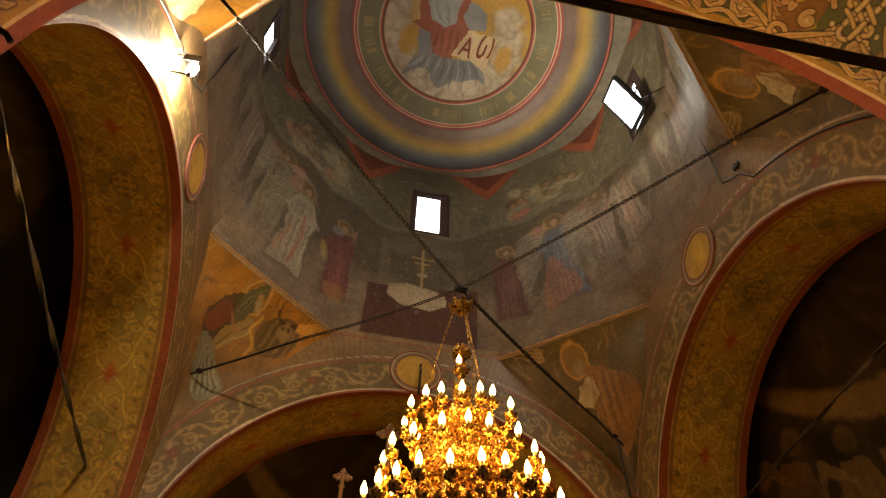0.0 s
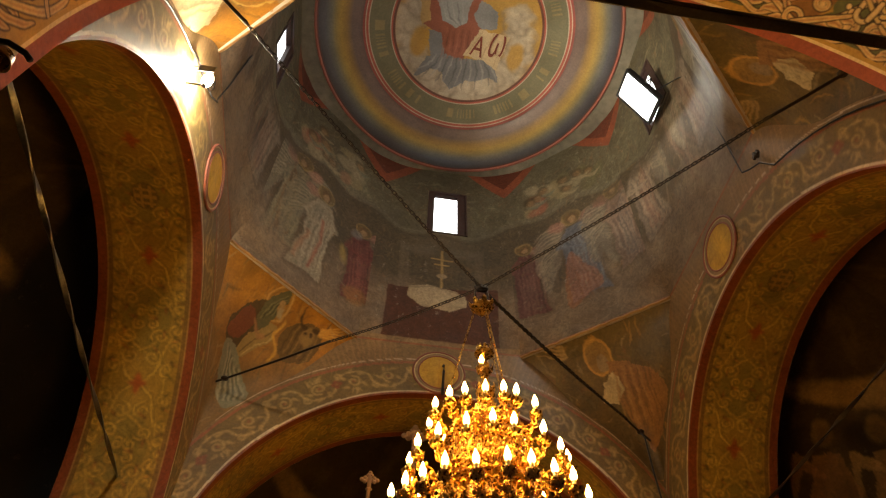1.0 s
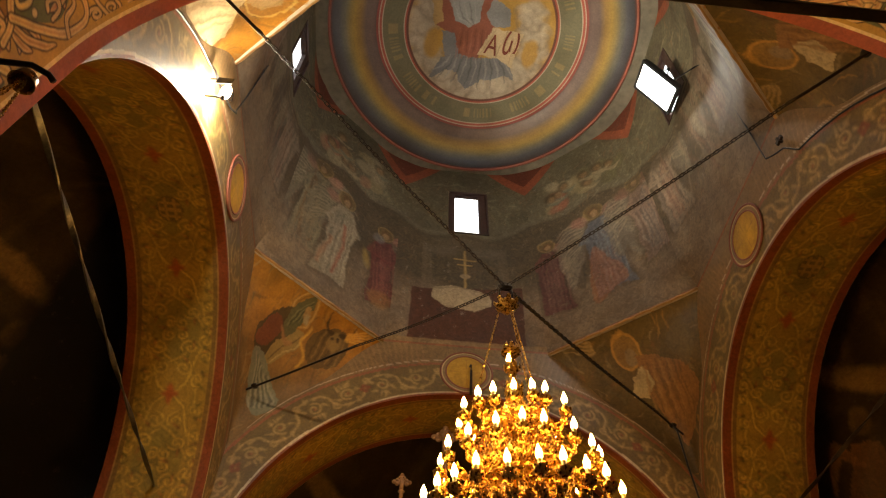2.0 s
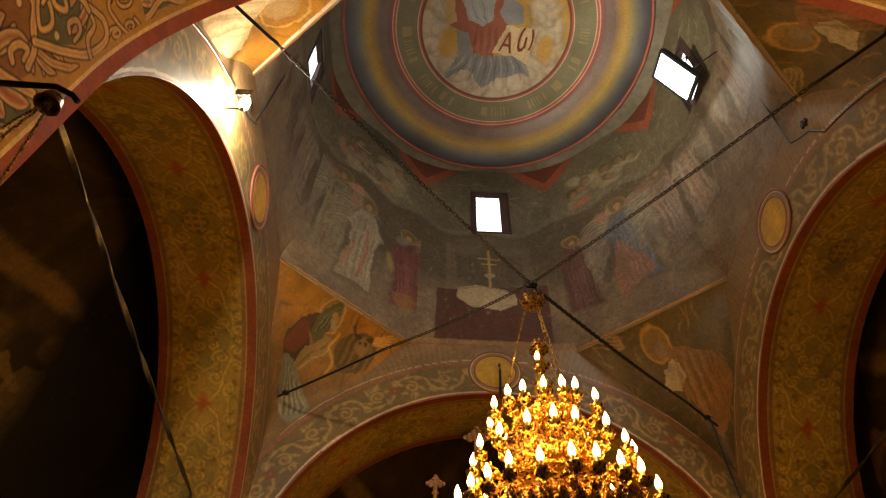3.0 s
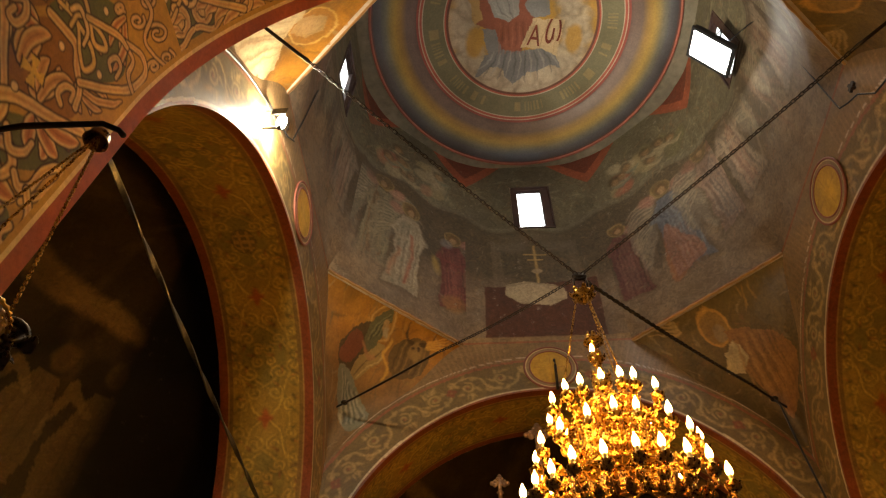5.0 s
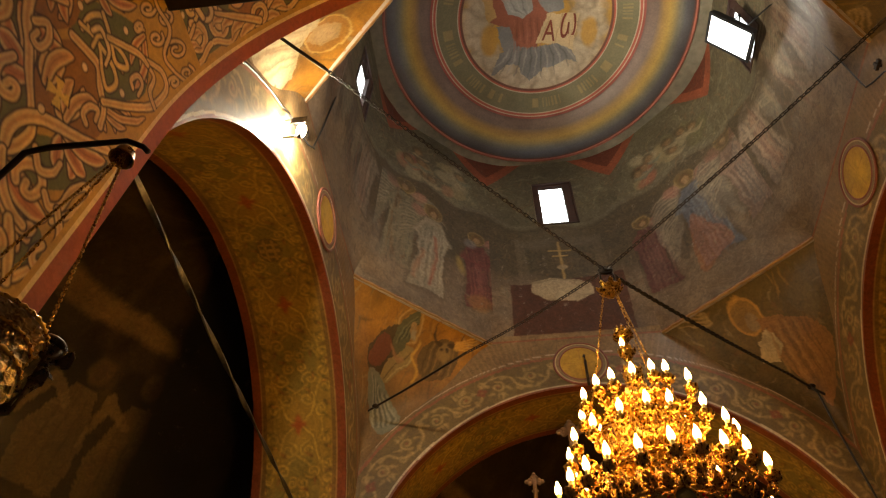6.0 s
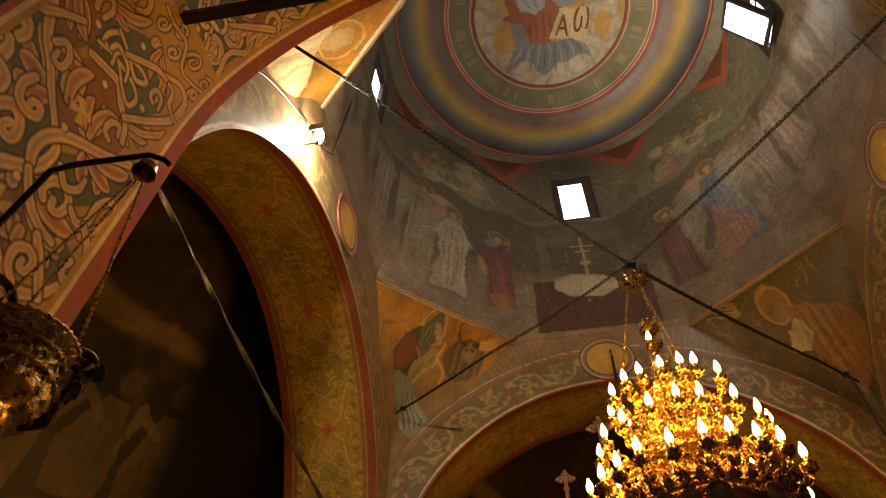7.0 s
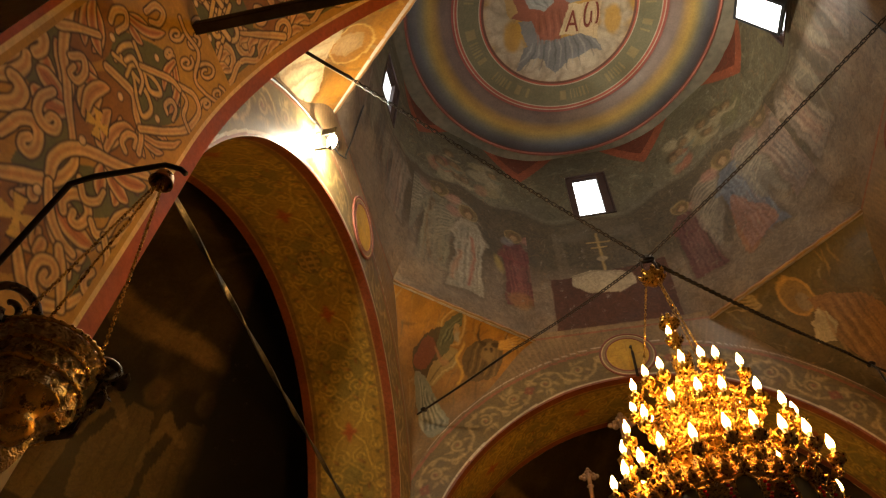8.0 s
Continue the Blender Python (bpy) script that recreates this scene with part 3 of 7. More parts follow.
    ribbon(sh, [(0.341, 0.261), (0.372, 0.305), (0.425, 0.317), (0.463, 0.284), (0.448, 0.247), (0.400, 0.248), (0.396, 0.274), (0.419, 0.277)], 0.032, SALMON)
    ribbon(sh, [(0.715, 0.179), (0.661, 0.109), (0.559, 0.089), (0.503, 0.120), (0.527, 0.153), (0.577, 0.139)], 0.035, SALMON)
    ribbon(sh, [(1.071, 0.313), (1.085, 0.349), (1.137, 0.349), (1.171, 0.315), (1.131, 0.293)], 0.026, SALMON)
    ribbon(sh, [(1.406, 0.689), (1.473, 0.709), (1.534, 0.680), (1.498, 0.642), (1.415, 0.646)], 0.029, SALMON)
    ribbon(sh, [(1.674, 0.634), (1.761, 0.627), (1.789, 0.582), (1.725, 0.562), (1.671, 0.592)], 0.029, SALMON)
    ribbon(sh, [(0.774, 0.385), (0.742, 0.324), (0.788, 0.282), (0.843, 0.283)], 0.029, SALMON)
    ribbon(sh, [(1.220, 0.833), (1.134, 0.838), (1.103, 0.795), (1.190, 0.748), (1.291, 0.680)], 0.035, SALMON)
    ribbon(sh, [(1.463, 0.271), (1.477, 0.301), (1.539, 0.286), (1.543, 0.246), (1.479, 0.230)], 0.022, SALMON)
    # plaited knot
    ribbon(sh, [(1.307, 0.577), (1.380, 0.592), (1.465, 0.572), (1.471, 0.521), (1.432, 0.416), (1.442, 0.355)], 0.022, YELLOW)
    ribbon(sh, [(1.312, 0.597), (1.358, 0.523), (1.394, 0.396), (1.362, 0.334), (1.291, 0.345), (1.306, 0.402), (1.367, 0.495), (1.353, 0.571)], 0.022, YELLOW)
    ribbon(sh, [(1.488, 0.572), (1.467, 0.499), (1.424, 0.400), (1.486, 0.349), (1.496, 0.396), (1.457, 0.464), (1.394, 0.516), (1.320, 0.502)], 0.022, YELLOW)
    ribbon(sh, [(1.366, 0.547), (1.425, 0.531), (1.414, 0.449), (1.350, 0.418)], 0.022, PALE)
    ribbon(sh, [(1.450, 0.487), (1.605, 0.361), (1.638, 0.292)], 0.029, SALMON)
    sh.oval(1.216, 0.466, 0.021, 0.021, INK), sh.oval(1.216, 0.466, 0.016, 0.016, PALE)
    sh.oval(1.590, 0.466, 0.021, 0.021, INK), sh.oval(1.590, 0.466, 0.016, 0.016, PALE)
    sh.oval(1.373, 0.289, 0.021, 0.021, INK), sh.oval(1.373, 0.289, 0.016, 0.016, PALE)
    sh.oval(1.364, 0.643, 0.021, 0.021, INK), sh.oval(1.364, 0.643, 0.016, 0.016, PALE)
    sh.oval(0.894, 0.463, 0.021, 0.021, INK), sh.oval(0.894, 0.463, 0.016, 0.016, PALE)
    sh.oval(0.589, 0.463, 0.021, 0.021, INK), sh.oval(0.589, 0.463, 0.016, 0.016, PALE)
    little_cross(sh, 1.010, 0.463, 0.062, INK, 0.55), little_cross(sh, 1.010, 0.463, 0.054, YELLOW, 0.55)
    little_cross(sh, 0.463, 0.455, 0.075, INK, 0.50), little_cross(sh, 0.463, 0.455, 0.067, YELLOW, 0.50)
    return sh


def scroll_tile(length, h, ground, line, accent, step=0.011, w=0.022):
    """One repeat of the running scroll on the arch borders."""
    sh = Sheet(length, h, step, ground)
    n = 4
    for k in range(-1, n + 1):
        x = (k + 0.5) * length / n
        s = 1 if k % 2 else -1
        sh.stroke(arc_points(x, h / 2, length / n * 0.5, 180, 0 if s > 0 else 360, 12, h * 0.34), w, line)
        sh.stroke(spiral_points(x, h / 2 - s * h * 0.02, h * 0.20, 90 * s, 1.5), w * 0.85, line)
        sh.stroke(spiral_points(x + length / n * 0.4, h / 2 + s * h * 0.26, h * 0.12, -90 * s, -1.2), w * 0.8, line, 0.9)
        sh.oval(x, h / 2 - s * h * 0.03, h * 0.05, h * 0.05, accent, 0.7)
        for q in range(6):
            an = radians(60 * q + 20 * k)
            sh.stroke([(x + 0.10 * math.cos(an), h / 2 + 0.13 * math.sin(an)), (x + 0.16 * math.cos(an + 0.3), h / 2 + 0.19 * math.sin(an + 0.3))], [0.034, 0.006], line, 0.75)
            sh.stroke([(x + 0.11 * math.cos(an + 0.5), h / 2 + 0.12 * math.sin(an + 0.5)), (x + 0.17 * math.cos(an + 0.8), h / 2 + 0.18 * math.sin(an + 0.8))], [0.03, 0.006], (0.13, 0.10, 0.055), 0.6)
        for q in (-1, 0, 1):
            sh.stroke([(x + q * 0.03, h / 2 - s * h * 0.26), (x + q * 0.055, h / 2 - s * h * 0.40)], [w, 0.004], line, 0.9)
    for q in range(4):
        a = q * math.pi / 2
        sh.oval(length / 2 + 0.034 * math.cos(a), h / 2 + 0.034 * math.sin(a), 0.026, 0.026, accent)
    return sh


def lattice_tile(length, h, ground, line, accent, step=0.012):
    """One repeat of the dull gold arabesque of the inner arch faces."""
    sh = Sheet(length, h, step, ground)
    cx, cy = length / 2, h / 2
    pale = tuple(min(1, g * 1.85) for g in ground)
    green = (0.15, 0.155, 0.05)
    for ox in (0, length):
        sh.oval(ox, cy, 0.34, 0.22, green, 0.45, soft=0.05)
    # long straps that cross between the knots
    for sy in (-1, 1):
        for k in (-1, 0, 1):
            q = smooth([(cx + k * length + t * length / 2, cy + sy * h * 0.40 * math.cos(t * math.pi)) for t in (-1, -0.6, -0.25, 0.25, 0.6, 1)])
            sh.stroke(q, 0.044, line, 0.65), sh.stroke(q, 0.024, pale, 0.65)
    for sx in (-1, 1):
        for sy in (-1, 1):
            spine = [(cx, cy + sy * h * 0.03), (cx + sx * 0.10, cy + sy * h * 0.18), (cx + sx * 0.30, cy + sy * h * 0.26), (cx + sx * length * 0.5, cy + sy * h * 0.44)]
            sh.stroke(spine, 0.034, line), sh.stroke(spine, 0.018, pale)
            for (x, y, r, a) in ((0.20, 0.13, 0.085, 0), (0.36, 0.20, 0.075, 120), (0.12, 0.33, 0.07, 200), (0.30, 0.40, 0.06, 60), (0.45, 0.08, 0.06, 30), (0.42, 0.40, 0.07, 150)):
                pts = spiral_points(cx + sx * x * length, cy + sy * y * h, r, a, sx * sy * 1.4)
                sh.stroke(pts, 0.034, line, 0.8), sh.stroke(pts, 0.018, pale, 0.85)
                for q in range(3):
                    an = radians(a + 50 * q)
                    ex, ey = cx + sx * (x + 0.05) * length, cy + sy * (y + 0.05) * h
                    sh.stroke([(ex, ey), (ex + 0.07 * math.cos(an), ey + 0.07 * math.sin(an))], [0.026, 0.006], accent if q == 1 else line, 0.6)
            for q in range(5):
                sh.stroke([(cx + sx * (0.03 + 0.1 * q) * length, cy + sy * 0.47 * h), (cx + sx * (0.08 + 0.1 * q) * length, cy + sy * 0.37 * h)], [0.004, 0.030], line, 0.7)
    sh.oval(cx, cy, 0.10, 0.030, accent, 0.9), sh.oval(cx, cy, 0.028, 0.075, accent, 0.9)
    return sh


def tiled(sh, u, v):
    """Looks a tile up, repeating along u; outside 0..h in v it is left to the caller."""
    x = np.mod(u / sh.w, 1.0) * (sh.nu - 1)
    y = np.clip(v / sh.h, 0, 1) * (sh.nv - 1)
    i, j = np.clip(x.astype(int), 0, sh.nu - 2), np.clip(y.astype(int), 0, sh.nv - 2)
    fx, fy = (x - i)[..., None], (y - j)[..., None]
    c = sh.c
    return c[j, i] * (1 - fx) * (1 - fy) + c[j, i + 1] * fx * (1 - fy) + c[j + 1, i] * (1 - fx) * fy + c[j + 1, i + 1] * fx * fy


def blend(c, mask, col, alpha=1.0):
    m = (np.clip(mask, 0, 1) * alpha)[..., None]
    return c * (1 - m) + np.asarray(col) * m


def clouds(u, v, seed, scale, octaves=4):
    """Soft value noise in numpy, 0 to 1."""
    rng = np.random.RandomState(seed)
    out, amp, tot = np.zeros(u.shape), 1.0, 0.0
    for o in range(octaves):
        g = rng.rand(64, 64)
        x, y = np.mod(u / scale, 64), np.mod(v / scale, 64)
        i, j = x.astype(int) % 64, y.astype(int) % 64
        fx, fy = x - np.floor(x), y - np.floor(y)
        fx, fy = fx * fx * (3 - 2 * fx), fy * fy * (3 - 2 * fy)
        i1, j1 = (i + 1) % 64, (j + 1) % 64
        out += amp * (g[j, i] * (1 - fx) * (1 - fy) + g[j, i1] * fx * (1 - fy) + g[j1, i] * (1 - fx) * fy + g[j1, i1] * fx * fy)
        tot += amp
        amp, scale = amp * 0.55, scale * 0.5
    return out / tot

def painterly(sh, seed, amp=0.02, scale=0.16, wrap=False):
    """Loosens drawn edges, as a brush on rough plaster does."""
    du, dv = (clouds(sh.u + 7, sh.v, seed, scale) - 0.5) * 4 * amp, (clouds(sh.u + 3, sh.v + 5, seed + 1, scale) - 0.5) * 4 * amp
    if wrap:
        edge = np.clip(np.minimum(sh.u, sh.w - sh.u) / 0.05, 0, 1)
        du, dv = du * edge, dv * edge
    x = np.clip((sh.u + du) / sh.w, 0, 1) * (sh.nu - 1)
    y = np.clip((sh.v + dv) / sh.h, 0, 1) * (sh.nv - 1)
    i, j = np.clip(x.astype(int), 0, sh.nu - 2), np.clip(y.astype(int), 0, sh.nv - 2)
    fx, fy = (x - i)[..., None], (y - j)[..., None]
    c = sh.c
    sh.c = c[j, i] * (1 - fx) * (1 - fy) + c[j, i + 1] * fx * (1 - fy) + c[j + 1, i] * (1 - fx) * fy + c[j + 1, i + 1] * fx * fy
    return sh


# ---- plan: the crossing under the drum ----
BX, BY = 2.50, 2.365          # half width and half depth of the crossing
Z_OCT = 7.276                 # foot of the eight-sided drum
CX, CY = 1.076, 1.03          # half sides of the octagon: on the side walls, on the end walls
Z_TOP = 11.25                 # top of the drum walls
Z_TIP = 5.62                  # low tips of the pendentives
SIDE = dict(r=2.20, zc=4.25, out=2.68, depth=0.95)
END = dict(r=2.42, zc=4.12, out=2.90, depth=0.83)
NEAR = dict(r=2.25, zc=4.20, out=2.80, depth=0.86)


def edge_radius(ang, half, corner, arch):
    """How far the flat wall round an arch reaches, from the arch's centre, in the direction ang (degrees)."""
    a = abs(90 - ang)
    top_a = math.degrees(math.atan2(corner, Z_OCT - arch["zc"]))
    tip_a = math.degrees(math.atan2(half, Z_TIP - arch["zc"]))
    if a <= top_a:
        return (Z_OCT - arch["zc"]) / math.cos(radians(a))
    if a <= tip_a:
        t = (a - top_a) / (tip_a - top_a)
        r0, r1 = math.hypot(corner, Z_OCT - arch["zc"]), math.hypot(half, Z_TIP - arch["zc"])
        mid = arch["out"] + 0.07
        s = min(1, t * 2.2)
        return (r0 + (mid - r0) * (s * s * (3 - 2 * s))) * (1 - t) + (mid + (r1 - mid) * t) * t
    return half / math.sin(radians(a))


def wall_frame(side):
    """Maps (along the wall, depth outwards, height) to the world for the wall east, west, north or south."""
    return {"west": lambda u, d, z: np.stack([-BX - d, u, z], -1), "east": lambda u, d, z: np.stack([BX + d, -u, z], -1),
            "north": lambda u, d, z: np.stack([u, BY + d, z], -1), "south": lambda u, d, z: np.stack([-u, -BY - d, z], -1)}[side]


BORDER = scroll_tile(1.5, 0.40, (0.150, 0.108, 0.040), (0.37, 0.265, 0.110), (0.20, 0.065, 0.030))
LATTICE = lattice_tile(1.25, 0.70, (0.335, 0.218, 0.040), (0.11, 0.095, 0.025), (0.34, 0.085, 0.022))
NEAR_TILE = painterly(near_tile(0.004), 3, 0.004, 0.12, True)
NEAR_FOOT = painterly(near_foot(), 4, 0.003, 0.12)
painterly(BORDER, 5, 0.008, 0.1, True)
painterly(LATTICE, 6, 0.010, 0.12, True)


def arch_wall(side, arch, half, corner, tile, step):
    f = wall_frame(side)
    r, zc = arch["r"], arch["zc"]
    wall = thing("wall_" + side, kind="structure", label="painted church wall with a round arch", category="wall")
    # flat face round the arch
    n = int(math.pi * r / 0.014)
    angs = np.linspace(0, 180, n)
    outer = np.array([edge_radius(a, half, corner, arch) for a in angs])
    ns = 48
    S = np.linspace(0, 1, ns)[:, None]
    R = r + (outer[None] - r) * S
    A = np.radians(angs)[None] + 0 * S
    pos = f(R * np.cos(A), 0 * R, zc + R * np.sin(A))
    dist = R - r
    arc = A * r
    col = tiled(BORDER, arc + 0.35, dist - 0.05)
    w = arch["out"] - r
    stain = clouds(arc, dist, 5, 0.5)
    col = blend(col, (dist > w).astype(float), (0.20, 0.132, 0.060))
    col = blend(col, ((dist > w - 0.035) & (dist < w)).astype(float), (0.25, 0.10, 0.05))
    col = blend(col, ((dist > w + 0.03) & (dist < w + 0.042)).astype(float), (0.45, 0.36, 0.28))
    rays = (np.abs(np.degrees(A) - 90) > 9) & (np.abs(np.degrees(A) - 90) < 27) & (dist > w)
    col = blend(col, rays * np.clip(np.sin(np.degrees(A) * 5.2 + 6 * stain) * 2 - 0.6, 0, 1), (0.36, 0.21, 0.11), 0.30)
    col = blend(col, ((dist < 0.045)).astype(float), (0.52, 0.44, 0.32))
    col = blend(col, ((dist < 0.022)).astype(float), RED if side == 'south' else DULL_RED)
    col *= (0.82 + 0.36 * stain)[..., None]
    painted_grid("arch_face", pos, col, FRESCO, wall, "grey-green band with pale scrolls and red lines")
    # under side of the arch, down into the jambs
    d = arch["depth"]
    low = 1.5 if side == "south" else 0.9
    length = math.pi * r + 2 * low
    nu, nv = int(length / step), int(d / step)
    along = np.linspace(0, length, nu)
    if side == "south":
        along = np.concatenate([np.linspace(0, 0.55, 140, endpoint=False), np.linspace(0.55, 3.6, 900, endpoint=False), np.linspace(3.6, length, 900)])
        nv = 220
    s, v = np.meshgrid(along, np.linspace(0, d, nv))
    a = np.clip((s - low) / r, 0, math.pi)
    drop = np.where(s < low, s - low, np.where(s > length - low, length - low - s, 0.0))
    pos = f(r * np.cos(a), v, zc + r * np.sin(a) + drop)
    t = s - length / 2
    if side == "south":
        col = tiled(tile, np.abs(t) - 2.10, (v - 0.12) * tile.h / (d - 0.23))
        up = np.minimum(s, length - s)
        col = np.where((up < 2.02)[..., None], tiled(NEAR_FOOT, np.clip(up, 0, 2.29), v), col)
        red, line = 0.075, 0.022
    else:
        col = tiled(tile, t + tile.w * 0.0, (v - 0.11) * tile.h / (d - 0.20))
        red, line = 0.088, 0.014
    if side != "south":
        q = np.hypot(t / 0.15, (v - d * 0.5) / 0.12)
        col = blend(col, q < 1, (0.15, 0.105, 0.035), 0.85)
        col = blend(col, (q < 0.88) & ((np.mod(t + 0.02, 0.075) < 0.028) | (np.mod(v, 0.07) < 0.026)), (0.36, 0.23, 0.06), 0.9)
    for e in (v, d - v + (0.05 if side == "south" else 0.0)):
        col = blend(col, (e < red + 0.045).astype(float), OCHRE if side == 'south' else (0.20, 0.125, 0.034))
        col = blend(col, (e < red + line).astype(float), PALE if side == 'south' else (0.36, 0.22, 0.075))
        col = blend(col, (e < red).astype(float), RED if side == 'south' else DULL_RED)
    col *= (0.85 + 0.3 * clouds(s, v, 11, 0.35))[..., None]
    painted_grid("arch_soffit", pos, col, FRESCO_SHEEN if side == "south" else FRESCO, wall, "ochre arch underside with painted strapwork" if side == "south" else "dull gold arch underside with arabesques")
    # jambs below, narrow fronts beside the arch, and the back of the wall
    verts, faces = [], []
    def quad(*q):
        k = len(verts)
        for (uu, dd, zz) in q:
            verts.append(tuple(f(np.array(uu), np.array(dd), np.array(zz))))
        faces.append((k, k + 1, k + 2, k + 3))
    for sg in (-1, 1):
        quad((sg * r, 0, 0), (sg * half, 0, 0), (sg * half, 0, zc), (sg * r, 0, zc))
        quad((sg * r, 0, 0), (sg * r, d, 0), (sg * r, d, zc - low), (sg * r, 0, zc - low))
        quad((sg * r, d, 0), (sg * 3.2, d, 0), (sg * 3.2, d, zc), (sg * r, d, zc))
    m = 40
    for i in range(m):
        a0, a1 = math.pi * i / m, math.pi * (i + 1) / m
        quad((r * math.cos(a0), d, zc + r * math.sin(a0)), (3.2 * math.cos(a0), d, zc + 3.2 * math.sin(a0)), (3.2 * math.cos(a1), d, zc + 3.2 * math.sin(a1)), (r * math.cos(a1), d, zc + r * math.sin(a1)))
    mesh_object("pier_plaster", verts, faces, PLASTER, wall)
    return wall


def medallion(parent, side, z=6.87):
    """A gold roundel with a raised red and pale rim, at an arch's crown."""
    f = wall_frame(side)
    to = lambda u, d, zz: Vector(f(np.array(u), np.array(d), np.array(zz)))
    bm = bmesh.new()
    for rad, wire in ((0.31, 0.013), (0.245, 0.010)):
        add_tube(bm, [to(rad * math.cos(a), -0.012, z + rad * math.sin(a)) for a in np.linspace(0, 2 * math.pi, 48, endpoint=False)], wire, 6, True)
    part("medallion_rim", bm, simple_material("roundel_red", (0.20, 0.060, 0.036), 0.6), parent, "two raised dull red rings")
    n = 64
    rr, aa = np.meshgrid(np.linspace(0.002, 0.305, 40), np.linspace(0, 2 * math.pi, n + 1))
    pos = f(rr * np.cos(aa), -0.014 + 0 * rr, z + rr * np.sin(aa))
    col = np.zeros(rr.shape + (3,)) + np.array((0.44, 0.27, 0.030))
    col *= (0.7 + 0.6 * clouds(rr * np.cos(aa) + 2, rr * np.sin(aa) + 2, 9, 0.12))[..., None]
    col = blend(col, (np.abs(np.sin(aa * 2)) < 0.10) & (rr < 0.2), (0.30, 0.17, 0.03), 0.6)
    col = blend(col, (rr > 0.245), (0.21, 0.145, 0.085))
    col = blend(col, (rr > 0.285), (0.44, 0.34, 0.20))
    painted_grid("medallion", pos, col, FRESCO_SHEEN, parent, "gold roundel with a faint cross")


for side, arch, half, corner, tile, step in (("west", SIDE, BY, CX, LATTICE, 0.013), ("east", SIDE, BY, CX, LATTICE, 0.013), ("north", END, BX, CY, LATTICE, 0.013), ("south", NEAR, BX, CY, NEAR_TILE, 0.0052)):
    w = arch_wall(side, arch, half, corner, tile, step)
    if side != "south":
        medallion(w, side)

# ---- pendentives ----
class FreeSheet(Sheet):
    """A sheet whose points lie on a curved form; u and v are given for each of them."""
    def __init__(self, u, v, ground):
        self.u = u + (clouds(u + 11, v, 77, 0.13) - 0.5) * 0.07 + (clouds(u + 2, v, 78, 0.035) - 0.5) * 0.02
        self.v = v + (clouds(u + 5, v + 9, 79, 0.13) - 0.5) * 0.07 + (clouds(u, v + 4, 80, 0.035) - 0.5) * 0.02
        self.nv, self.nu = u.shape
        self.step = 0.012
        self.c = np.zeros(u.shape + (3,)) + np.array(ground)

    def window(self, x0, x1, y0, y1):
        return (slice(None), slice(None))


def folds(sh, x, y, w, h, n, col, seed, lean=0.0):
    """Long brush lines of drapery."""
    rng = random.Random(seed)
    for k in range(n):
        a = x + w * (k + 0.5) / n - w / 2 + rng.uniform(-0.02, 0.02)
        pts = [(a + lean * t + rng.uniform(-0.012, 0.012), y + h * (1 - t)) for t in (0, 0.3, 0.65, 1)]
        sh.stroke(pts, [0.012, 0.026, 0.022, 0.006], col, 0.55, soft=0.02)


def halo(sh, x, y, r, ground, rim):
    sh.oval(x, y, r, r, ground, 0.9)
    sh.oval(x, y, r, r, rim, 0.9, ring=0.018)


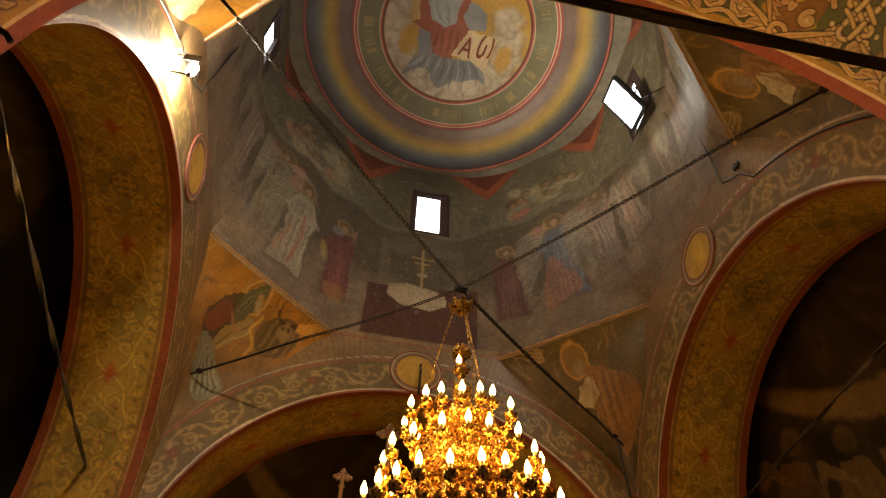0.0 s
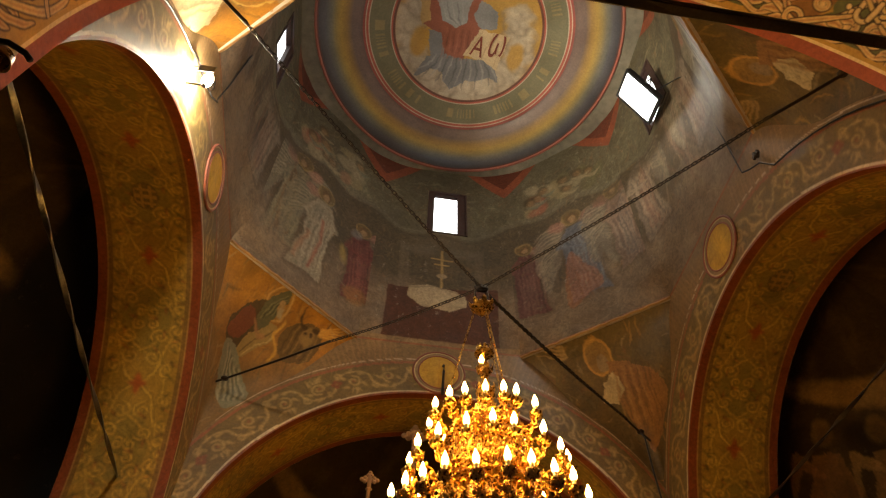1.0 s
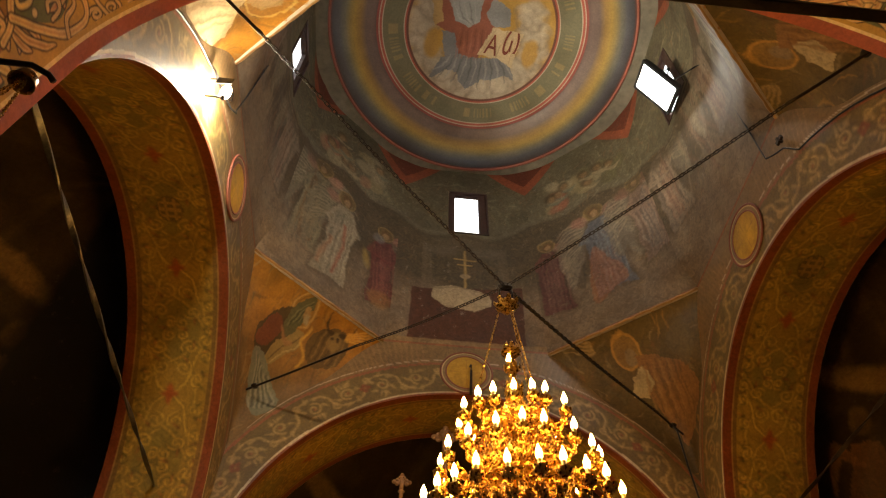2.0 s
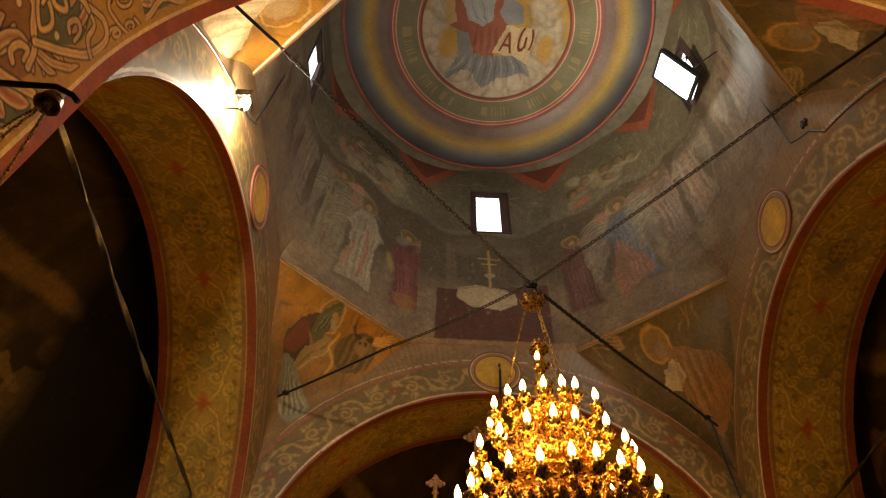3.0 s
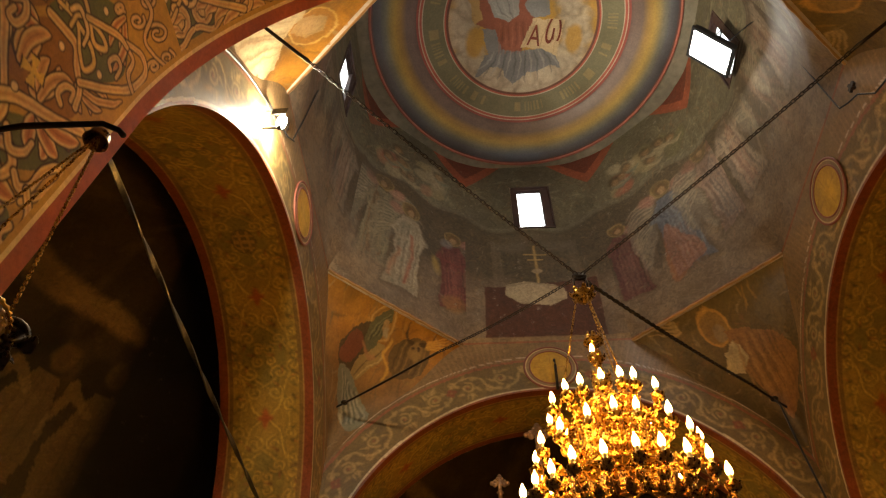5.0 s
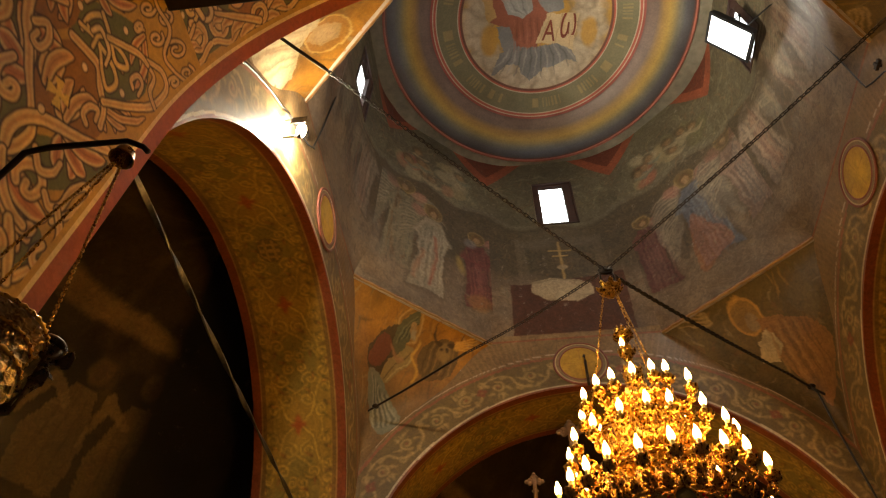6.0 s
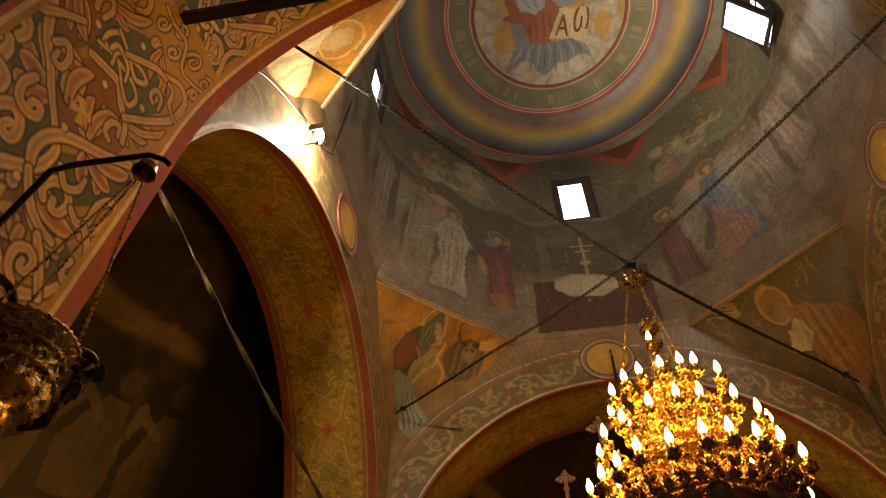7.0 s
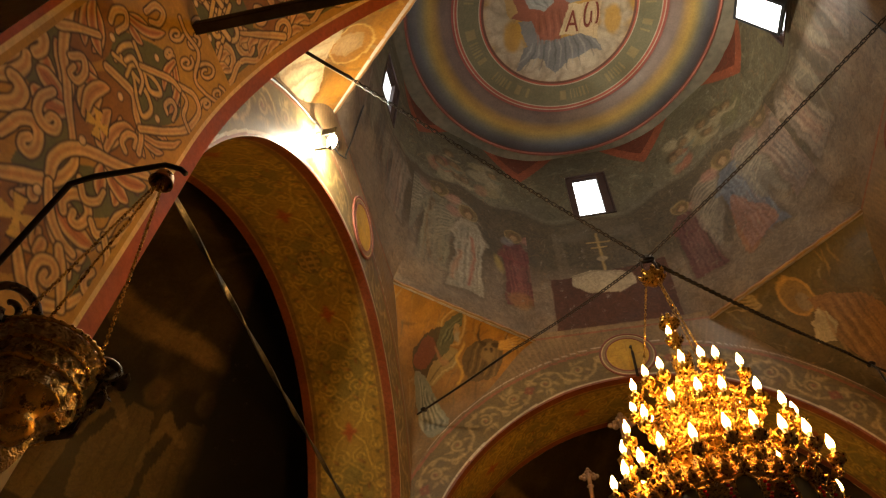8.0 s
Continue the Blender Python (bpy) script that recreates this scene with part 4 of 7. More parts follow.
def winged(sh, x, y, h, robe, robe2, wing, seed, flip=1, tip=(0.44, 0.22, 0.20), pair=True):
    """A plain robed shape with feathered wings, of height h, its foot at y."""
    dark = (0.11, 0.09, 0.065)
    for s in ((flip, -flip) if pair else (flip,)):
        bx, by = x + s * 0.05 * h, y + h * 0.78
        sh.poly(smooth([(bx, by), (bx + s * 0.06 * h, by + 0.11 * h), (bx + s * 0.17 * h, by + 0.10 * h), (bx + s * 0.27 * h, by - 0.06 * h), (bx + s * 0.29 * h, by - 0.32 * h), (bx + s * 0.22 * h, by - 0.60 * h), (bx + s * 0.10 * h, by - 0.34 * h)], True), tuple(c * 0.62 for c in wing), 0.75)
        for k in range(15):
            q = k / 14
            a = (bx + s * h * (0.02 + 0.10 * q), by + h * (0.06 - 0.30 * q))
            c = (bx + s * h * (0.28 - 0.05 * q), by + h * (0.00 - 0.56 * q))
            m = ((a[0] + c[0]) / 2 + s * 0.05 * h, (a[1] + c[1]) / 2 + h * (0.05 - 0.015 * (k % 3)))
            line = smooth([a, m, c], False, 5)
            sh.stroke(line, np.linspace(0.020, 0.012, len(line)), tuple(min(1, v * (0.95 + 0.3 * ((k * 7 + seed) % 4) / 3)) for v in wing), 0.72, soft=0.016)
            sh.stroke(line - np.array((0, 0.022)), 0.010, dark, 0.6, soft=0.014)
        for k in range(6):
            c = (bx + s * h * (0.29 - 0.015 * k), by - h * (0.08 + 0.09 * k))
            sh.stroke([c, (c[0] + s * 0.035 * h, c[1] - 0.045 * h)], [0.030, 0.006], wing, 0.6, soft=0.02)
        sh.oval(x + s * h * 0.13, y + h * 0.85, h * 0.075, h * 0.06, tip, 0.55, 0.5 * s, soft=0.05)
        for k in range(9):
            a = 0.5 * s + (k - 4) * 0.33
            sh.stroke([(x + s * h * 0.13, y + h * 0.83), (x + s * h * 0.13 + 0.13 * math.sin(a), y + h * 0.845 + 0.12 * math.cos(a))], [0.004, 0.010], tuple(c * (0.6 if k % 2 else 1.25) for c in tip), 0.5, soft=0.012)
    lean = flip * h * 0.04
    rim = [(x - h * 0.07, y + h * 0.80), (x - h * 0.12, y + h * 0.6), (x - h * 0.11, y + h * 0.4), (x - h * 0.15 + lean, y - 0.02), (x + 0.02 + lean, y + 0.05), (x + h * 0.15 + lean, y), (x + h * 0.10, y + h * 0.36), (x + h * 0.13, y + h * 0.56), (x + h * 0.07, y + h * 0.80)]
    sh.stroke(rim, 0.07, dark, 0.6, soft=0.06)
    sh.poly([(x - h * 0.07, y + h * 0.80), (x + h * 0.07, y + h * 0.80), (x + h * 0.13, y + h * 0.56), (x + h * 0.10, y + h * 0.36), (x + h * 0.15 + lean, y), (x + 0.02 + lean, y + 0.05), (x - h * 0.15 + lean, y - 0.02), (x - h * 0.11, y + h * 0.4), (x - h * 0.12, y + h * 0.6)], robe, 0.95)
    sh.poly([(x + flip * h * 0.07, y + h * 0.78), (x - flip * h * 0.02, y + h * 0.62), (x - flip * h * 0.10 + lean, y + h * 0.1), (x + flip * h * 0.02 + lean, y + h * 0.06), (x + flip * h * 0.10, y + h * 0.45)], robe2, 0.9)
    folds(sh, x + lean / 2, y, h * 0.25, h * 0.74, 9, tuple(c * 0.35 for c in robe), seed, lean)
    folds(sh, x + 0.02, y + 0.05, h * 0.22, h * 0.66, 7, tuple(min(1, c * 1.75 + 0.04) for c in robe), seed + 1, lean)
    folds(sh, x - 0.03, y, h * 0.18, h * 0.5, 4, tuple(min(1, c * 1.5) for c in robe2), seed + 2, lean)
    for s in (-1, 1):
        sh.stroke([(x + s * h * 0.08, y + h * 0.74), (x + s * h * 0.15, y + h * 0.60), (x + flip * h * 0.10, y + h * 0.52)], [0.05, 0.075, 0.03], tuple(min(1, c * 1.2) for c in robe), 0.9)
        sh.stroke([(x + s * h * 0.10, y + h * 0.72), (x + s * h * 0.165, y + h * 0.60)], [0.008, 0.016], dark, 0.6)
    halo(sh, x, y + h * 0.90, h * 0.085, (0.22, 0.165, 0.08), (0.40, 0.31, 0.17))
    sh.oval(x, y + h * 0.895, h * 0.05, h * 0.058, (0.17, 0.11, 0.06)), sh.oval(x + flip * 0.01, y + h * 0.88, h * 0.034, h * 0.045, (0.40, 0.28, 0.18))


def brushwork(sh, n, u0, u1, v0, v1, seed, size=1.0, tones=((0.08, 0.065, 0.045), (0.40, 0.36, 0.29), (0.10, 0.085, 0.06), (0.22, 0.22, 0.21), (0.36, 0.28, 0.15), (0.30, 0.17, 0.10))):
    """Loose old brush marks and losses that break the plain ground."""
    rng = random.Random(seed)
    for k in range(n):
        x, y = rng.uniform(u0, u1), rng.uniform(v0, v1)
        a, ln = rng.gauss(1.35, 0.6), rng.uniform(0.06, 0.26) * size
        bend = rng.uniform(-0.8, 0.8)
        pts = [(x + ln * t * math.cos(a + bend * t), y + ln * t * math.sin(a + bend * t)) for t in (0, 0.35, 0.7, 1)]
        w = rng.uniform(0.008, 0.034) * size
        sh.stroke(pts, [w * 0.3, w, w * 0.8, w * 0.2], rng.choice(tones), rng.uniform(0.15, 0.5), soft=max(sh.step, w * 0.5))


def pendentive(sx, sy):
    end = END if sy > 0 else NEAR
    n = 170
    def edge(half, corner, arch):
        top_a = math.degrees(math.atan2(corner, Z_OCT - arch["zc"]))
        tip_a = math.degrees(math.atan2(half, Z_TIP - arch["zc"]))
        out = []
        for a in np.linspace(tip_a, top_a, n):
            r = edge_radius(90 - a, half, corner, arch)
            out.append((r * math.sin(radians(a)), arch["zc"] + r * math.cos(radians(a))))
        return np.array(out)
    e1, e2 = edge(BY, CX, SIDE), edge(BX, CY, end)
    c1 = np.stack([np.full(n, sx * BX), sy * e1[:, 0], e1[:, 1]], -1)
    c2 = np.stack([sx * e2[:, 0], np.full(n, sy * BY), e2[:, 1]], -1)
    s = np.linspace(0, 1, n)[None, :, None]
    pos = c1[:, None] * (1 - s) + c2[:, None] * s
    t = np.linspace(0, 1, n)[:, None, None]
    # slightly hollow, as a part of a sphere
    pos = pos + np.array((sx, sy, 0.0)) * 0.16 * np.sin(np.pi * s) * np.sin(np.pi * t) * np.array((1, 1, 0))
    lat = ((pos[..., 1] * sy - pos[..., 0] * sx) - (BY - BX)) / math.sqrt(2) * (1 if sx * sy < 0 else -1)
    z = pos[..., 2]
    gold = sx < 0
    if sx < 0 and sy > 0:
        pu, pv = lat - (0.05 + 0.30 * np.clip((7.15 - z) / 0.9, 0, 1)), z - 0.36
    else:
        pu, pv = lat, z - 0.25
    sh = FreeSheet(pu, pv, (0.32, 0.145, 0.017) if gold else (0.130, 0.088, 0.022))
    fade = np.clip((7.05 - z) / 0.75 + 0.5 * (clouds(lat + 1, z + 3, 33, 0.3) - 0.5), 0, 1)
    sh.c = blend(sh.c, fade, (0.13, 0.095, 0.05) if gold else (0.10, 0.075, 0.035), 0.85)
    sh.c *= (0.45 + 1.1 * clouds(lat + 3, z, 21 + int(sx + 2 * sy), 0.35))[..., None]
    o = -1 if (sx < 0) == (sy > 0) else 1
    brushwork(sh, 230, -0.95, 0.95, 5.4, 7.05, 60 + int(sx + 2 * sy), 1.1, ((0.06, 0.04, 0.016), (0.42, 0.24, 0.05), (0.20, 0.09, 0.03), (0.11, 0.10, 0.05), (0.09, 0.055, 0.02), (0.34, 0.26, 0.14)))
    if sx < 0 and sy < 0:
        sh.oval(0.14, 6.78, 0.20, 0.20, (0.36, 0.17, 0.03), 0.8), sh.oval(0.14, 6.78, 0.20, 0.20, (0.60, 0.40, 0.13), 0.9, ring=0.016)
        sh.poly([(0.02, 6.86), (0.16, 6.92), (0.27, 6.80), (0.24, 6.62), (0.06, 6.60)], (0.40, 0.26, 0.11))
        sh.oval(0.15, 6.76, 0.075, 0.095, (0.46, 0.30, 0.14))
        sh.poly([(-0.30, 6.55), (0.05, 6.62), (0.36, 6.56), (0.56, 6.30), (0.40, 6.02), (0.0, 5.9), (-0.28, 6.1)], (0.46, 0.36, 0.21))
        sh.poly([(0.30, 6.58), (0.58, 6.62), (0.66, 6.42), (0.46, 6.25)], (0.56, 0.44, 0.25))
        folds(sh, 0.1, 5.95, 0.7, 0.6, 10, (0.22, 0.13, 0.05), 14, 0.1), folds(sh, 0.15, 6.0, 0.6, 0.5, 6, (0.66, 0.52, 0.30), 15, 0.1)
    elif sx < 0:
        # bent writer with a book, and a small winged shape beside it
        halo(sh, -0.07, 6.77, 0.155, (0.30, 0.16, 0.03), (0.48, 0.29, 0.09))
        sh.oval(-0.07, 6.77, 0.125, 0.125, (0.20, 0.10, 0.02), 0.7, ring=0.012)
        sh.poly(smooth([(-0.55, 6.22), (-0.60, 6.36), (-0.48, 6.52), (-0.36, 6.66), (-0.20, 6.72), (-0.14, 6.55), (-0.24, 6.34), (-0.42, 6.20)], True), (0.055, 0.040, 0.018), 0.9)
        sh.poly(smooth([(-0.58, 6.30), (-0.48, 6.48), (-0.36, 6.60), (-0.26, 6.56), (-0.30, 6.40), (-0.44, 6.27)], True), (0.155, 0.050, 0.022))
        sh.poly(smooth([(-0.24, 6.56), (-0.17, 6.80), (-0.04, 6.90), (0.04, 6.82), (-0.02, 6.68), (-0.14, 6.50)], True), (0.105, 0.100, 0.045))
        for k in range(6):
            q = smooth([(-0.20 + 0.03 * k, 6.58 + 0.02 * k), (-0.13 + 0.025 * k, 6.74 + 0.012 * k), (-0.02 + 0.012 * k, 6.86 - 0.01 * k)])
            sh.stroke(q, 0.012, (0.035, 0.030, 0.014) if k % 2 else (0.22, 0.21, 0.11), 0.7, soft=0.014)
        sh.oval(-0.01, 6.76, 0.046, 0.062, (0.32, 0.20, 0.085)), sh.oval(0.01, 6.70, 0.035, 0.045, (0.36, 0.31, 0.20), 0.8, soft=0.02)
        sh.poly(smooth([(-0.36, 6.24), (-0.20, 6.46), (-0.02, 6.60), (0.05, 6.50), (-0.10, 6.32), (-0.25, 6.18)], True), (0.26, 0.18, 0.065))
        sh.stroke([(-0.30, 6.22), (-0.14, 6.40), (0.02, 6.54)], 0.012, (0.10, 0.06, 0.02), 0.8), sh.stroke([(-0.26, 6.20), (-0.11, 6.34), (0.04, 6.49)], 0.016, (0.42, 0.31, 0.13), 0.8)
        sh.stroke(smooth([(-0.26, 6.52), (-0.16, 6.44), (-0.10, 6.44)]), 0.045, (0.30, 0.16, 0.07), 0.8, soft=0.02)
        sh.poly(smooth([(-0.54, 6.20), (-0.38, 6.24), (-0.22, 6.12), (-0.08, 5.98), (-0.10, 5.80), (-0.24, 5.70), (-0.38, 5.92)], True), (0.175, 0.175, 0.130))
        for k in range(9):
            q = smooth([(-0.48 + 0.035 * k, 6.20 - 0.015 * k), (-0.36 + 0.03 * k, 6.02 - 0.01 * k), (-0.28 + 0.022 * k, 5.76 + 0.01 * k)])
            sh.stroke(q, 0.014, (0.055, 0.055, 0.040) if k % 2 else (0.33, 0.32, 0.24), 0.7, soft=0.018)
        # a winged, horned beast beside the writer
        sh.poly(smooth([(0.10, 6.52), (0.20, 6.68), (0.40, 6.80), (0.60, 6.74), (0.56, 6.54), (0.40, 6.36), (0.18, 6.34)], True), (0.125, 0.075, 0.024))
        for k in range(8):
            q = smooth([(0.16 + 0.04 * k, 6.42 - 0.004 * k), (0.20 + 0.045 * k, 6.56), (0.26 + 0.04 * k, 6.72 + 0.006 * k)])
            sh.stroke(q, 0.014, (0.30, 0.19, 0.06) if k % 2 else (0.05, 0.03, 0.012), 0.65, soft=0.018)
        sh.oval(0.43, 6.66, 0.075, 0.10, (0.27, 0.175, 0.062), 0.9, -0.4, soft=0.03)
        for s2 in (-1, 1):
            sh.stroke(smooth([(0.43 + s2 * 0.05, 6.74), (0.43 + s2 * 0.15, 6.78), (0.43 + s2 * 0.19, 6.90)]), [0.045, 0.044, 0.043, 0.042, 0.04, 0.038, 0.036, 0.034, 0.03, 0.026, 0.022, 0.018, 0.014, 0.01, 0.006], (0.06, 0.032, 0.012), 0.95)
            sh.oval(0.43 + s2 * 0.035, 6.69, 0.018, 0.013, (0.05, 0.025, 0.01))
        sh.stroke(smooth([(0.10, 6.66), (0.03, 6.52), (0.10, 6.40), (0.06, 6.28)]), 0.035, (0.56, 0.31, 0.05), 0.85, soft=0.02)
        for k in range(5):
            sh.stroke([(0.55, 6.72 + 0.02 * k), (0.85, 6.80 + 0.035 * k)], [0.03, 0.005], (0.60, 0.33, 0.06), 0.7)
    else:
        sh.oval(-0.16, 6.80, 0.165, 0.165, (0.27, 0.16, 0.04), 0.8)
        sh.oval(-0.16, 6.80, 0.165, 0.165, (0.44, 0.24, 0.05), 1, ring=0.030)
        sh.oval(-0.14, 6.74, 0.07, 0.09, (0.24, 0.17, 0.09))
        sh.poly([(-0.10, 6.74), (0.15, 6.66), (0.42, 6.46), (0.46, 6.2), (0.2, 5.9), (0.0, 5.8), (-0.12, 6.2)], (0.25, 0.13, 0.045))
        sh.poly([(-0.24, 6.55), (-0.06, 6.62), (-0.02, 6.45), (-0.14, 6.30), (-0.30, 6.36)], (0.42, 0.34, 0.19))
        folds(sh, 0.15, 6.0, 0.45, 0.62, 8, (0.12, 0.065, 0.02), 3, -0.1), folds(sh, 0.1, 6.1, 0.4, 0.5, 4, (0.36, 0.21, 0.08), 8, -0.1)
        sh.poly([(0.30, 6.75), (0.62, 6.95), (0.60, 6.55), (0.40, 6.4)], (0.13, 0.10, 0.045), 0.7)
        for k in range(4):
            sh.stroke([(-0.50, 6.88 + 0.03 * k), (-0.85, 6.98 + 0.05 * k)], [0.025, 0.004], (0.42, 0.29, 0.12), 0.7)
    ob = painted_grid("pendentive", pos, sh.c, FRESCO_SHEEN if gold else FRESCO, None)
    return tagged(ob, "gold-ground painted corner vault with robed shapes" if gold else "brown painted corner vault with a haloed robed shape", "vault", kind="structure")


for sx in (-1, 1):
    for sy in (-1, 1):
        pendentive(sx, sy)

# ---- the drum: eight walls, four of them with a window ----
CORNERS = [(BX, -CX), (BX, CX), (CY, BY), (-CY, BY), (-BX, CX), (-BX, -CX), (-CY, -BY), (CY, -BY)]
WIN = (-0.25, 0.38, 2.34, 3.46)       # opening from the middle of the wall, and above the drum's foot


def drum_paint(k, sh, w):
    """The painted heaven of one wall: pale cloud at the foot, robed shapes, a dark cloud edge, a grey upper zone."""
    u, v = sh.u, sh.v
    n1, n2 = clouds(u + 5 * k, v, 31, 0.55), clouds(u + 5 * k, v, 47, 0.22)
    low = np.array((0.235, 0.190, 0.160))
    sh.c = low * (0.62 + 0.75 * n1)[..., None]
    sh.c = blend(sh.c, (n2 - 0.48) * 4, (0.33, 0.28, 0.24), 0.6)
    brushwork(sh, 260, 0, w, 0.75, 2.4, 200 + k)
    rng = random.Random(900 + k)
    for q in range(34):
        a, b, s = rng.uniform(0, w), rng.uniform(0.08, 0.85), rng.uniform(0.09, 0.17)
        sh.oval(a, b - 0.02, s, s * 0.8, (0.17, 0.125, 0.09), 0.5, soft=0.04)
        sh.oval(a, b, s, s * 0.75, (0.29, 0.235, 0.195), 0.6, soft=0.10)
    sh.c = blend(sh.c, np.clip((v - 0.55 - 0.5 * n1) / 0.45, 0, 1), (0.105, 0.088, 0.066), 0.9)
    rob = [((0.30, 0.30, 0.27), (0.30, 0.13, 0.10)), ((0.21, 0.23, 0.27), (0.40, 0.20, 0.13)), ((0.36, 0.31, 0.22), (0.26, 0.11, 0.10)), ((0.33, 0.32, 0.30), (0.22, 0.25, 0.30))]
    wing = (0.40, 0.38, 0.34)
    if k == 2:
        folds(sh, w / 2, 1.2, 1.2, 0.9, 14, (0.16, 0.14, 0.11), 3)
    elif k == 3:
        winged(sh, 0.52, 0.55, 1.95, (0.24, 0.23, 0.19), (0.27, 0.19, 0.12), (0.42, 0.40, 0.36), 3, -1)
        winged(sh, 1.02, 0.36, 1.85, (0.38, 0.36, 0.33), (0.34, 0.32, 0.30), (0.40, 0.38, 0.33), 5, -1, pair=False)
        sh.stroke(smooth([(1.06, 1.50), (1.10, 1.05), (1.00, 0.50)]), [0.05] * 15, (0.40, 0.13, 0.09), 0.75, soft=0.03)
        sh.stroke(smooth([(0.90, 1.10), (0.82, 0.80), (0.76, 0.52)]), [0.07] * 15, (0.42, 0.19, 0.11), 0.6, soft=0.05)
        winged(sh, 1.74, 0.45, 1.60, (0.17, 0.055, 0.06), (0.21, 0.08, 0.085), (0.24, 0.22, 0.21), 7, 1, pair=False)
        sh.oval(1.64, 1.74, 0.10, 0.09, (0.25, 0.27, 0.34), 0.7, soft=0.05), sh.oval(1.48, 1.20, 0.05, 0.16, (0.46, 0.36, 0.12), 0.6, 0.2, soft=0.05)
        sh.oval(1.78, 0.55, 0.17, 0.14, (0.36, 0.20, 0.08), 0.65, soft=0.06)
        sh.oval(0.35, 0.55, 0.35, 0.22, (0.36, 0.30, 0.26), 0.5, soft=0.2)
    elif k == 1:
        winged(sh, 0.22, 0.55, 1.55, (0.15, 0.065, 0.07), (0.19, 0.11, 0.11), (0.20, 0.17, 0.15), 13, 1, pair=False)
        winged(sh, 1.02, 0.55, 1.90, (0.15, 0.18, 0.27), (0.20, 0.22, 0.29), (0.42, 0.38, 0.35), 15, 1)
        sh.poly(smooth([(0.74, 0.50), (1.02, 0.58), (1.28, 0.72), (1.06, 1.22), (0.86, 1.50)], True), (0.42, 0.19, 0.11), 0.6)
        folds(sh, 0.95, 0.5, 0.4, 0.9, 7, (0.22, 0.10, 0.07), 19, 0.1)
        winged(sh, 1.74, 0.75, 1.80, (0.25, 0.19, 0.18), (0.22, 0.20, 0.21), (0.36, 0.33, 0.31), 17, 1)
    elif k in (0, 4):
        # mostly open cloud; robed shapes fade towards the middle
        for x0, sd in ((0.30, 21), (w - 0.35, 27)):
            winged(sh, x0, 0.85, 1.85, (0.25, 0.215, 0.20), (0.26, 0.18, 0.16), (0.36, 0.34, 0.31), sd + k, 1 if x0 < 1 else -1, pair=False)
        for q in range(26):
            a = rng.uniform(0.4, w - 0.4)
            sh.stroke(smooth([(a, 2.3), (a + rng.uniform(-0.1, 0.1), 1.6), (a + rng.uniform(-0.25, 0.25), rng.uniform(0.5, 1.0))]), [0.02] * 15, rng.choice([(0.36, 0.30, 0.25), (0.13, 0.10, 0.08), (0.32, 0.19, 0.16)]), 0.4, soft=0.04)
    else:
        winged(sh, w * 0.24, 0.50, 1.75, *rob[k % 4], wing, 23 + k, -1)
        winged(sh, w * 0.52, 0.40, 1.65, *rob[(k + 1) % 4], (0.38, 0.34, 0.29), 33 + k, 1, pair=False)
        winged(sh, w * 0.80, 0.48, 1.75, *rob[(k + 2) % 4], wing, 43 + k, 1)
    painterly(sh, 400 + k, 0.020, 0.20), painterly(sh, 430 + k, 0.007, 0.05)
    brushwork(sh, 420, 0, w, 0.4, 2.4, 500 + k, 0.6)
    if k == 2:
        # altar with a pale cloth, a small cross, low robed shapes at its sides
        sh.poly([(w / 2 - 0.75, 0.10), (w / 2 + 0.77, 0.06), (w / 2 + 0.80, 1.16), (w / 2 - 0.75, 1.02)], (0.115, 0.05, 0.036))
        sh.band(0.02, 0.10, (0.34, 0.25, 0.15), 0.8)
        sh.poly([(w / 2 - 0.45, 1.08), (w / 2 - 0.2, 1.14), (w / 2 + 0.2, 1.06), (w / 2 + 0.34, 0.98), (w / 2 + 0.35, 0.78), (w / 2 + 0.12, 0.66), (w / 2 - 0.25, 0.70), (w / 2 - 0.46, 0.88)], (0.50, 0.44, 0.36))
        sh.stroke([(w / 2 - 0.44, 1.06), (w / 2 - 0.1, 1.12), (w / 2 + 0.3, 1.0)], 0.022, (0.30, 0.26, 0.21), 0.8)
        sh.stroke([(w / 2, 1.12), (w / 2, 1.90)], 0.035, (0.50, 0.38, 0.18))
        sh.stroke([(w / 2 - 0.15, 1.72), (w / 2 + 0.15, 1.70)], 0.03, (0.50, 0.38, 0.18)), sh.stroke([(w / 2 - 0.1, 1.60), (w / 2 + 0.1, 1.59)], 0.025, (0.50, 0.38, 0.18))
        sh.oval(w / 2, 1.35, 0.07, 0.05, (0.48, 0.40, 0.30), 0.8)
        for q in (-1, 1):
            sh.poly([(w / 2 + q * 0.62, 1.2), (w / 2 + q * 0.46, 1.25), (w / 2 + q * 0.5, 1.95), (w / 2 + q * 0.62, 2.0)], (0.28, 0.25, 0.21), 0.2)
            sh.oval(w / 2 + q * 0.33, 1.92, 0.26, 0.13, (0.27, 0.27, 0.26), 0.3, soft=0.12)
            sh.oval(w / 2 + q * 0.15, 2.12, 0.3, 0.08, (0.29, 0.28, 0.26), 0.3, soft=0.1)
    # upper zone above the dark cloud edge
    x = (u / w - 0.5) * 2
    edge = 2.44 + 0.06 * np.sin(u * 6 + k) - (0.22 if k % 2 == 0 else -0.12) * (1 - x * x) + 0.05 * (n2 - 0.5)
    up = np.array((0.165, 0.160, 0.128)) * (0.55 + 0.9 * n1)[..., None]
    m = np.clip((v - edge) / 0.03, 0, 1)[..., None]
    sh.c = sh.c * (1 - m) + up * m
    sh.c = blend(sh.c, 1.2 - np.abs(v - edge + 0.03) / 0.035, (0.115, 0.10, 0.08), 0.85)
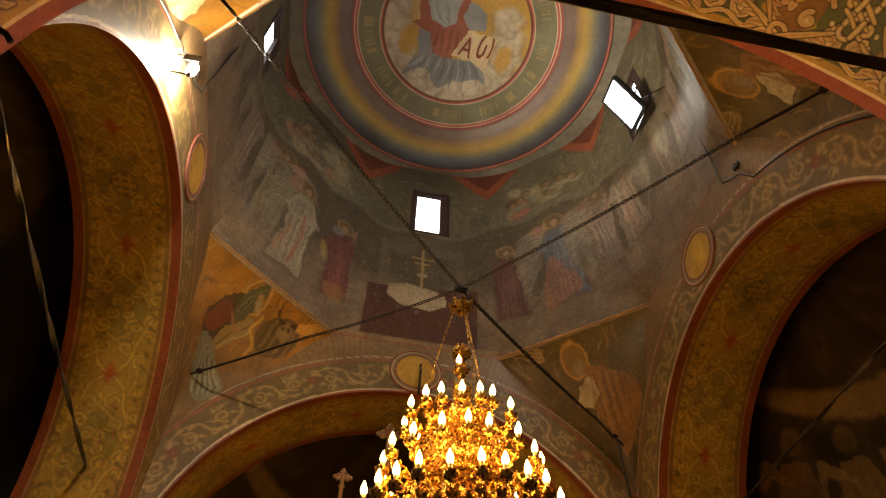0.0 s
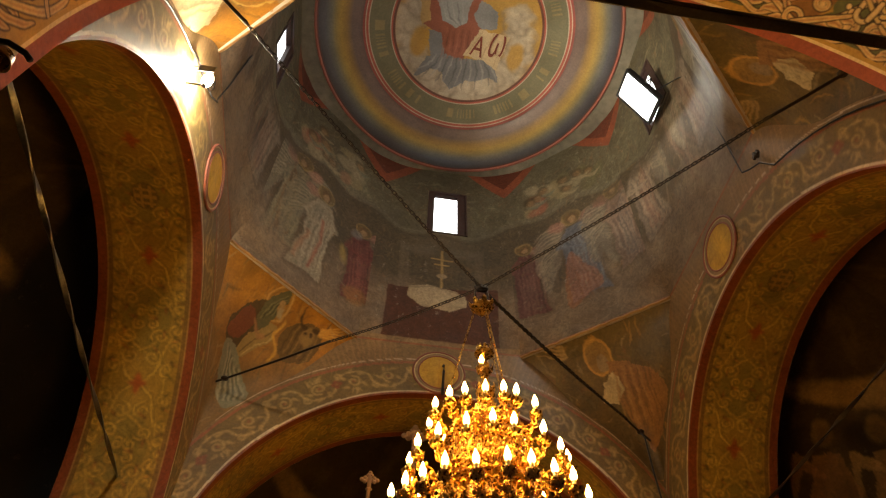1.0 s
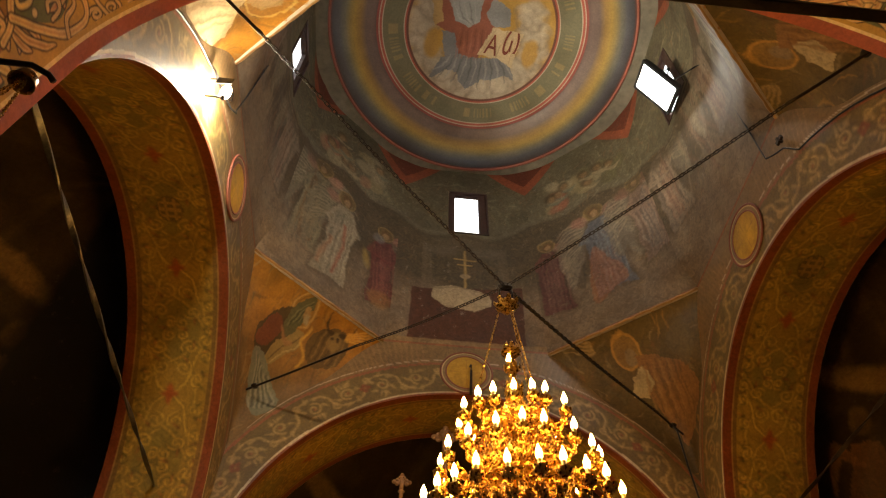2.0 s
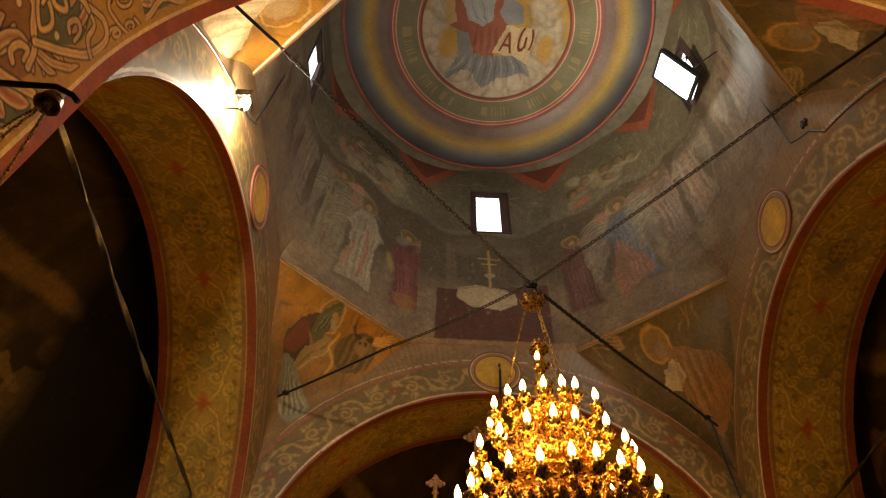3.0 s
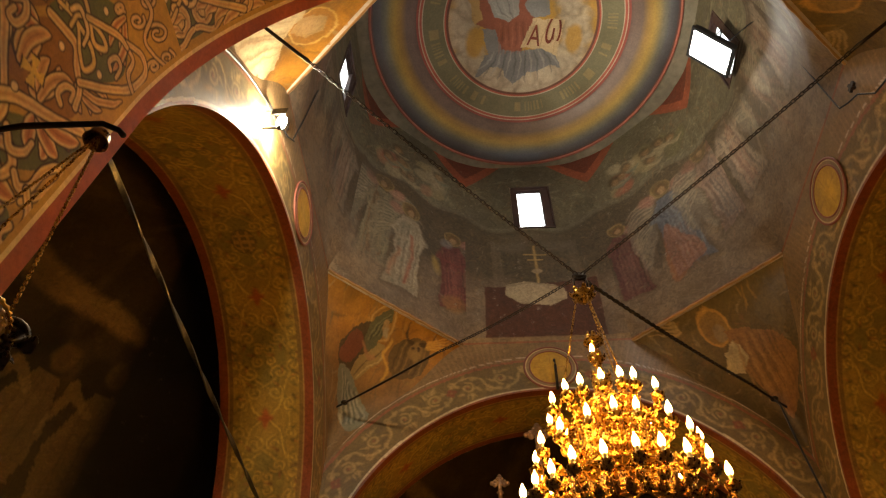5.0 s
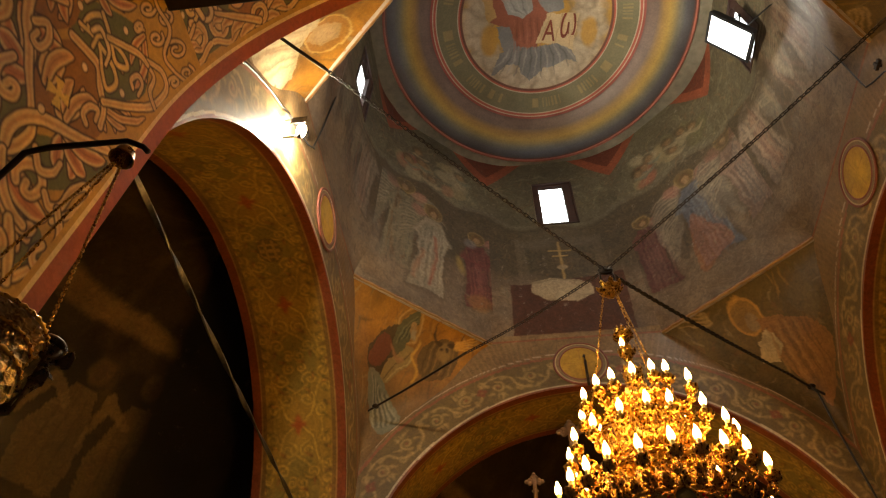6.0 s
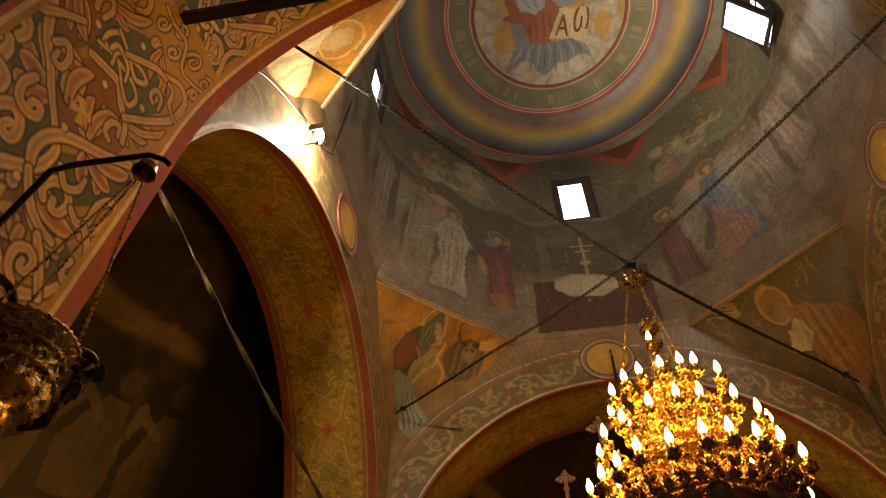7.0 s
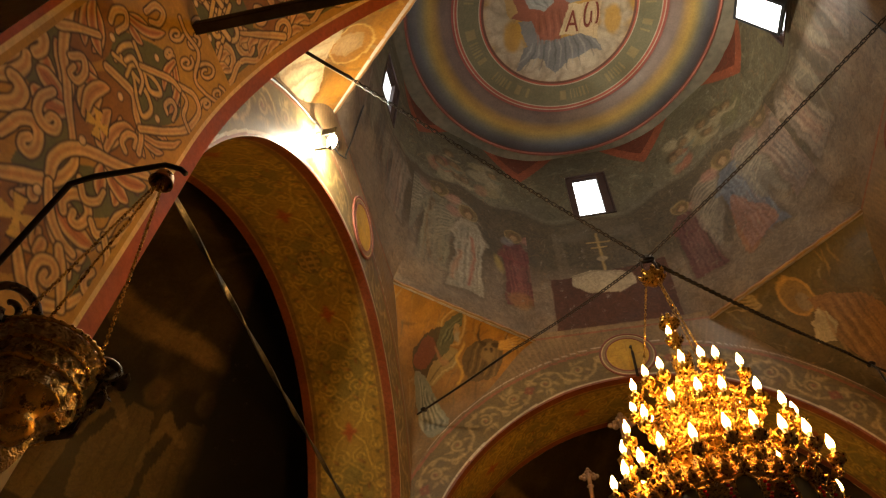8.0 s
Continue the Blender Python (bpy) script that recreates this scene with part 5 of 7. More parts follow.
    sh.c = blend(sh.c, 1 - np.abs(v - edge - 0.10) / 0.07, (0.27, 0.26, 0.225), 0.4)
    brushwork(sh, 260, 0, w, 2.5, 3.6, 300 + k, 1.1, ((0.10, 0.095, 0.07), (0.36, 0.35, 0.29), (0.27, 0.24, 0.17), (0.30, 0.20, 0.13)))
    sh.c = blend(sh.c, 1 - np.abs(v - edge + 0.20 - 0.1 * n1) / 0.16, (0.12, 0.10, 0.075), 0.7)
    rng = random.Random(70 + k)
    if k % 2:
        # small cloud-borne heads and robes, as plain blots
        for q in range(15):
            a, b = w / 2 + rng.uniform(-0.62, 0.62), 2.98 + rng.uniform(-0.25, 0.45)
            sh.oval(a, b, rng.uniform(0.11, 0.24), rng.uniform(0.08, 0.17), rng.choice([(0.36, 0.22, 0.17), (0.40, 0.37, 0.30), (0.20, 0.20, 0.13), (0.33, 0.29, 0.2), (0.38, 0.17, 0.13)]), 0.75, rng.uniform(0, 3), soft=0.05)
        for q in range(8):
            a, b = w / 2 + rng.uniform(-0.62, 0.62), 2.88 + rng.uniform(-0.15, 0.7)
            sh.oval(a, b, 0.10, 0.105, (0.10, 0.075, 0.045), 0.7, soft=0.05), sh.oval(a + 0.02, b - 0.03, 0.065, 0.075, (0.36, 0.25, 0.16), 0.75, soft=0.05)
            sh.stroke([(a - 0.05, b - 0.12), (a + 0.1, b - 0.18), (a + 0.22, b - 0.12)], [0.04, 0.09, 0.02], rng.choice([(0.38, 0.18, 0.13), (0.42, 0.38, 0.30), (0.22, 0.24, 0.22)]), 0.8, soft=0.03)
    else:
        for q in range(16):
            a, b = rng.uniform(0.1, w - 0.1), rng.uniform(2.7, 3.8)
            sh.stroke([(a, b), (a + 0.12, b + 0.05), (a + 0.24, b + rng.uniform(-0.05, 0.1))], [0.01, 0.05, 0.01], (0.37, 0.37, 0.31) if q % 2 else (0.16, 0.16, 0.12), 0.5, soft=0.04)
    painterly(sh, 460 + k, 0.006, 0.09)
    brushwork(sh, 220, 0, w, 2.45, 3.7, 530 + k, 0.55, ((0.09, 0.085, 0.06), (0.38, 0.36, 0.29), (0.27, 0.24, 0.17), (0.32, 0.20, 0.13)))
    # red corner fields under the dome's rim
    for c in (0, w):
        d = np.abs(u - c)
        sh.c = blend(sh.c, ((v > 3.36 + d * 1.15) & (d < 0.75)).astype(float), (0.36, 0.115, 0.07))
        sh.c = blend(sh.c, ((v > 3.62 + d * 1.15) & (d < 0.5)).astype(float), (0.19, 0.06, 0.042))
    sh.c = blend(sh.c, (v < 0.035).astype(float), (0.34, 0.16, 0.10))
    # the old varnish browns all of it
    sh.c *= np.array((0.74, 0.69, 0.58))
    # streaks of damp
    sh.c *= (0.9 + 0.2 * clouds(u * 3 + k, v * 0.35, 91, 0.3))[..., None]


def drum_wall(k):
    right, left = Vector((*CORNERS[k], 0)), Vector((*CORNERS[(k + 1) % 8], 0))
    e = right - left
    w = e.length
    e.normalize()
    out = Vector((-e.y, e.x, 0))
    if out.dot(left + right) < 0:
        out = -out
    h = Z_TOP - Z_OCT + 0.12
    wall = thing("wall_drum", kind="structure", label="painted drum wall with cloud and robed shapes", category="wall")
    sh = Sheet(w, h, 0.0125, (0.3, 0.27, 0.23))
    drum_paint(k, sh, w)
    L, E = np.array(left), np.array(e)
    pos = L + sh.u[..., None] * E + np.array((0, 0, Z_OCT)) + sh.v[..., None] * np.array((0, 0, 1.0))
    # the plaster rounds the corners off above the foot
    grow = np.clip(sh.v / 0.45, 0, 1)
    grow = grow * grow * (3 - 2 * grow)
    flat = right - left
    before, after = Vector((*CORNERS[(k + 2) % 8], 0)) - left, Vector((*CORNERS[(k - 1) % 8], 0)) - right
    for near_end, sg, bend in ((sh.u, 1, math.pi - flat.angle(before)), (w - sh.u, -1, flat.angle(after))):
        turn = math.tan(bend / 2)
        y = np.clip(0.62 - near_end, 0, None) ** 2 / 1.24 * turn * grow
        pos = pos - y[..., None] * np.array(out) + (sg * y * turn)[..., None] * E
    hole = None
    boxes = [(-0.25, w + 0.25, -0.02, h)]
    if k % 2 == 0:
        a, b, c, d = WIN[0] + w / 2, WIN[1] + w / 2, WIN[2], WIN[3]
        uc, vc = (sh.u[:-1, :-1] + sh.u[1:, 1:]) / 2, (sh.v[:-1, :-1] + sh.v[1:, 1:]) / 2
        hole = (uc > a) & (uc < b) & (vc > c) & (vc < d)
        boxes = [(-0.25, a, -0.02, h), (b, w + 0.25, -0.02, h), (a, b, -0.02, c), (a, b, d, h)]
    painted_grid("fresco", pos, sh.c, FRESCO_WORN, wall, "", hole)
    m = Matrix(((e.x, out.x, 0, left.x), (e.y, out.y, 0, left.y), (0, 0, 1, Z_OCT), (0, 0, 0, 1)))
    bm = bmesh.new()
    for (a0, b0, c0, d0) in boxes:
        add_box(bm, (a0, 0.006, c0), (b0, 0.45 if k % 2 else 0.11, d0), m)
    part("masonry", bm, PLASTER, wall, smooth=False)
    if k % 2 == 0:
        win = thing("window_%d" % (k // 2 + 1), kind="structure", label="small drum window in a deep brown reveal, bright sky behind", category="window")
        bm = bmesh.new()
        t = 0.02
        for lo, hi in (((a, -0.01, c), (a + t, 0.105, d)), ((b - t, -0.01, c), (b, 0.105, d)), ((a + t, -0.01, c), (b - t, 0.105, c + t)), ((a + t, -0.01, d - t), (b - t, 0.105, d))):
            add_box(bm, lo, hi, m)
        part("reveal", bm, REVEAL, win, "dark brown painted reveal", smooth=False)
        bm = bmesh.new()
        fr, fb = 0.10, 0.15
        for lo, hi in (((a + t, 0.02, c + t), (a + fr, 0.08, d - t)), ((b - fb, 0.02, c + t), (b - t, 0.08, d - t)), ((a + fr, 0.02, c + t), (b - fb, 0.08, c + 0.07)), ((a + fr, 0.02, d - 0.07), (b - fb, 0.08, d - t))):
            add_box(bm, lo, hi, m)
        part("window_frame", bm, REVEAL, win, smooth=False)
        bm = bmesh.new()
        add_box(bm, (a + fr, 0.048, c + 0.07), (b - fb, 0.052, d - 0.07), m)
        pane = part("pane", bm, GLASS, win, smooth=False)
        pane.visible_shadow = False
        lamp = new("window_daylight", bpy.data.lights.new("window_daylight", "AREA"))
        lamp.data.shape, lamp.data.size, lamp.data.size_y, lamp.data.energy, lamp.data.color = "RECTANGLE", b - a - fr - fb, d - c - 0.14, WINDOW_SKY, (0.88, 0.94, 1.0)
        mid = left + e * (a + b) / 2 + Vector((0, 0, Z_OCT + (c + d) / 2))
        lamp.matrix_world = look(mid + out * 0.012 - e * 0.02, mid - out - e * 0.02)


for k in range(8):
    drum_wall(k)

# moulding along the drum's foot, over each pendentive
for i, k in enumerate((1, 3, 5, 7)):
    p, q = Vector((*CORNERS[k], Z_OCT)), Vector((*CORNERS[(k + 1) % 8], Z_OCT))
    inward = -(p + q) / 2
    inward.z = 0
    inward.normalize()
    bm = bmesh.new()
    n = 24
    prof = [(-0.03, -0.018), (0.010, -0.014), (0.018, 0.0), (0.010, 0.010), (-0.03, 0.014)]
    rows = []
    for j in range(n + 1):
        c = p.lerp(q, j / n)
        wob = 0.004 * math.sin(j * 2.3 + k)
        rows.append([bm.verts.new(c + inward * (a + wob) + Vector((0, 0, b + wob))) for a, b in prof])
    for r0, r1 in zip(rows, rows[1:]):
        for j in range(len(prof) - 1):
            bm.faces.new((r0[j], r1[j], r1[j + 1], r0[j + 1]))
    bm.faces.new(rows[0]), bm.faces.new(rows[-1])
    tagged(part("trim_drum_foot", bm, simple_material("drum_moulding", (0.36, 0.20, 0.07), 0.42, 0.35)), "chipped gilded plaster moulding at the drum's foot", "moulding", kind="structure")

# ---- dome ----
def dome():
    nr, na = 190, 600
    R_RIM, Z_RIM = 2.31, 11.37
    prof_r = np.linspace(0.0, R_RIM, nr)
    r, a = np.meshgrid(np.maximum(prof_r, 0.001), np.linspace(0, 2 * math.pi, na + 1), indexing="ij")
    z = Z_RIM + 0.40 * (1 - (r / R_RIM) ** 2)
    # the rainbow is a swelling ring
    z = z - 0.05 * np.sin(np.pi * np.clip((r - 1.63) / (2.28 - 1.63), 0, 1))
    x, y = r * np.cos(a), r * np.sin(a)
    pos = np.stack([x, y, z], -1)
    sh = FreeSheet(x, -y, (0.44, 0.27, 0.06))
    # clouds round a seated plain robed shape, feet towards the altar side
    for (cx, cy, s) in ((0.75, -0.55, 0.26), (0.85, -0.25, 0.24), (0.80, 0.05, 0.24), (0.72, 0.32, 0.22), (0.6, -0.8, 0.25), (0.35, -0.95, 0.28), (0.0, -1.0, 0.30), (-0.35, -0.95, 0.30), (-0.62, -0.8, 0.28), (-0.82, -0.5, 0.26), (-0.92, -0.2, 0.25), (-0.9, 0.1, 0.25), (-0.8, 0.4, 0.25)):
        for q in range(5):
            an = q * 1.3 + cx * 7
            sh.oval(cx + 0.10 * math.cos(an), cy + 0.10 * math.sin(an), s * 0.6, s * 0.5, (0.47, 0.41, 0.33), 0.6, soft=0.08)
            sh.oval(cx + 0.13 * math.cos(an), cy + 0.13 * math.sin(an) - 0.04, s * 0.6, s * 0.5, (0.24, 0.20, 0.15), 0.6, ring=0.035, soft=0.05)
            sh.oval(cx + 0.12 * math.cos(an), cy + 0.12 * math.sin(an) + 0.03, s * 0.42, s * 0.32, (0.50, 0.45, 0.37), 0.6, soft=0.08)
    blue, deep, pale = (0.19, 0.205, 0.23), (0.085, 0.09, 0.105), (0.37, 0.38, 0.39)
    sh.oval(-0.74, -0.28, 0.14, 0.24, (0.46, 0.27, 0.05), 0.9, soft=0.05), sh.oval(0.80, -0.30, 0.12, 0.22, (0.46, 0.27, 0.05), 0.9, soft=0.05)
    sh.poly([(-0.70, 0.45), (-0.45, 0.62), (-0.05, 0.62), (0.22, 0.42), (0.20, 0.05), (0.05, -0.35), (-0.05, -0.52), (-0.46, -0.52), (-0.52, -0.1), (-0.72, 0.0)], (0.26, 0.085, 0.055))
    sh.poly([(-0.80, 0.40), (-0.66, 0.46), (-0.60, 0.08), (-0.74, -0.02)], (0.44, 0.30, 0.13))
    sh.poly([(-0.62, -0.08), (-0.42, -0.10), (-0.30, -0.48), (-0.50, -0.62)], blue)
    sh.poly([(-0.55, 0.42), (-0.40, 0.10), (-0.20, 0.0), (-0.06, 0.12), (0.0, 0.5), (-0.2, 0.6)], (0.27, 0.285, 0.30))
    sh.poly([(0.10, 0.5), (0.40, 0.35), (0.42, 0.08), (0.20, 0.04), (0.06, 0.2)], (0.22, 0.235, 0.26))
    sh.poly([(-0.75, -0.82), (-0.60, -0.50), (-0.30, -0.42), (0.0, -0.46), (0.30, -0.42), (0.50, -0.50), (0.62, -0.76), (0.46, -0.70), (0.30, -0.78), (0.10, -0.80), (-0.02, -0.90), (-0.16, -1.0), (-0.28, -0.86), (-0.32, -0.70), (-0.52, -0.70), (-0.66, -0.80)], blue)
    for q in range(13):
        t = q / 12
        x0, x1 = -0.45 + 0.85 * t, -0.72 + 1.3 * t
        y1 = -0.72 - 0.18 * math.sin(math.pi * t) - 0.06 * (q % 2)
        sh.stroke([(x0, -0.46), ((x0 + x1) / 2 + 0.03, -0.62), (x1, y1)], [0.012, 0.030, 0.010], deep if q % 2 else pale, 0.7, soft=0.02)
    for q in range(9):
        sh.stroke([(-0.34 + 0.05 * q, 0.0), (-0.36 + 0.055 * q, -0.25), (-0.36 + 0.05 * q, -0.48)], [0.006, 0.020, 0.010], (0.12, 0.035, 0.025) if q % 2 else (0.36, 0.14, 0.09), 0.7, soft=0.02)
    for q in range(5):
        sh.stroke([(-0.50 + 0.09 * q, 0.40), (-0.36 + 0.06 * q, 0.15), (-0.2 + 0.02 * q, 0.06)], [0.008, 0.022, 0.008], deep if q % 2 else pale, 0.6, soft=0.02)
    sh.stroke([(-0.30, -0.36), (-0.15, -0.44), (0.0, -0.36)], 0.05, (0.30, 0.10, 0.06), 0.8, soft=0.03)
    # open book
    sh.poly([(-0.02, -0.40), (0.165, 0.04), (0.66, 0.0), (0.545, -0.56), (0.30, -0.44)], (0.56, 0.45, 0.29))
    sh.stroke([(0.40, 0.02), (0.29, -0.44)], 0.012, (0.30, 0.20, 0.10), 0.8), sh.stroke([(0.04, -0.38), (0.21, 0.02)], 0.010, (0.34, 0.24, 0.13), 0.8), sh.stroke([(0.60, -0.02), (0.49, -0.50)], 0.010, (0.34, 0.24, 0.13), 0.8)
    halo(sh, -0.12, 0.85, 0.24, (0.50, 0.32, 0.07), (0.4, 0.14, 0.06))
    sh.oval(-0.12, 0.80, 0.13, 0.18, (0.22, 0.12, 0.06))
    col = sh.c
    def ring(r0, r1, c):
        return blend(col, ((r >= r0) & (r < r1)).astype(float), c)
    for r0, r1, c in ((1.13, 1.165, (0.14, 0.05, 0.035)), (1.165, 1.19, (0.42, 0.10, 0.07)), (1.19, 1.205, (0.55, 0.50, 0.42)), (1.205, 1.52, (0.17, 0.165, 0.105)), (1.52, 1.535, (0.55, 0.50, 0.42)), (1.535, 1.57, (0.40, 0.10, 0.07)), (1.57, 1.585, (0.55, 0.50, 0.42)), (1.585, 1.62, (0.30, 0.07, 0.06))):
        col = ring(r0, r1, c)
    fleck = (np.sin(a * 70 + 9 * np.sin(a * 13)) > 0.35) & (r > 1.29) & (r < 1.44) & (np.sin(a * 9) > -0.6)
    col = blend(col, fleck.astype(float), (0.36, 0.29, 0.13), 0.55)
    t = np.clip((r - 1.62) / (2.25 - 1.62), 0, 1)
    stops = [(0.0, (0.16, 0.105, 0.10)), (0.10, (0.20, 0.14, 0.13)), (0.24, (0.19, 0.135, 0.125)), (0.36, (0.34, 0.21, 0.07)), (0.50, (0.46, 0.31, 0.075)), (0.60, (0.34, 0.265, 0.10)), (0.70, (0.20, 0.19, 0.15)), (0.84, (0.11, 0.12, 0.145)), (1.0, (0.07, 0.07, 0.085))]
    bow = np.stack([np.interp(t, [s[0] for s in stops], [s[1][i] for s in stops]) for i in range(3)], -1)
    streak = clouds(a * 1.0, r * 2.4, 61, 0.12)
    m = ((r >= 1.62) & (r < 2.25)).astype(float)
    col = blend(col, m, 0.86 * bow * (0.88 + 0.24 * streak)[..., None])
    col = ring(2.25, 2.285, (0.10, 0.05, 0.05))
    col = ring(2.285, 2.4, (0.33, 0.09, 0.06))
    ob = painted_grid("ceiling_dome", pos, col, FRESCO_DOME, None)
    tagged(ob, "shallow painted dome with a rainbow ring and clouds", "dome", kind="structure")
    # flat corners between the round rim and the eight walls
    n = 64
    verts, faces = [], []
    for j in range(n):
        an = 2 * math.pi * j / n
        verts.append((R_RIM * math.cos(an), R_RIM * math.sin(an), Z_RIM))
    for j in range(n):
        an = 2 * math.pi * j / n
        verts.append((2.74 * math.cos(an), 2.74 * math.sin(an), Z_RIM - 0.02))
    for j in range(n):
        faces.append((j, (j + 1) % n, n + (j + 1) % n, n + j))
    tagged(mesh_object("ceiling_dome_rim", verts, faces, simple_material("rim_grey", (0.20, 0.185, 0.145), 0.7, 0, 0.35, 9)), "grey painted flat corners round the dome", "ceiling", kind="structure")
    bm = bmesh.new()
    add_tube(bm, [(2.30 * math.cos(2 * math.pi * j / 96), 2.30 * math.sin(2 * math.pi * j / 96), Z_RIM - 0.01) for j in range(96)], 0.022, 6, True)
    tagged(part("trim_dome_rim", bm, simple_material("rim_moulding", (0.30, 0.10, 0.07), 0.6)), "thin red moulding round the dome's rim", "moulding", kind="structure")
    bm = bmesh.new()
    add_lathe(bm, [(2.75, 11.38), (2.75, 11.8), (1.5, 12.3), (0.01, 12.6)], 32, capped=False)
    tagged(part("roof_dome", bm, PLASTER), "plain outer shell of the dome", "roof", kind="structure")
    # the letters on the book
    ink = simple_material("letter_red", (0.22, 0.05, 0.03), 0.6)
    for ch, px, py, wide in (("A", 0.07, -0.36, 0.85), ("\u03c9", 0.325, -0.335, 0.92)):
        cu = bpy.data.curves.new("letter", "FONT")
        cu.body, cu.size, cu.extrude = ch, 0.40, 0.002
        cu.materials.append(ink)
        le = new("letter", cu)
        le.parent = ob
        rr = math.hypot(px + 0.1, py + 0.12)
        le.matrix_world = Matrix.Translation((px, -py, Z_RIM + 0.40 * (1 - (rr / R_RIM) ** 2) - 0.03)) @ pose(0, 0, 0, 180, 0, 0) @ Matrix.Rotation(-0.16, 4, "Z") @ Matrix.Diagonal((wide * 0.9, 1.2 if ch == "A" else 1.75, 1, 1))


dome()

# ---- side apses, sanctuary, nave: what closes the place ----
def apse(name, centre, turn, r, zc, seed, label):
    """A half round with a half dome, painted with dark, faded shapes."""
    na, nz = 380, 340
    a, s = np.meshgrid(np.linspace(-math.pi / 2, math.pi / 2, na), np.linspace(0, 1, nz))
    split = zc / (zc + r * math.pi / 2)
    el = np.clip((s - split) / (1 - split), 0, 1) * math.pi / 2
    z = np.where(s < split, s / split * zc, zc + r * np.sin(el))
    rr = r * np.cos(el)
    lx, ly = rr * np.cos(a), rr * np.sin(a)
    c, q = math.cos(turn), math.sin(turn)
    pos = np.stack([centre[0] + lx * c - ly * q, centre[1] + lx * q + ly * c, z], -1)
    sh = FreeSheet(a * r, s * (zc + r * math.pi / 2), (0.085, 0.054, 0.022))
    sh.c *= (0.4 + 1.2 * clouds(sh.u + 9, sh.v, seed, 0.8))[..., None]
    sh.c = blend(sh.c, clouds(sh.u + 3, sh.v, seed + 1, 0.5) * 3 - 1.5, (0.30, 0.19, 0.075), 0.4)
    rng = random.Random(seed)
    sh.stroke([(-3.4, 6.55), (-1.5, 6.75), (0, 6.60), (1.4, 6.42), (3.4, 6.7)], [0.1, 0.25, 0.3, 0.4, 0.2], (0.52, 0.34, 0.13), 0.8, soft=0.08)
    for k in range(9):
        x, y, h = -3.0 + k * 0.75 + rng.uniform(-0.12, 0.12), 4.75 + rng.uniform(-0.1, 0.25), rng.uniform(1.3, 1.6)
        col = rng.choice([(0.72, 0.48, 0.21), (0.62, 0.42, 0.20), (0.60, 0.31, 0.13)])
        sh.oval(x + 0.2, y + h * 0.8, 0.30, 0.22, (0.03, 0.02, 0.01), 0.7, 0.6, soft=0.06)
        sh.poly([(x - 0.16, y + h * 0.75), (x + 0.16, y + h * 0.75), (x + 0.36, y + h * 0.35), (x + 0.25, y), (x - 0.30, y), (x - 0.32, y + h * 0.4)], col, 0.38)
        sh.stroke([(x + 0.1, y + h * 0.6), (x + 0.4, y + h * 0.72), (x + 0.5, y + h * 0.4)], [0.08, 0.15, 0.03], tuple(c * 0.8 for c in col), 0.6)
        sh.oval(x, y + h * 0.9, 0.15, 0.15, (0.40, 0.25, 0.08), 0.5, soft=0.05), sh.oval(x, y + h * 0.88, 0.08, 0.10, (0.20, 0.12, 0.05), 0.9)
        folds(sh, x, y + 0.1, 0.4, h * 0.6, 3, (0.16, 0.10, 0.045), k)
    # west apse, u below -2: deep shade painted in as near-black
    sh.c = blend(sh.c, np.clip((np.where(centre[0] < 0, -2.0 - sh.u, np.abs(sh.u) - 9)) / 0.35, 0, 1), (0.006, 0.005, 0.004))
    # all apse paint taken down to about half, mottled
    dulling = 0.40 + 0.30 * clouds(sh.u, sh.v + 2, seed + 3, 0.45)
    ob = painted_grid(name, pos, sh.c * dulling[..., None], FRESCO, None)
    return tagged(ob, label, "apse", kind="structure")


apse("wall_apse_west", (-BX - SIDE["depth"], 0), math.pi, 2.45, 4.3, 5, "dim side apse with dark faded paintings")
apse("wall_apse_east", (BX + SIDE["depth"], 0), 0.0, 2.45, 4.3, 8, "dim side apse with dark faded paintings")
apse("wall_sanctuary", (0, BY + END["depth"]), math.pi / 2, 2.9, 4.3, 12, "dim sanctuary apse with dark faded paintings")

bm = bmesh.new()
add_box(bm, (-7, -10, -0.2), (7, 8, 0.0))
tagged(part("floor", bm, STONE, smooth=False), "worn stone church floor", "floor", kind="structure")
n = 48
verts, faces = [], []
y0, y1, r, zc = -BY - NEAR["depth"], -9.5, 2.75, 4.2
prof = [(-r, 0.0)] + [(-r * math.cos(math.pi * i / n), zc + r * math.sin(math.pi * i / n)) for i in range(n + 1)] + [(r, 0.0)]
for yy in (y0, y1):
    verts += [(x, yy, z) for x, z in prof]
m = len(prof)
faces = [(i, i + 1, m + i + 1, m + i) for i in range(m - 1)] + [tuple(range(m, 2 * m))]
tagged(mesh_object("ceiling_nave", verts, faces, PLASTER), "plain plastered nave vault", "vault", kind="structure")

# bright hazy sky outside the drum windows
n = 48
verts = [(7 * math.cos(2 * math.pi * k / n), 7 * math.sin(2 * math.pi * k / n), z) for z in (9.0, 24.0) for k in range(n)]
tagged(mesh_object("backdrop_sky", verts, [(k, (k + 1) % n, n + (k + 1) % n, n + k) for k in range(n)], SKYLIGHT), "bright white hazy sky outside", "sky", kind="structure")

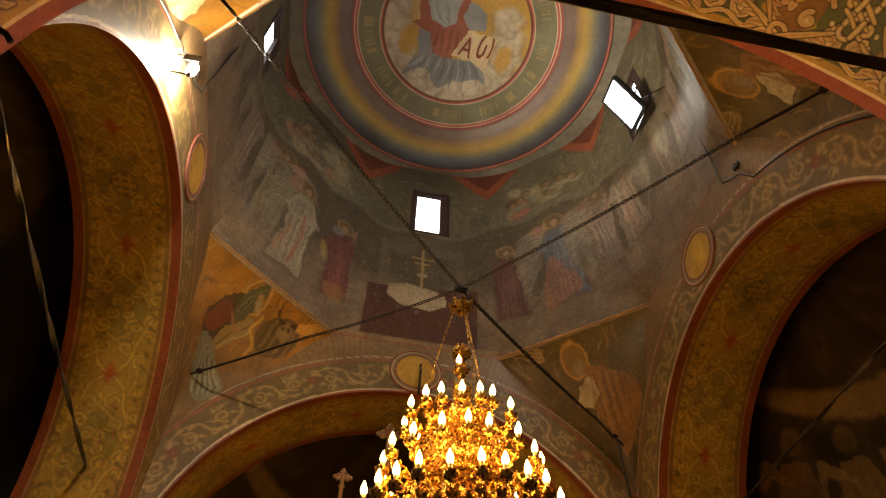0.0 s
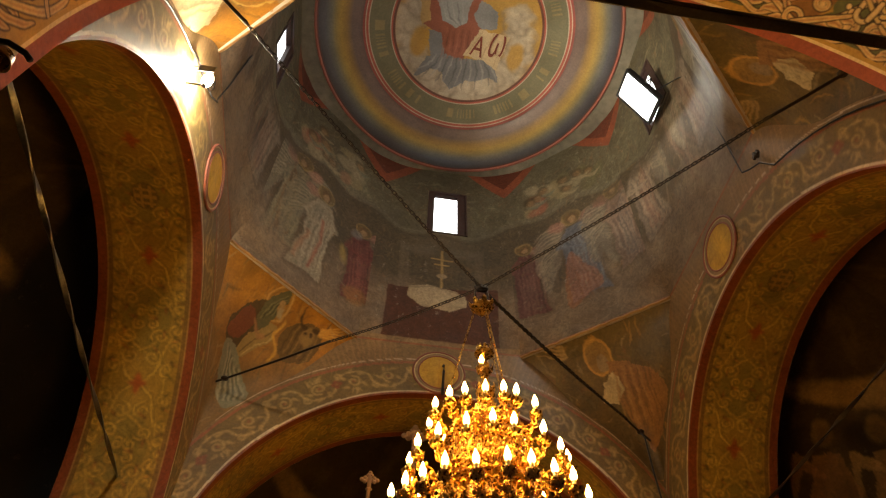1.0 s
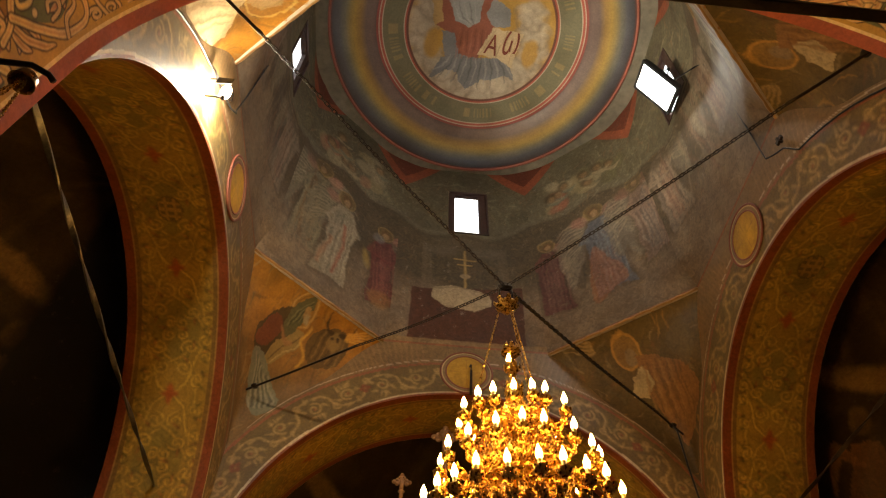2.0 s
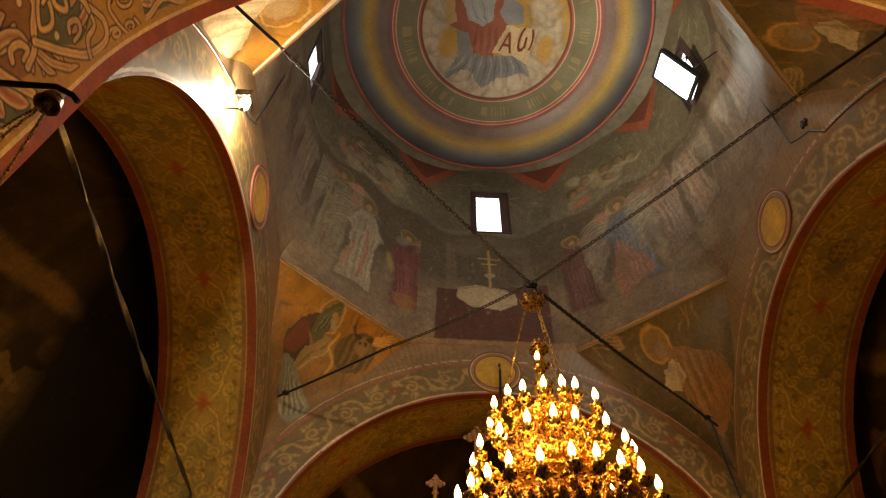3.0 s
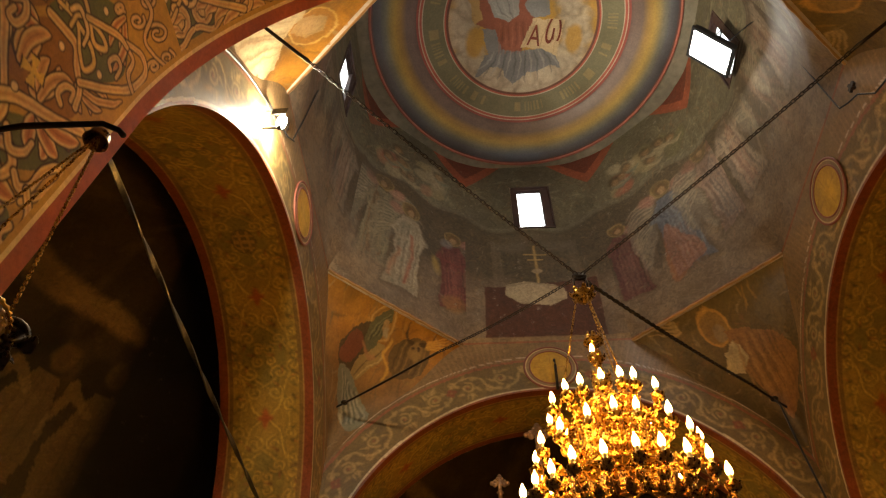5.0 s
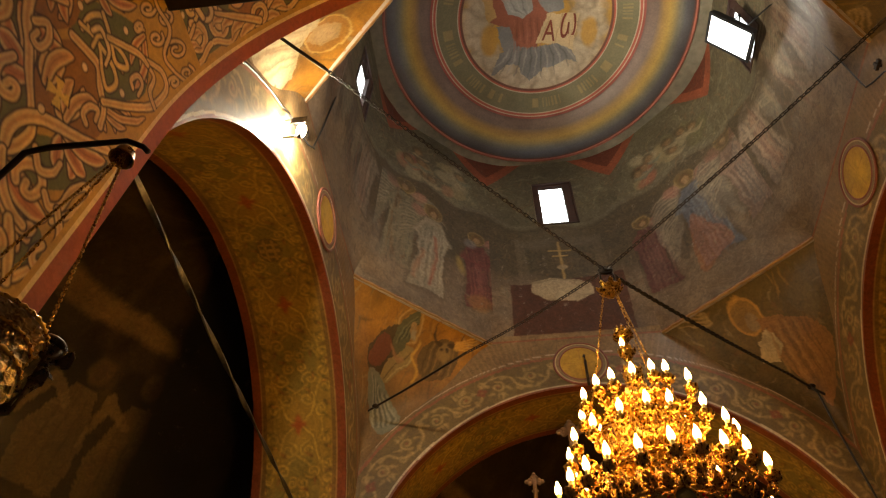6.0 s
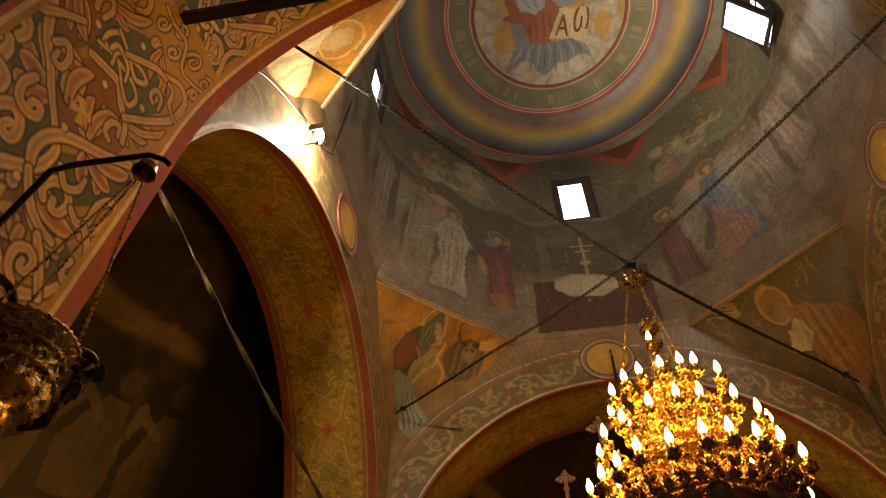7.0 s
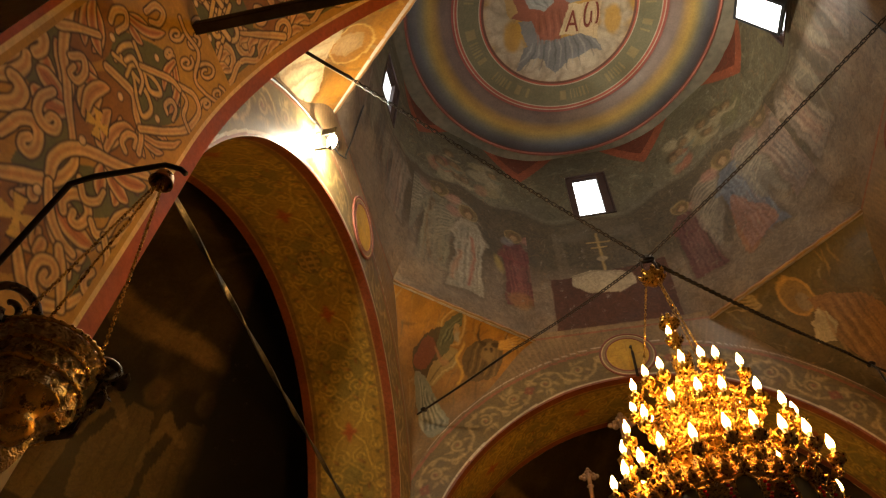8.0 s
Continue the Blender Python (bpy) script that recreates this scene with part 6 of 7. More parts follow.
# ---- iron ties and chains ----
def tie_bar(p, q, size, material, label, twist=0.0, plates=True):
    """A forged bar; with twist it is flat and turned along its length."""
    p, q = Vector(p), Vector(q)
    d = q - p
    ob = thing("tie_rod", p, label=label, category="tie rod")
    n = max(2, int(d.length / 0.03)) if twist else 24
    ax = d.normalized()
    x0 = ax.cross(Vector((0, 0, 1))).normalized()
    y0 = ax.cross(x0)
    bm = bmesh.new()
    rows = []
    for i in range(n + 1):
        s = i / n
        a = twist * s * 2 * math.pi + 0.18 * math.sin(s * 23)
        x, y = x0 * math.cos(a) + y0 * math.sin(a), -x0 * math.sin(a) + y0 * math.cos(a)
        c = d * s + Vector((0, 0, -0.018 * math.sin(math.pi * s) + 0.0015 * math.sin(s * 61)))
        rows.append([bm.verts.new(c + x * sx * size[0] + y * sy * size[1]) for sx, sy in ((-1, -0.8), (-0.8, -1), (0.8, -1), (1, -0.8), (1, 0.8), (0.8, 1), (-0.8, 1), (-1, 0.8))])
    for r0, r1 in zip(rows, rows[1:]):
        for k in range(8):
            bm.faces.new((r0[k], r0[(k + 1) % 8], r1[(k + 1) % 8], r1[k]))
    bm.faces.new(rows[0][::-1]), bm.faces.new(rows[-1])
    part("bar", bm, material, ob, smooth=False)
    return ob


tie_bar((-2.22, -2.81, 4.66), (2.22, -2.81, 4.66), (0.026, 0.022), IRON, "black forged iron tie rod across the nave arch")
tie_bar((-2.95, -2.10, 4.985), (-2.95, 2.10, 4.980), (0.019, 0.007), STEEL, "twisted flat iron tie rod across the side arch", twist=3.2)
tie_bar((2.95, -2.10, 4.98), (2.95, 2.10, 4.98), (0.016, 0.006), IRON, "twisted flat iron tie rod across the side arch", twist=3.2)


def sagging(p, q, sag, n):
    p, q = Vector(p), Vector(q)
    return [p.lerp(q, i / n) - Vector((0, 0, sag * math.sin(math.pi * i / n))) for i in range(n + 1)]


def add_link(bm, c, d, length, width, wire, turned):
    """One oval chain link at c along d."""
    d = d.normalized()
    x = d.cross(Vector((0, 0, 1)))
    if x.length < 0.05:
        x = Vector((1, 0, 0))
    x.normalize()
    if turned:
        x = d.cross(x)
    pts = []
    for k in range(10):
        a = 2 * math.pi * k / 10
        sx = math.cos(a)
        pts.append(c + d * ((length / 2 - width / 2) * (1 if math.sin(a) > 0 else -1) * (1 if abs(math.sin(a)) > 0.1 else 0) + width / 2 * math.sin(a)) + x * width / 2 * sx)
    add_tube(bm, pts, wire, 5, True)


def chain(bm, p, q, sag, link=0.050, width=0.026, wire=0.0043):
    p, q = Vector(p), Vector(q)
    n = max(3, int((q - p).length / (link * 0.72)))
    pts = sagging(p, q, sag, n)
    for i in range(n):
        add_link(bm, (pts[i] + pts[i + 1]) / 2, pts[i + 1] - pts[i], link, width, wire, i % 2)


HUB = Vector((0.03, -0.007, 5.785))
ENDS = [(-2.325, 2.125, 6.250), (2.2466, 2.125, 6.155), (2.2466, -2.125, 6.155), (-2.2466, -2.125, 6.155)]
for k, e in enumerate(ENDS):
    e = Vector(e)
    d = (e - HUB).normalized()
    ob = thing("hanging_chain", e, label="dark iron chain with a forged end bar at a vault" if k != 1 else "dark doubled iron chain fixed to a corner vault", category="chain", group="chains that carry the chandelier")
    bm = bmesh.new()
    if k == 0:
        stop = HUB + d * 1.75
    elif k == 2:
        stop = HUB + d * 2.55
    else:
        stop = HUB + d * 2.75
    chain(bm, HUB - e + d * 0.03, stop - e, 0.035)
    if k == 1:
        chain(bm, HUB - e + d * 0.15 + Vector((0.0, 0.0, -0.02)), stop - e + Vector((0.012, -0.012, -0.018)), 0.045)
    part("chain_run", bm, IRON, ob)
    bm = bmesh.new()
    add_tube(bm, sagging(stop - e - d * 0.04, d * 0.32, 0.012, 10), 0.013, 7)
    part("end_bar", bm, IRON, ob)
    bm = bmesh.new()
    add_lathe(bm, [(0.0, -0.02), (0.035, -0.012), (0.042, 0.0), (0.028, 0.02), (0.0, 0.028)], 12, Matrix.Translation(Vector((0, 0, 0)) + d * 0.02))
    part("wall_plate", bm, IRON, ob)
# loose cable from the north-east chain
ob = thing("cable", ENDS[1], label="black cable drooping down the corner from the chain's end", category="cable")
bm = bmesh.new()
add_tube(bm, [(0, 0, 0), (0.03, -0.02, -0.10), (0.05, 0.02, -0.5), (0.09, 0.06, -1.1), (0.12, 0.08, -2.0)], 0.011, 6)
part("wire", bm, BLACK, ob)

# ---- the chandelier ----
chandelier = thing("chandelier", HUB, label="large gilt tiered chandelier with lit candle bulbs, hung on chains", category="chandelier")
def at(x, y, z):
    return Vector((x, y, z - HUB.z))


bm = bmesh.new()
add_tube(bm, [Vector((0.05 * math.cos(a), 0.012 * math.sin(a), 0.05 * math.sin(a))) for a in np.linspace(0, 2 * math.pi, 16, endpoint=False)], 0.013, 7, True)
add_box(bm, (-0.05, -0.02, -0.03), (0.05, 0.02, 0.02))
for s in (-1, 1):
    add_tube(bm, [(s * 0.045, 0, 0), (s * 0.055, 0, -0.09), (s * 0.045, 0, -0.19)], 0.009, 6)
part("shackle", bm, IRON, chandelier, "dark iron shackle")
bm = bmesh.new()
add_lathe(bm, [(0.0, 0.055), (0.03, 0.05), (0.045, 0.03), (0.085, 0.012), (0.092, -0.01), (0.06, -0.03), (0.05, -0.055), (0.02, -0.075), (0.012, -0.10), (0.0, -0.11)], 24, Matrix.Translation(at(0, 0, 5.555)), 0.08, 8)
for k in range(8):
    add_leaf(bm, Matrix.Translation(at(0, 0, 5.55)) @ Matrix.Rotation(k * math.pi / 4, 4, "Z") @ Matrix.Translation((0.055, 0, -0.01)), 0.085, 0.05, 0.9)
part("boss", bm, GOLD, chandelier)
TIERS = [(0.385, 4.43, (-90, -60, -36, -20, 0, 18, 30, 58, 134, 158, 182, 206, 234), 0.16),
         (0.51, 4.07, (-98, -74, -56, -36, -14, 4, 18, 40, 62, 80, 134, 156, 178, 200, 222, 242), 0.21),
         (0.62, 3.745, (-100, -82, -64, -50, -36, -22, -6, 10, 22, 36, 50, 68, 112, 130, 148, 166, 184, 202, 220, 238), 0.24)]
VIEW = math.atan2(EYE.y - HUB.y, EYE.x - HUB.x)
for k in range(3):
    bm = bmesh.new()
    a = VIEW + radians((-85, 25, 150)[k])
    top, low = at(0.06 * math.cos(a), 0.06 * math.sin(a), 5.52), at(0.34 * math.cos(a), 0.34 * math.sin(a), 4.36)
    chain(bm, top, low, 0.01, 0.034, 0.013, 0.002)
    part("suspension_chain", bm, GOLD, chandelier, "fine gilt chain")
# crown and stem
bm = bmesh.new()
add_lathe(bm, [(0.0, 5.12), (0.012, 5.10), (0.02, 5.06), (0.07, 5.055), (0.075, 5.04), (0.02, 5.03), (0.012, 4.95), (0.016, 4.90)], 16, Matrix.Translation((0, 0, -HUB.z)))
for k in range(8):
    add_leaf(bm, Matrix.Translation(at(0, 0, 5.05)) @ Matrix.Rotation(k * math.pi / 4, 4, "Z") @ Matrix.Translation((0.02, 0, 0)), 0.09, 0.045, 1.3)
part("crown", bm, GOLD, chandelier)
bm = bmesh.new()
add_lathe(bm, [(0.012, 4.92), (0.03, 4.90), (0.055, 4.87), (0.03, 4.84), (0.022, 4.78), (0.05, 4.72), (0.07, 4.66), (0.035, 4.6), (0.03, 4.45), (0.09, 4.36), (0.06, 4.25), (0.04, 4.0), (0.12, 3.9), (0.07, 3.75), (0.05, 3.5), (0.16, 3.35), (0.1, 3.1), (0.03, 2.95), (0.0, 2.9)], 20, Matrix.Translation((0, 0, -HUB.z)), 0.05, 6)
for z, r in ((4.88, 0.04), (4.70, 0.06), (4.62, 0.05)):
    for k in range(7):
        add_leaf(bm, Matrix.Translation(at(0, 0, z)) @ Matrix.Rotation(k * 2 * math.pi / 7 + z, 4, "Z") @ Matrix.Translation((r * 0.5, 0, -0.02)), 0.085, 0.045, 1.1)
part("stem", bm, GOLD, chandelier)


def candle_meshes(metal):
    """Meshes that all the candle arms share: cup, sleeve and bulb, with the socket at the origin."""
    out = []
    bm = bmesh.new()
    add_lathe(bm, [(0.0, -0.075), (0.012, -0.072), (0.008, -0.06), (0.018, -0.05), (0.034, -0.035), (0.047, -0.012), (0.044, -0.010), (0.02, -0.018), (0.016, 0.0)], 12, None, 0.1, 6)
    for k in range(7):
        add_leaf(bm, Matrix.Rotation(k * 2 * math.pi / 7, 4, "Z") @ Matrix.Translation((0.012, 0, -0.052)), 0.062, 0.038, 1.15, 0.003)
    out.append(("cup", bm, metal))
    bm = bmesh.new()
    add_lathe(bm, [(0.013, -0.02), (0.0135, 0.03), (0.0145, 0.032), (0.012, 0.036)], 10)
    out.append(("candle_sleeve", bm, SLEEVE))
    bm = bmesh.new()
    add_lathe(bm, [(0.0, 0.034), (0.011, 0.034), (0.0165, 0.046), (0.0195, 0.060), (0.0185, 0.076), (0.0125, 0.096), (0.006, 0.113), (0.0025, 0.124), (0.0, 0.128)], 12)
    out.append(("bulb", bm, BULB))
    res = []
    for nm, b, mat in out:
        me = bpy.data.meshes.new(nm)
        b.to_mesh(me)
        b.free()
        me.materials.append(mat)
        me.polygons.foreach_set("use_smooth", [True] * len(me.polygons))
        res.append((nm, me))
    return res


def arm_mesh(reach, drop, metal):
    """A scrolled branch from the ring out to a candle, with a leaf and a curl under it."""
    bm = bmesh.new()
    pts = []
    for i in range(15):
        s = i / 14
        pts.append((-reach * (1 - s), 0, -0.075 - drop * math.sin(math.pi * s) * (1 - 0.35 * s)))
    add_tube(bm, pts, [0.010 - 0.003 * i / 14 for i in range(15)], 6)
    sp = [(-reach * 0.42 + x, 0, -0.075 - drop * 0.45 + z) for x, z in spiral_points(0, 0, drop * 0.55, -90, 1.3, 20)]
    add_tube(bm, sp, [0.008 - 0.004 * i / 20 for i in range(21)], 5)
    sp = [(-reach * 0.10 + x, 0, -0.10 + z) for x, z in spiral_points(0, 0, drop * 0.34, 90, -1.2, 16)]
    add_tube(bm, sp, [0.007 - 0.003 * i / 16 for i in range(17)], 5)
    for s, an in ((0.25, 0.6), (0.55, -0.6), (0.8, 0.9)):
        x, y, z = pts[int(s * 14)]
        for q in (-1, 1):
            add_leaf(bm, Matrix.Translation((x, y, z)) @ Matrix.Rotation(q * 1.2 + an * 0.3, 4, "Z"), 0.07, 0.04, 1.0, 0.003)
    me = bpy.data.meshes.new("arm")
    bm.to_mesh(me)
    bm.free()
    me.materials.append(metal)
    me.polygons.foreach_set("use_smooth", [True] * len(me.polygons))
    return me


def candle_arm(me, kit, m):
    arm = new("arm", me)
    arm.parent = chandelier
    arm.matrix_basis = m
    for nm, k in kit:
        o = new(nm, k)
        o.parent = arm
    return arm


KIT_GOLD, KIT_DARK = candle_meshes(GOLD), candle_meshes(DARK_BRASS)
top_arm = bpy.data.meshes.new("arm")
bm = bmesh.new()
add_lathe(bm, [(0.0, -0.11), (0.012, -0.1), (0.02, -0.085), (0.008, -0.07)], 10)
bm.to_mesh(top_arm)
bm.free()
top_arm.materials.append(GOLD)
candle_arm(top_arm, KIT_GOLD, Matrix.Translation(at(-0.02, 0, 4.905)))
rng = random.Random(5)
for ti, (r, z, turns, reach) in enumerate(TIERS):
    # lowest tier: shade on its undersides is put into a darker metal
    metal, kit = (GOLD, KIT_GOLD) if ti < 2 else (DARK_BRASS, KIT_DARK)
    me = arm_mesh(reach, 0.075 + 0.012 * ti, metal)
    for base in turns:
        a = VIEW + radians(base)
        rr, zz = r + rng.uniform(-0.012, 0.012), z - 0.075 + rng.uniform(-0.014, 0.014)
        lean = Matrix.Rotation(rng.uniform(-0.05, 0.05), 4, "X") @ Matrix.Rotation(rng.uniform(-0.02, 0.07), 4, "Y")
        candle_arm(me, kit, Matrix.Translation(at(rr * math.cos(a), rr * math.sin(a), zz)) @ Matrix.Rotation(a, 4, "Z") @ lean)
    # pierced ring that carries the arms
    bm = bmesh.new()
    ri = r - reach
    hz = 0.085
    zc = z - 0.18
    for dz in (0, hz):
        add_tube(bm, [at(ri * math.cos(q), ri * math.sin(q), zc + dz) for q in np.linspace(0, 2 * math.pi, 60, endpoint=False)], 0.009, 6, True)
    add_lathe(bm, [(ri - 0.012, zc + 0.012 - HUB.z), (ri - 0.008, zc + hz * 0.5 - HUB.z), (ri - 0.012, zc + hz - 0.012 - HUB.z)], 60)
    m = int(ri * 2 * math.pi / 0.085)
    for k in range(m):
        a = 2 * math.pi * k / m
        f = Matrix.Translation(at(ri * math.cos(a), ri * math.sin(a), zc + hz / 2)) @ Matrix.Rotation(a, 4, "Z")
        sp = [f @ Vector((0.008, x, y)) for x, y in spiral_points(0, 0, 0.034, 0, 1.3 if k % 2 else -1.3, 14)]
        add_tube(bm, sp, 0.006, 5)
    part("ring_tier", bm, metal, chandelier, "pierced gilt band")
    # crest of upright leaves and small plates over the band
    bm = bmesh.new()
    add_leaf(bm, Matrix.Translation((0, 0, hz)) @ Matrix.Rotation(-1.2, 4, "Y"), 0.10, 0.06, 0.5)
    for q in (-1, 1):
        add_leaf(bm, Matrix.Translation((0, 0, hz)) @ Matrix.Rotation(q * 1.0, 4, "X") @ Matrix.Rotation(-1.1, 4, "Y"), 0.08, 0.035, 0.8)
    add_leaf(bm, Matrix.Rotation(1.0, 4, "Y"), 0.11, 0.055, 0.6)
    crest = bpy.data.meshes.new("leaf_plume")
    bm.to_mesh(crest)
    bm.free()
    crest.materials.append(metal)
    crest.polygons.foreach_set("use_smooth", [True] * len(crest.polygons))
    m = max(10, int(ri * 2 * math.pi / 0.10))
    for k in range(m):
        a = 2 * math.pi * (k + 0.5) / m
        plume = new("leaf_plume", crest)
        plume.parent = chandelier
        plume.matrix_basis = Matrix.Translation(at(ri * math.cos(a), ri * math.sin(a), zc)) @ Matrix.Rotation(a, 4, "Z")
    # spokes to the stem
    for k in range(6):
        a = 2 * math.pi * k / 6 + ti * 0.4
        bm = bmesh.new()
        pts = [at(s * ri * math.cos(a), s * ri * math.sin(a), zc + 0.03 - 0.07 * math.sin(math.pi * s)) for s in np.linspace(0.05, 1, 10)]
        add_tube(bm, pts, 0.009, 6)
        for s in (0.35, 0.7):
            c = pts[int(s * 9)]
            add_leaf(bm, Matrix.Translation(c) @ Matrix.Rotation(a + 1.2, 4, "Z"), 0.08, 0.045, 0.9)
            add_leaf(bm, Matrix.Translation(c) @ Matrix.Rotation(a - 1.2, 4, "Z"), 0.08, 0.045, 0.9)
        part("spoke", bm, metal, chandelier)
# uprights between the tiers
for k in range(12):
    a = VIEW + 2 * math.pi * (k + 0.5) / 12
    bm = bmesh.new()
    pts = [at(rr * math.cos(a), rr * math.sin(a), zz) for rr, zz in ((0.24, 4.30), (0.28, 4.2), (0.25, 4.08), (0.31, 3.95), (0.36, 3.85), (0.33, 3.72), (0.39, 3.60))]
    add_tube(bm, pts, 0.010, 6)
    for p0 in pts[1::2]:
        for q in range(4):
            add_leaf(bm, Matrix.Translation(p0) @ Matrix.Rotation(a + q * 1.57, 4, "Z"), 0.075, 0.05, 1.0)
    part("upright", bm, GOLD if k % 3 else DARK_BRASS, chandelier)
# lowest band: arched plaques, red beads and drops
for k in range(12):
    a = VIEW + 2 * math.pi * (k + 0.35) / 12
    f = Matrix.Translation(at(0.53 * math.cos(a), 0.53 * math.sin(a), 3.42)) @ Matrix.Rotation(a, 4, "Z") @ Matrix.Rotation(-0.12, 4, "Y")
    bm = bmesh.new()
    rim = [(-0.055, -0.07), (-0.055, 0.03)] + [(0.055 * -math.cos(t), 0.03 + 0.055 * math.sin(t)) for t in np.linspace(0.3, math.pi - 0.3, 7)] + [(0.055, 0.03), (0.055, -0.07)]
    add_tube(bm, [f @ Vector((0.006, x, y)) for x, y in rim], 0.007, 6, True)
    plq = part("plaque_frame", bm, DARK_BRASS, chandelier, "arched gilt plaque frame")
    bm = bmesh.new()
    front, back = [bm.verts.new(f @ Vector((0.004, x, y))) for x, y in rim], [bm.verts.new(f @ Vector((-0.004, x, y))) for x, y in rim]
    bm.faces.new(front), bm.faces.new(back[::-1])
    for i in range(len(rim)):
        bm.faces.new((front[i], back[i], back[(i + 1) % len(rim)], front[(i + 1) % len(rim)]))
    part("plaque", bm, ICON, plq, "dark green plain plaque", smooth=False)
    bm = bmesh.new()
    for y in (-0.085, 0.085):
        for i in range(5):
            bmesh.ops.create_icosphere(bm, subdivisions=1, radius=0.010, matrix=f @ Matrix.Translation((0.01, y + 0.008 * (i % 2), -0.06 + 0.022 * i)))
    part("beads", bm, RED_GLASS, chandelier, "small red glass beads")
bm = bmesh.new()
for z0, r0 in ((3.33, 0.54), (3.52, 0.50)):
    add_tube(bm, [at(r0 * math.cos(q), r0 * math.sin(q), z0) for q in np.linspace(0, 2 * math.pi, 72, endpoint=False)], 0.012, 6, True)
for k in range(40):
    a = 2 * math.pi * k / 40
    add_leaf(bm, Matrix.Translation(at(0.54 * math.cos(a), 0.54 * math.sin(a), 3.33)) @ Matrix.Rotation(a, 4, "Z") @ Matrix.Rotation(0.9, 4, "Y"), 0.12, 0.06, 0.7)
    add_leaf(bm, Matrix.Translation(at(0.51 * math.cos(a), 0.51 * math.sin(a), 3.52)) @ Matrix.Rotation(a, 4, "Z") @ Matrix.Rotation(-0.6, 4, "Y"), 0.09, 0.06, 0.7)
# same darkened metal, for the band's backlit look
part("lower_band", bm, DARK_BRASS, chandelier, "brass leaf band, darkened to look backlit")

# ---- floodlights and their cables ----
def floodlight(centre, m, size, watts, label=""):
    """A flat lamp: finned black case, frame, glass, yoke; it shines along -z of the turn m."""
    ob = thing("floodlight", centre, label=label, category="floodlight")
    w, h = size
    bm = bmesh.new()
    add_box(bm, (-w / 2, -h / 2, 0.0), (w / 2, h / 2, 0.05), m)
    for k in range(7):
        x = -w / 2 + w * (k + 0.5) / 7
        add_box(bm, (x - 0.006, -h / 2 + 0.03, 0.05), (x + 0.006, h / 2 - 0.03, 0.085), m)
    part("case", bm, BLACK, ob, "black finned metal case", smooth=False)
    bm = bmesh.new()
    t = 0.028
    for lo, hi in (((-w / 2 - 0.01, -h / 2 - 0.01, -0.02), (-w / 2 + t, h / 2 + 0.01, 0.01)), ((w / 2 - t, -h / 2 - 0.01, -0.02), (w / 2 + 0.01, h / 2 + 0.01, 0.01)), ((-w / 2 + t, -h / 2 - 0.01, -0.02), (w / 2 - t, -h / 2 + t, 0.01)), ((-w / 2 + t, h / 2 - t, -0.02), (w / 2 - t, h / 2 + 0.01, 0.01))):
        add_box(bm, lo, hi, m)
    part("frame", bm, BLACK, ob, smooth=False)
    bm = bmesh.new()
    add_box(bm, (-w / 2 + t, -h / 2 + t, -0.010), (w / 2 - t, h / 2 - t, -0.004), m)
    part("glass", bm, LED, ob, "glowing white glass", smooth=False)
    bm = bmesh.new()
    add_tube(bm, [m @ Vector(p) for p in ((-w / 2 - 0.02, 0, 0.02), (-w / 2 - 0.03, 0, 0.12), (0, 0, 0.18), (w / 2 + 0.03, 0, 0.12), (w / 2 + 0.02, 0, 0.02))], 0.012, 6)
    part("yoke", bm, BLACK, ob)
    li = new("floodlight_beam", bpy.data.lights.new("floodlight_beam", "AREA"))
    li.data.shape, li.data.size, li.data.size_y, li.data.energy, li.data.color = "RECTANGLE", w - 2 * t, h - 2 * t, watts, (1.0, 0.86, 0.66)
    li.matrix_world = Matrix.Translation(centre) @ m @ Matrix.Translation((0, 0, -0.03))
    return ob


TILT = Matrix(((0.085, -0.630, 0.771, 0), (0.937, -0.214, -0.276, 0), (0.340, 0.747, 0.569, 0), (0, 0, 0, 1)))
floodlight((2.15, -0.286, 9.567), TILT, (0.45, 0.60), FLOOD_R, "lit white floodlight in a black frame before a drum window")


ob = thing("wall_lamp", (-2.49, -1.19, 6.58), label="bare lit white bulb on the arch border", category="wall lamp")
bm = bmesh.new()
add_box(bm, (-0.005, -0.007, -0.203), (0.117, 0.007, -0.190))
add_lathe(bm, [(0.014, -0.215), (0.020, -0.205), (0.020, -0.18), (0.012, -0.175)], 14, Matrix.Translation((0.13, 0, 0)))
part("socket", bm, BLACK, ob)
bm = bmesh.new()
add_lathe(bm, [(0.014, -0.18), (0.030, -0.165), (0.038, -0.13), (0.038, -0.08), (0.030, -0.045), (0.014, -0.025), (0.0, -0.02)], 16, Matrix.Translation((0.13, 0, 0)))
part("bulb", bm, WHITE_BULB, ob, "glowing white bulb")
# added plate: keeps the bulb's light off the south-west pendentive
bm = bmesh.new()
add_box(bm, (0.05, -0.065, -0.085), (0.175, -0.060, 0.015))
add_box(bm, (-0.005, -0.066, -0.03), (0.05, -0.059, -0.015))
part("light_stop", bm, BLACK, ob, "added dark plate that shades the pendentive from the bulb", smooth=False)
# added area light: an assumed upward throw that brightens the dome's east side
beam = new("wall_lamp_beam", bpy.data.lights.new("wall_lamp_beam", "AREA"))
beam.data.shape, beam.data.size, beam.data.size_y, beam.data.energy, beam.data.color = "RECTANGLE", 0.06, 0.10, WALL_BEAM, (1.0, 0.85, 0.60)
beam.data.spread = radians(56)
beam.matrix_world = look((-2.18, -1.29, 6.42), (2.1, -0.1, 11.0))


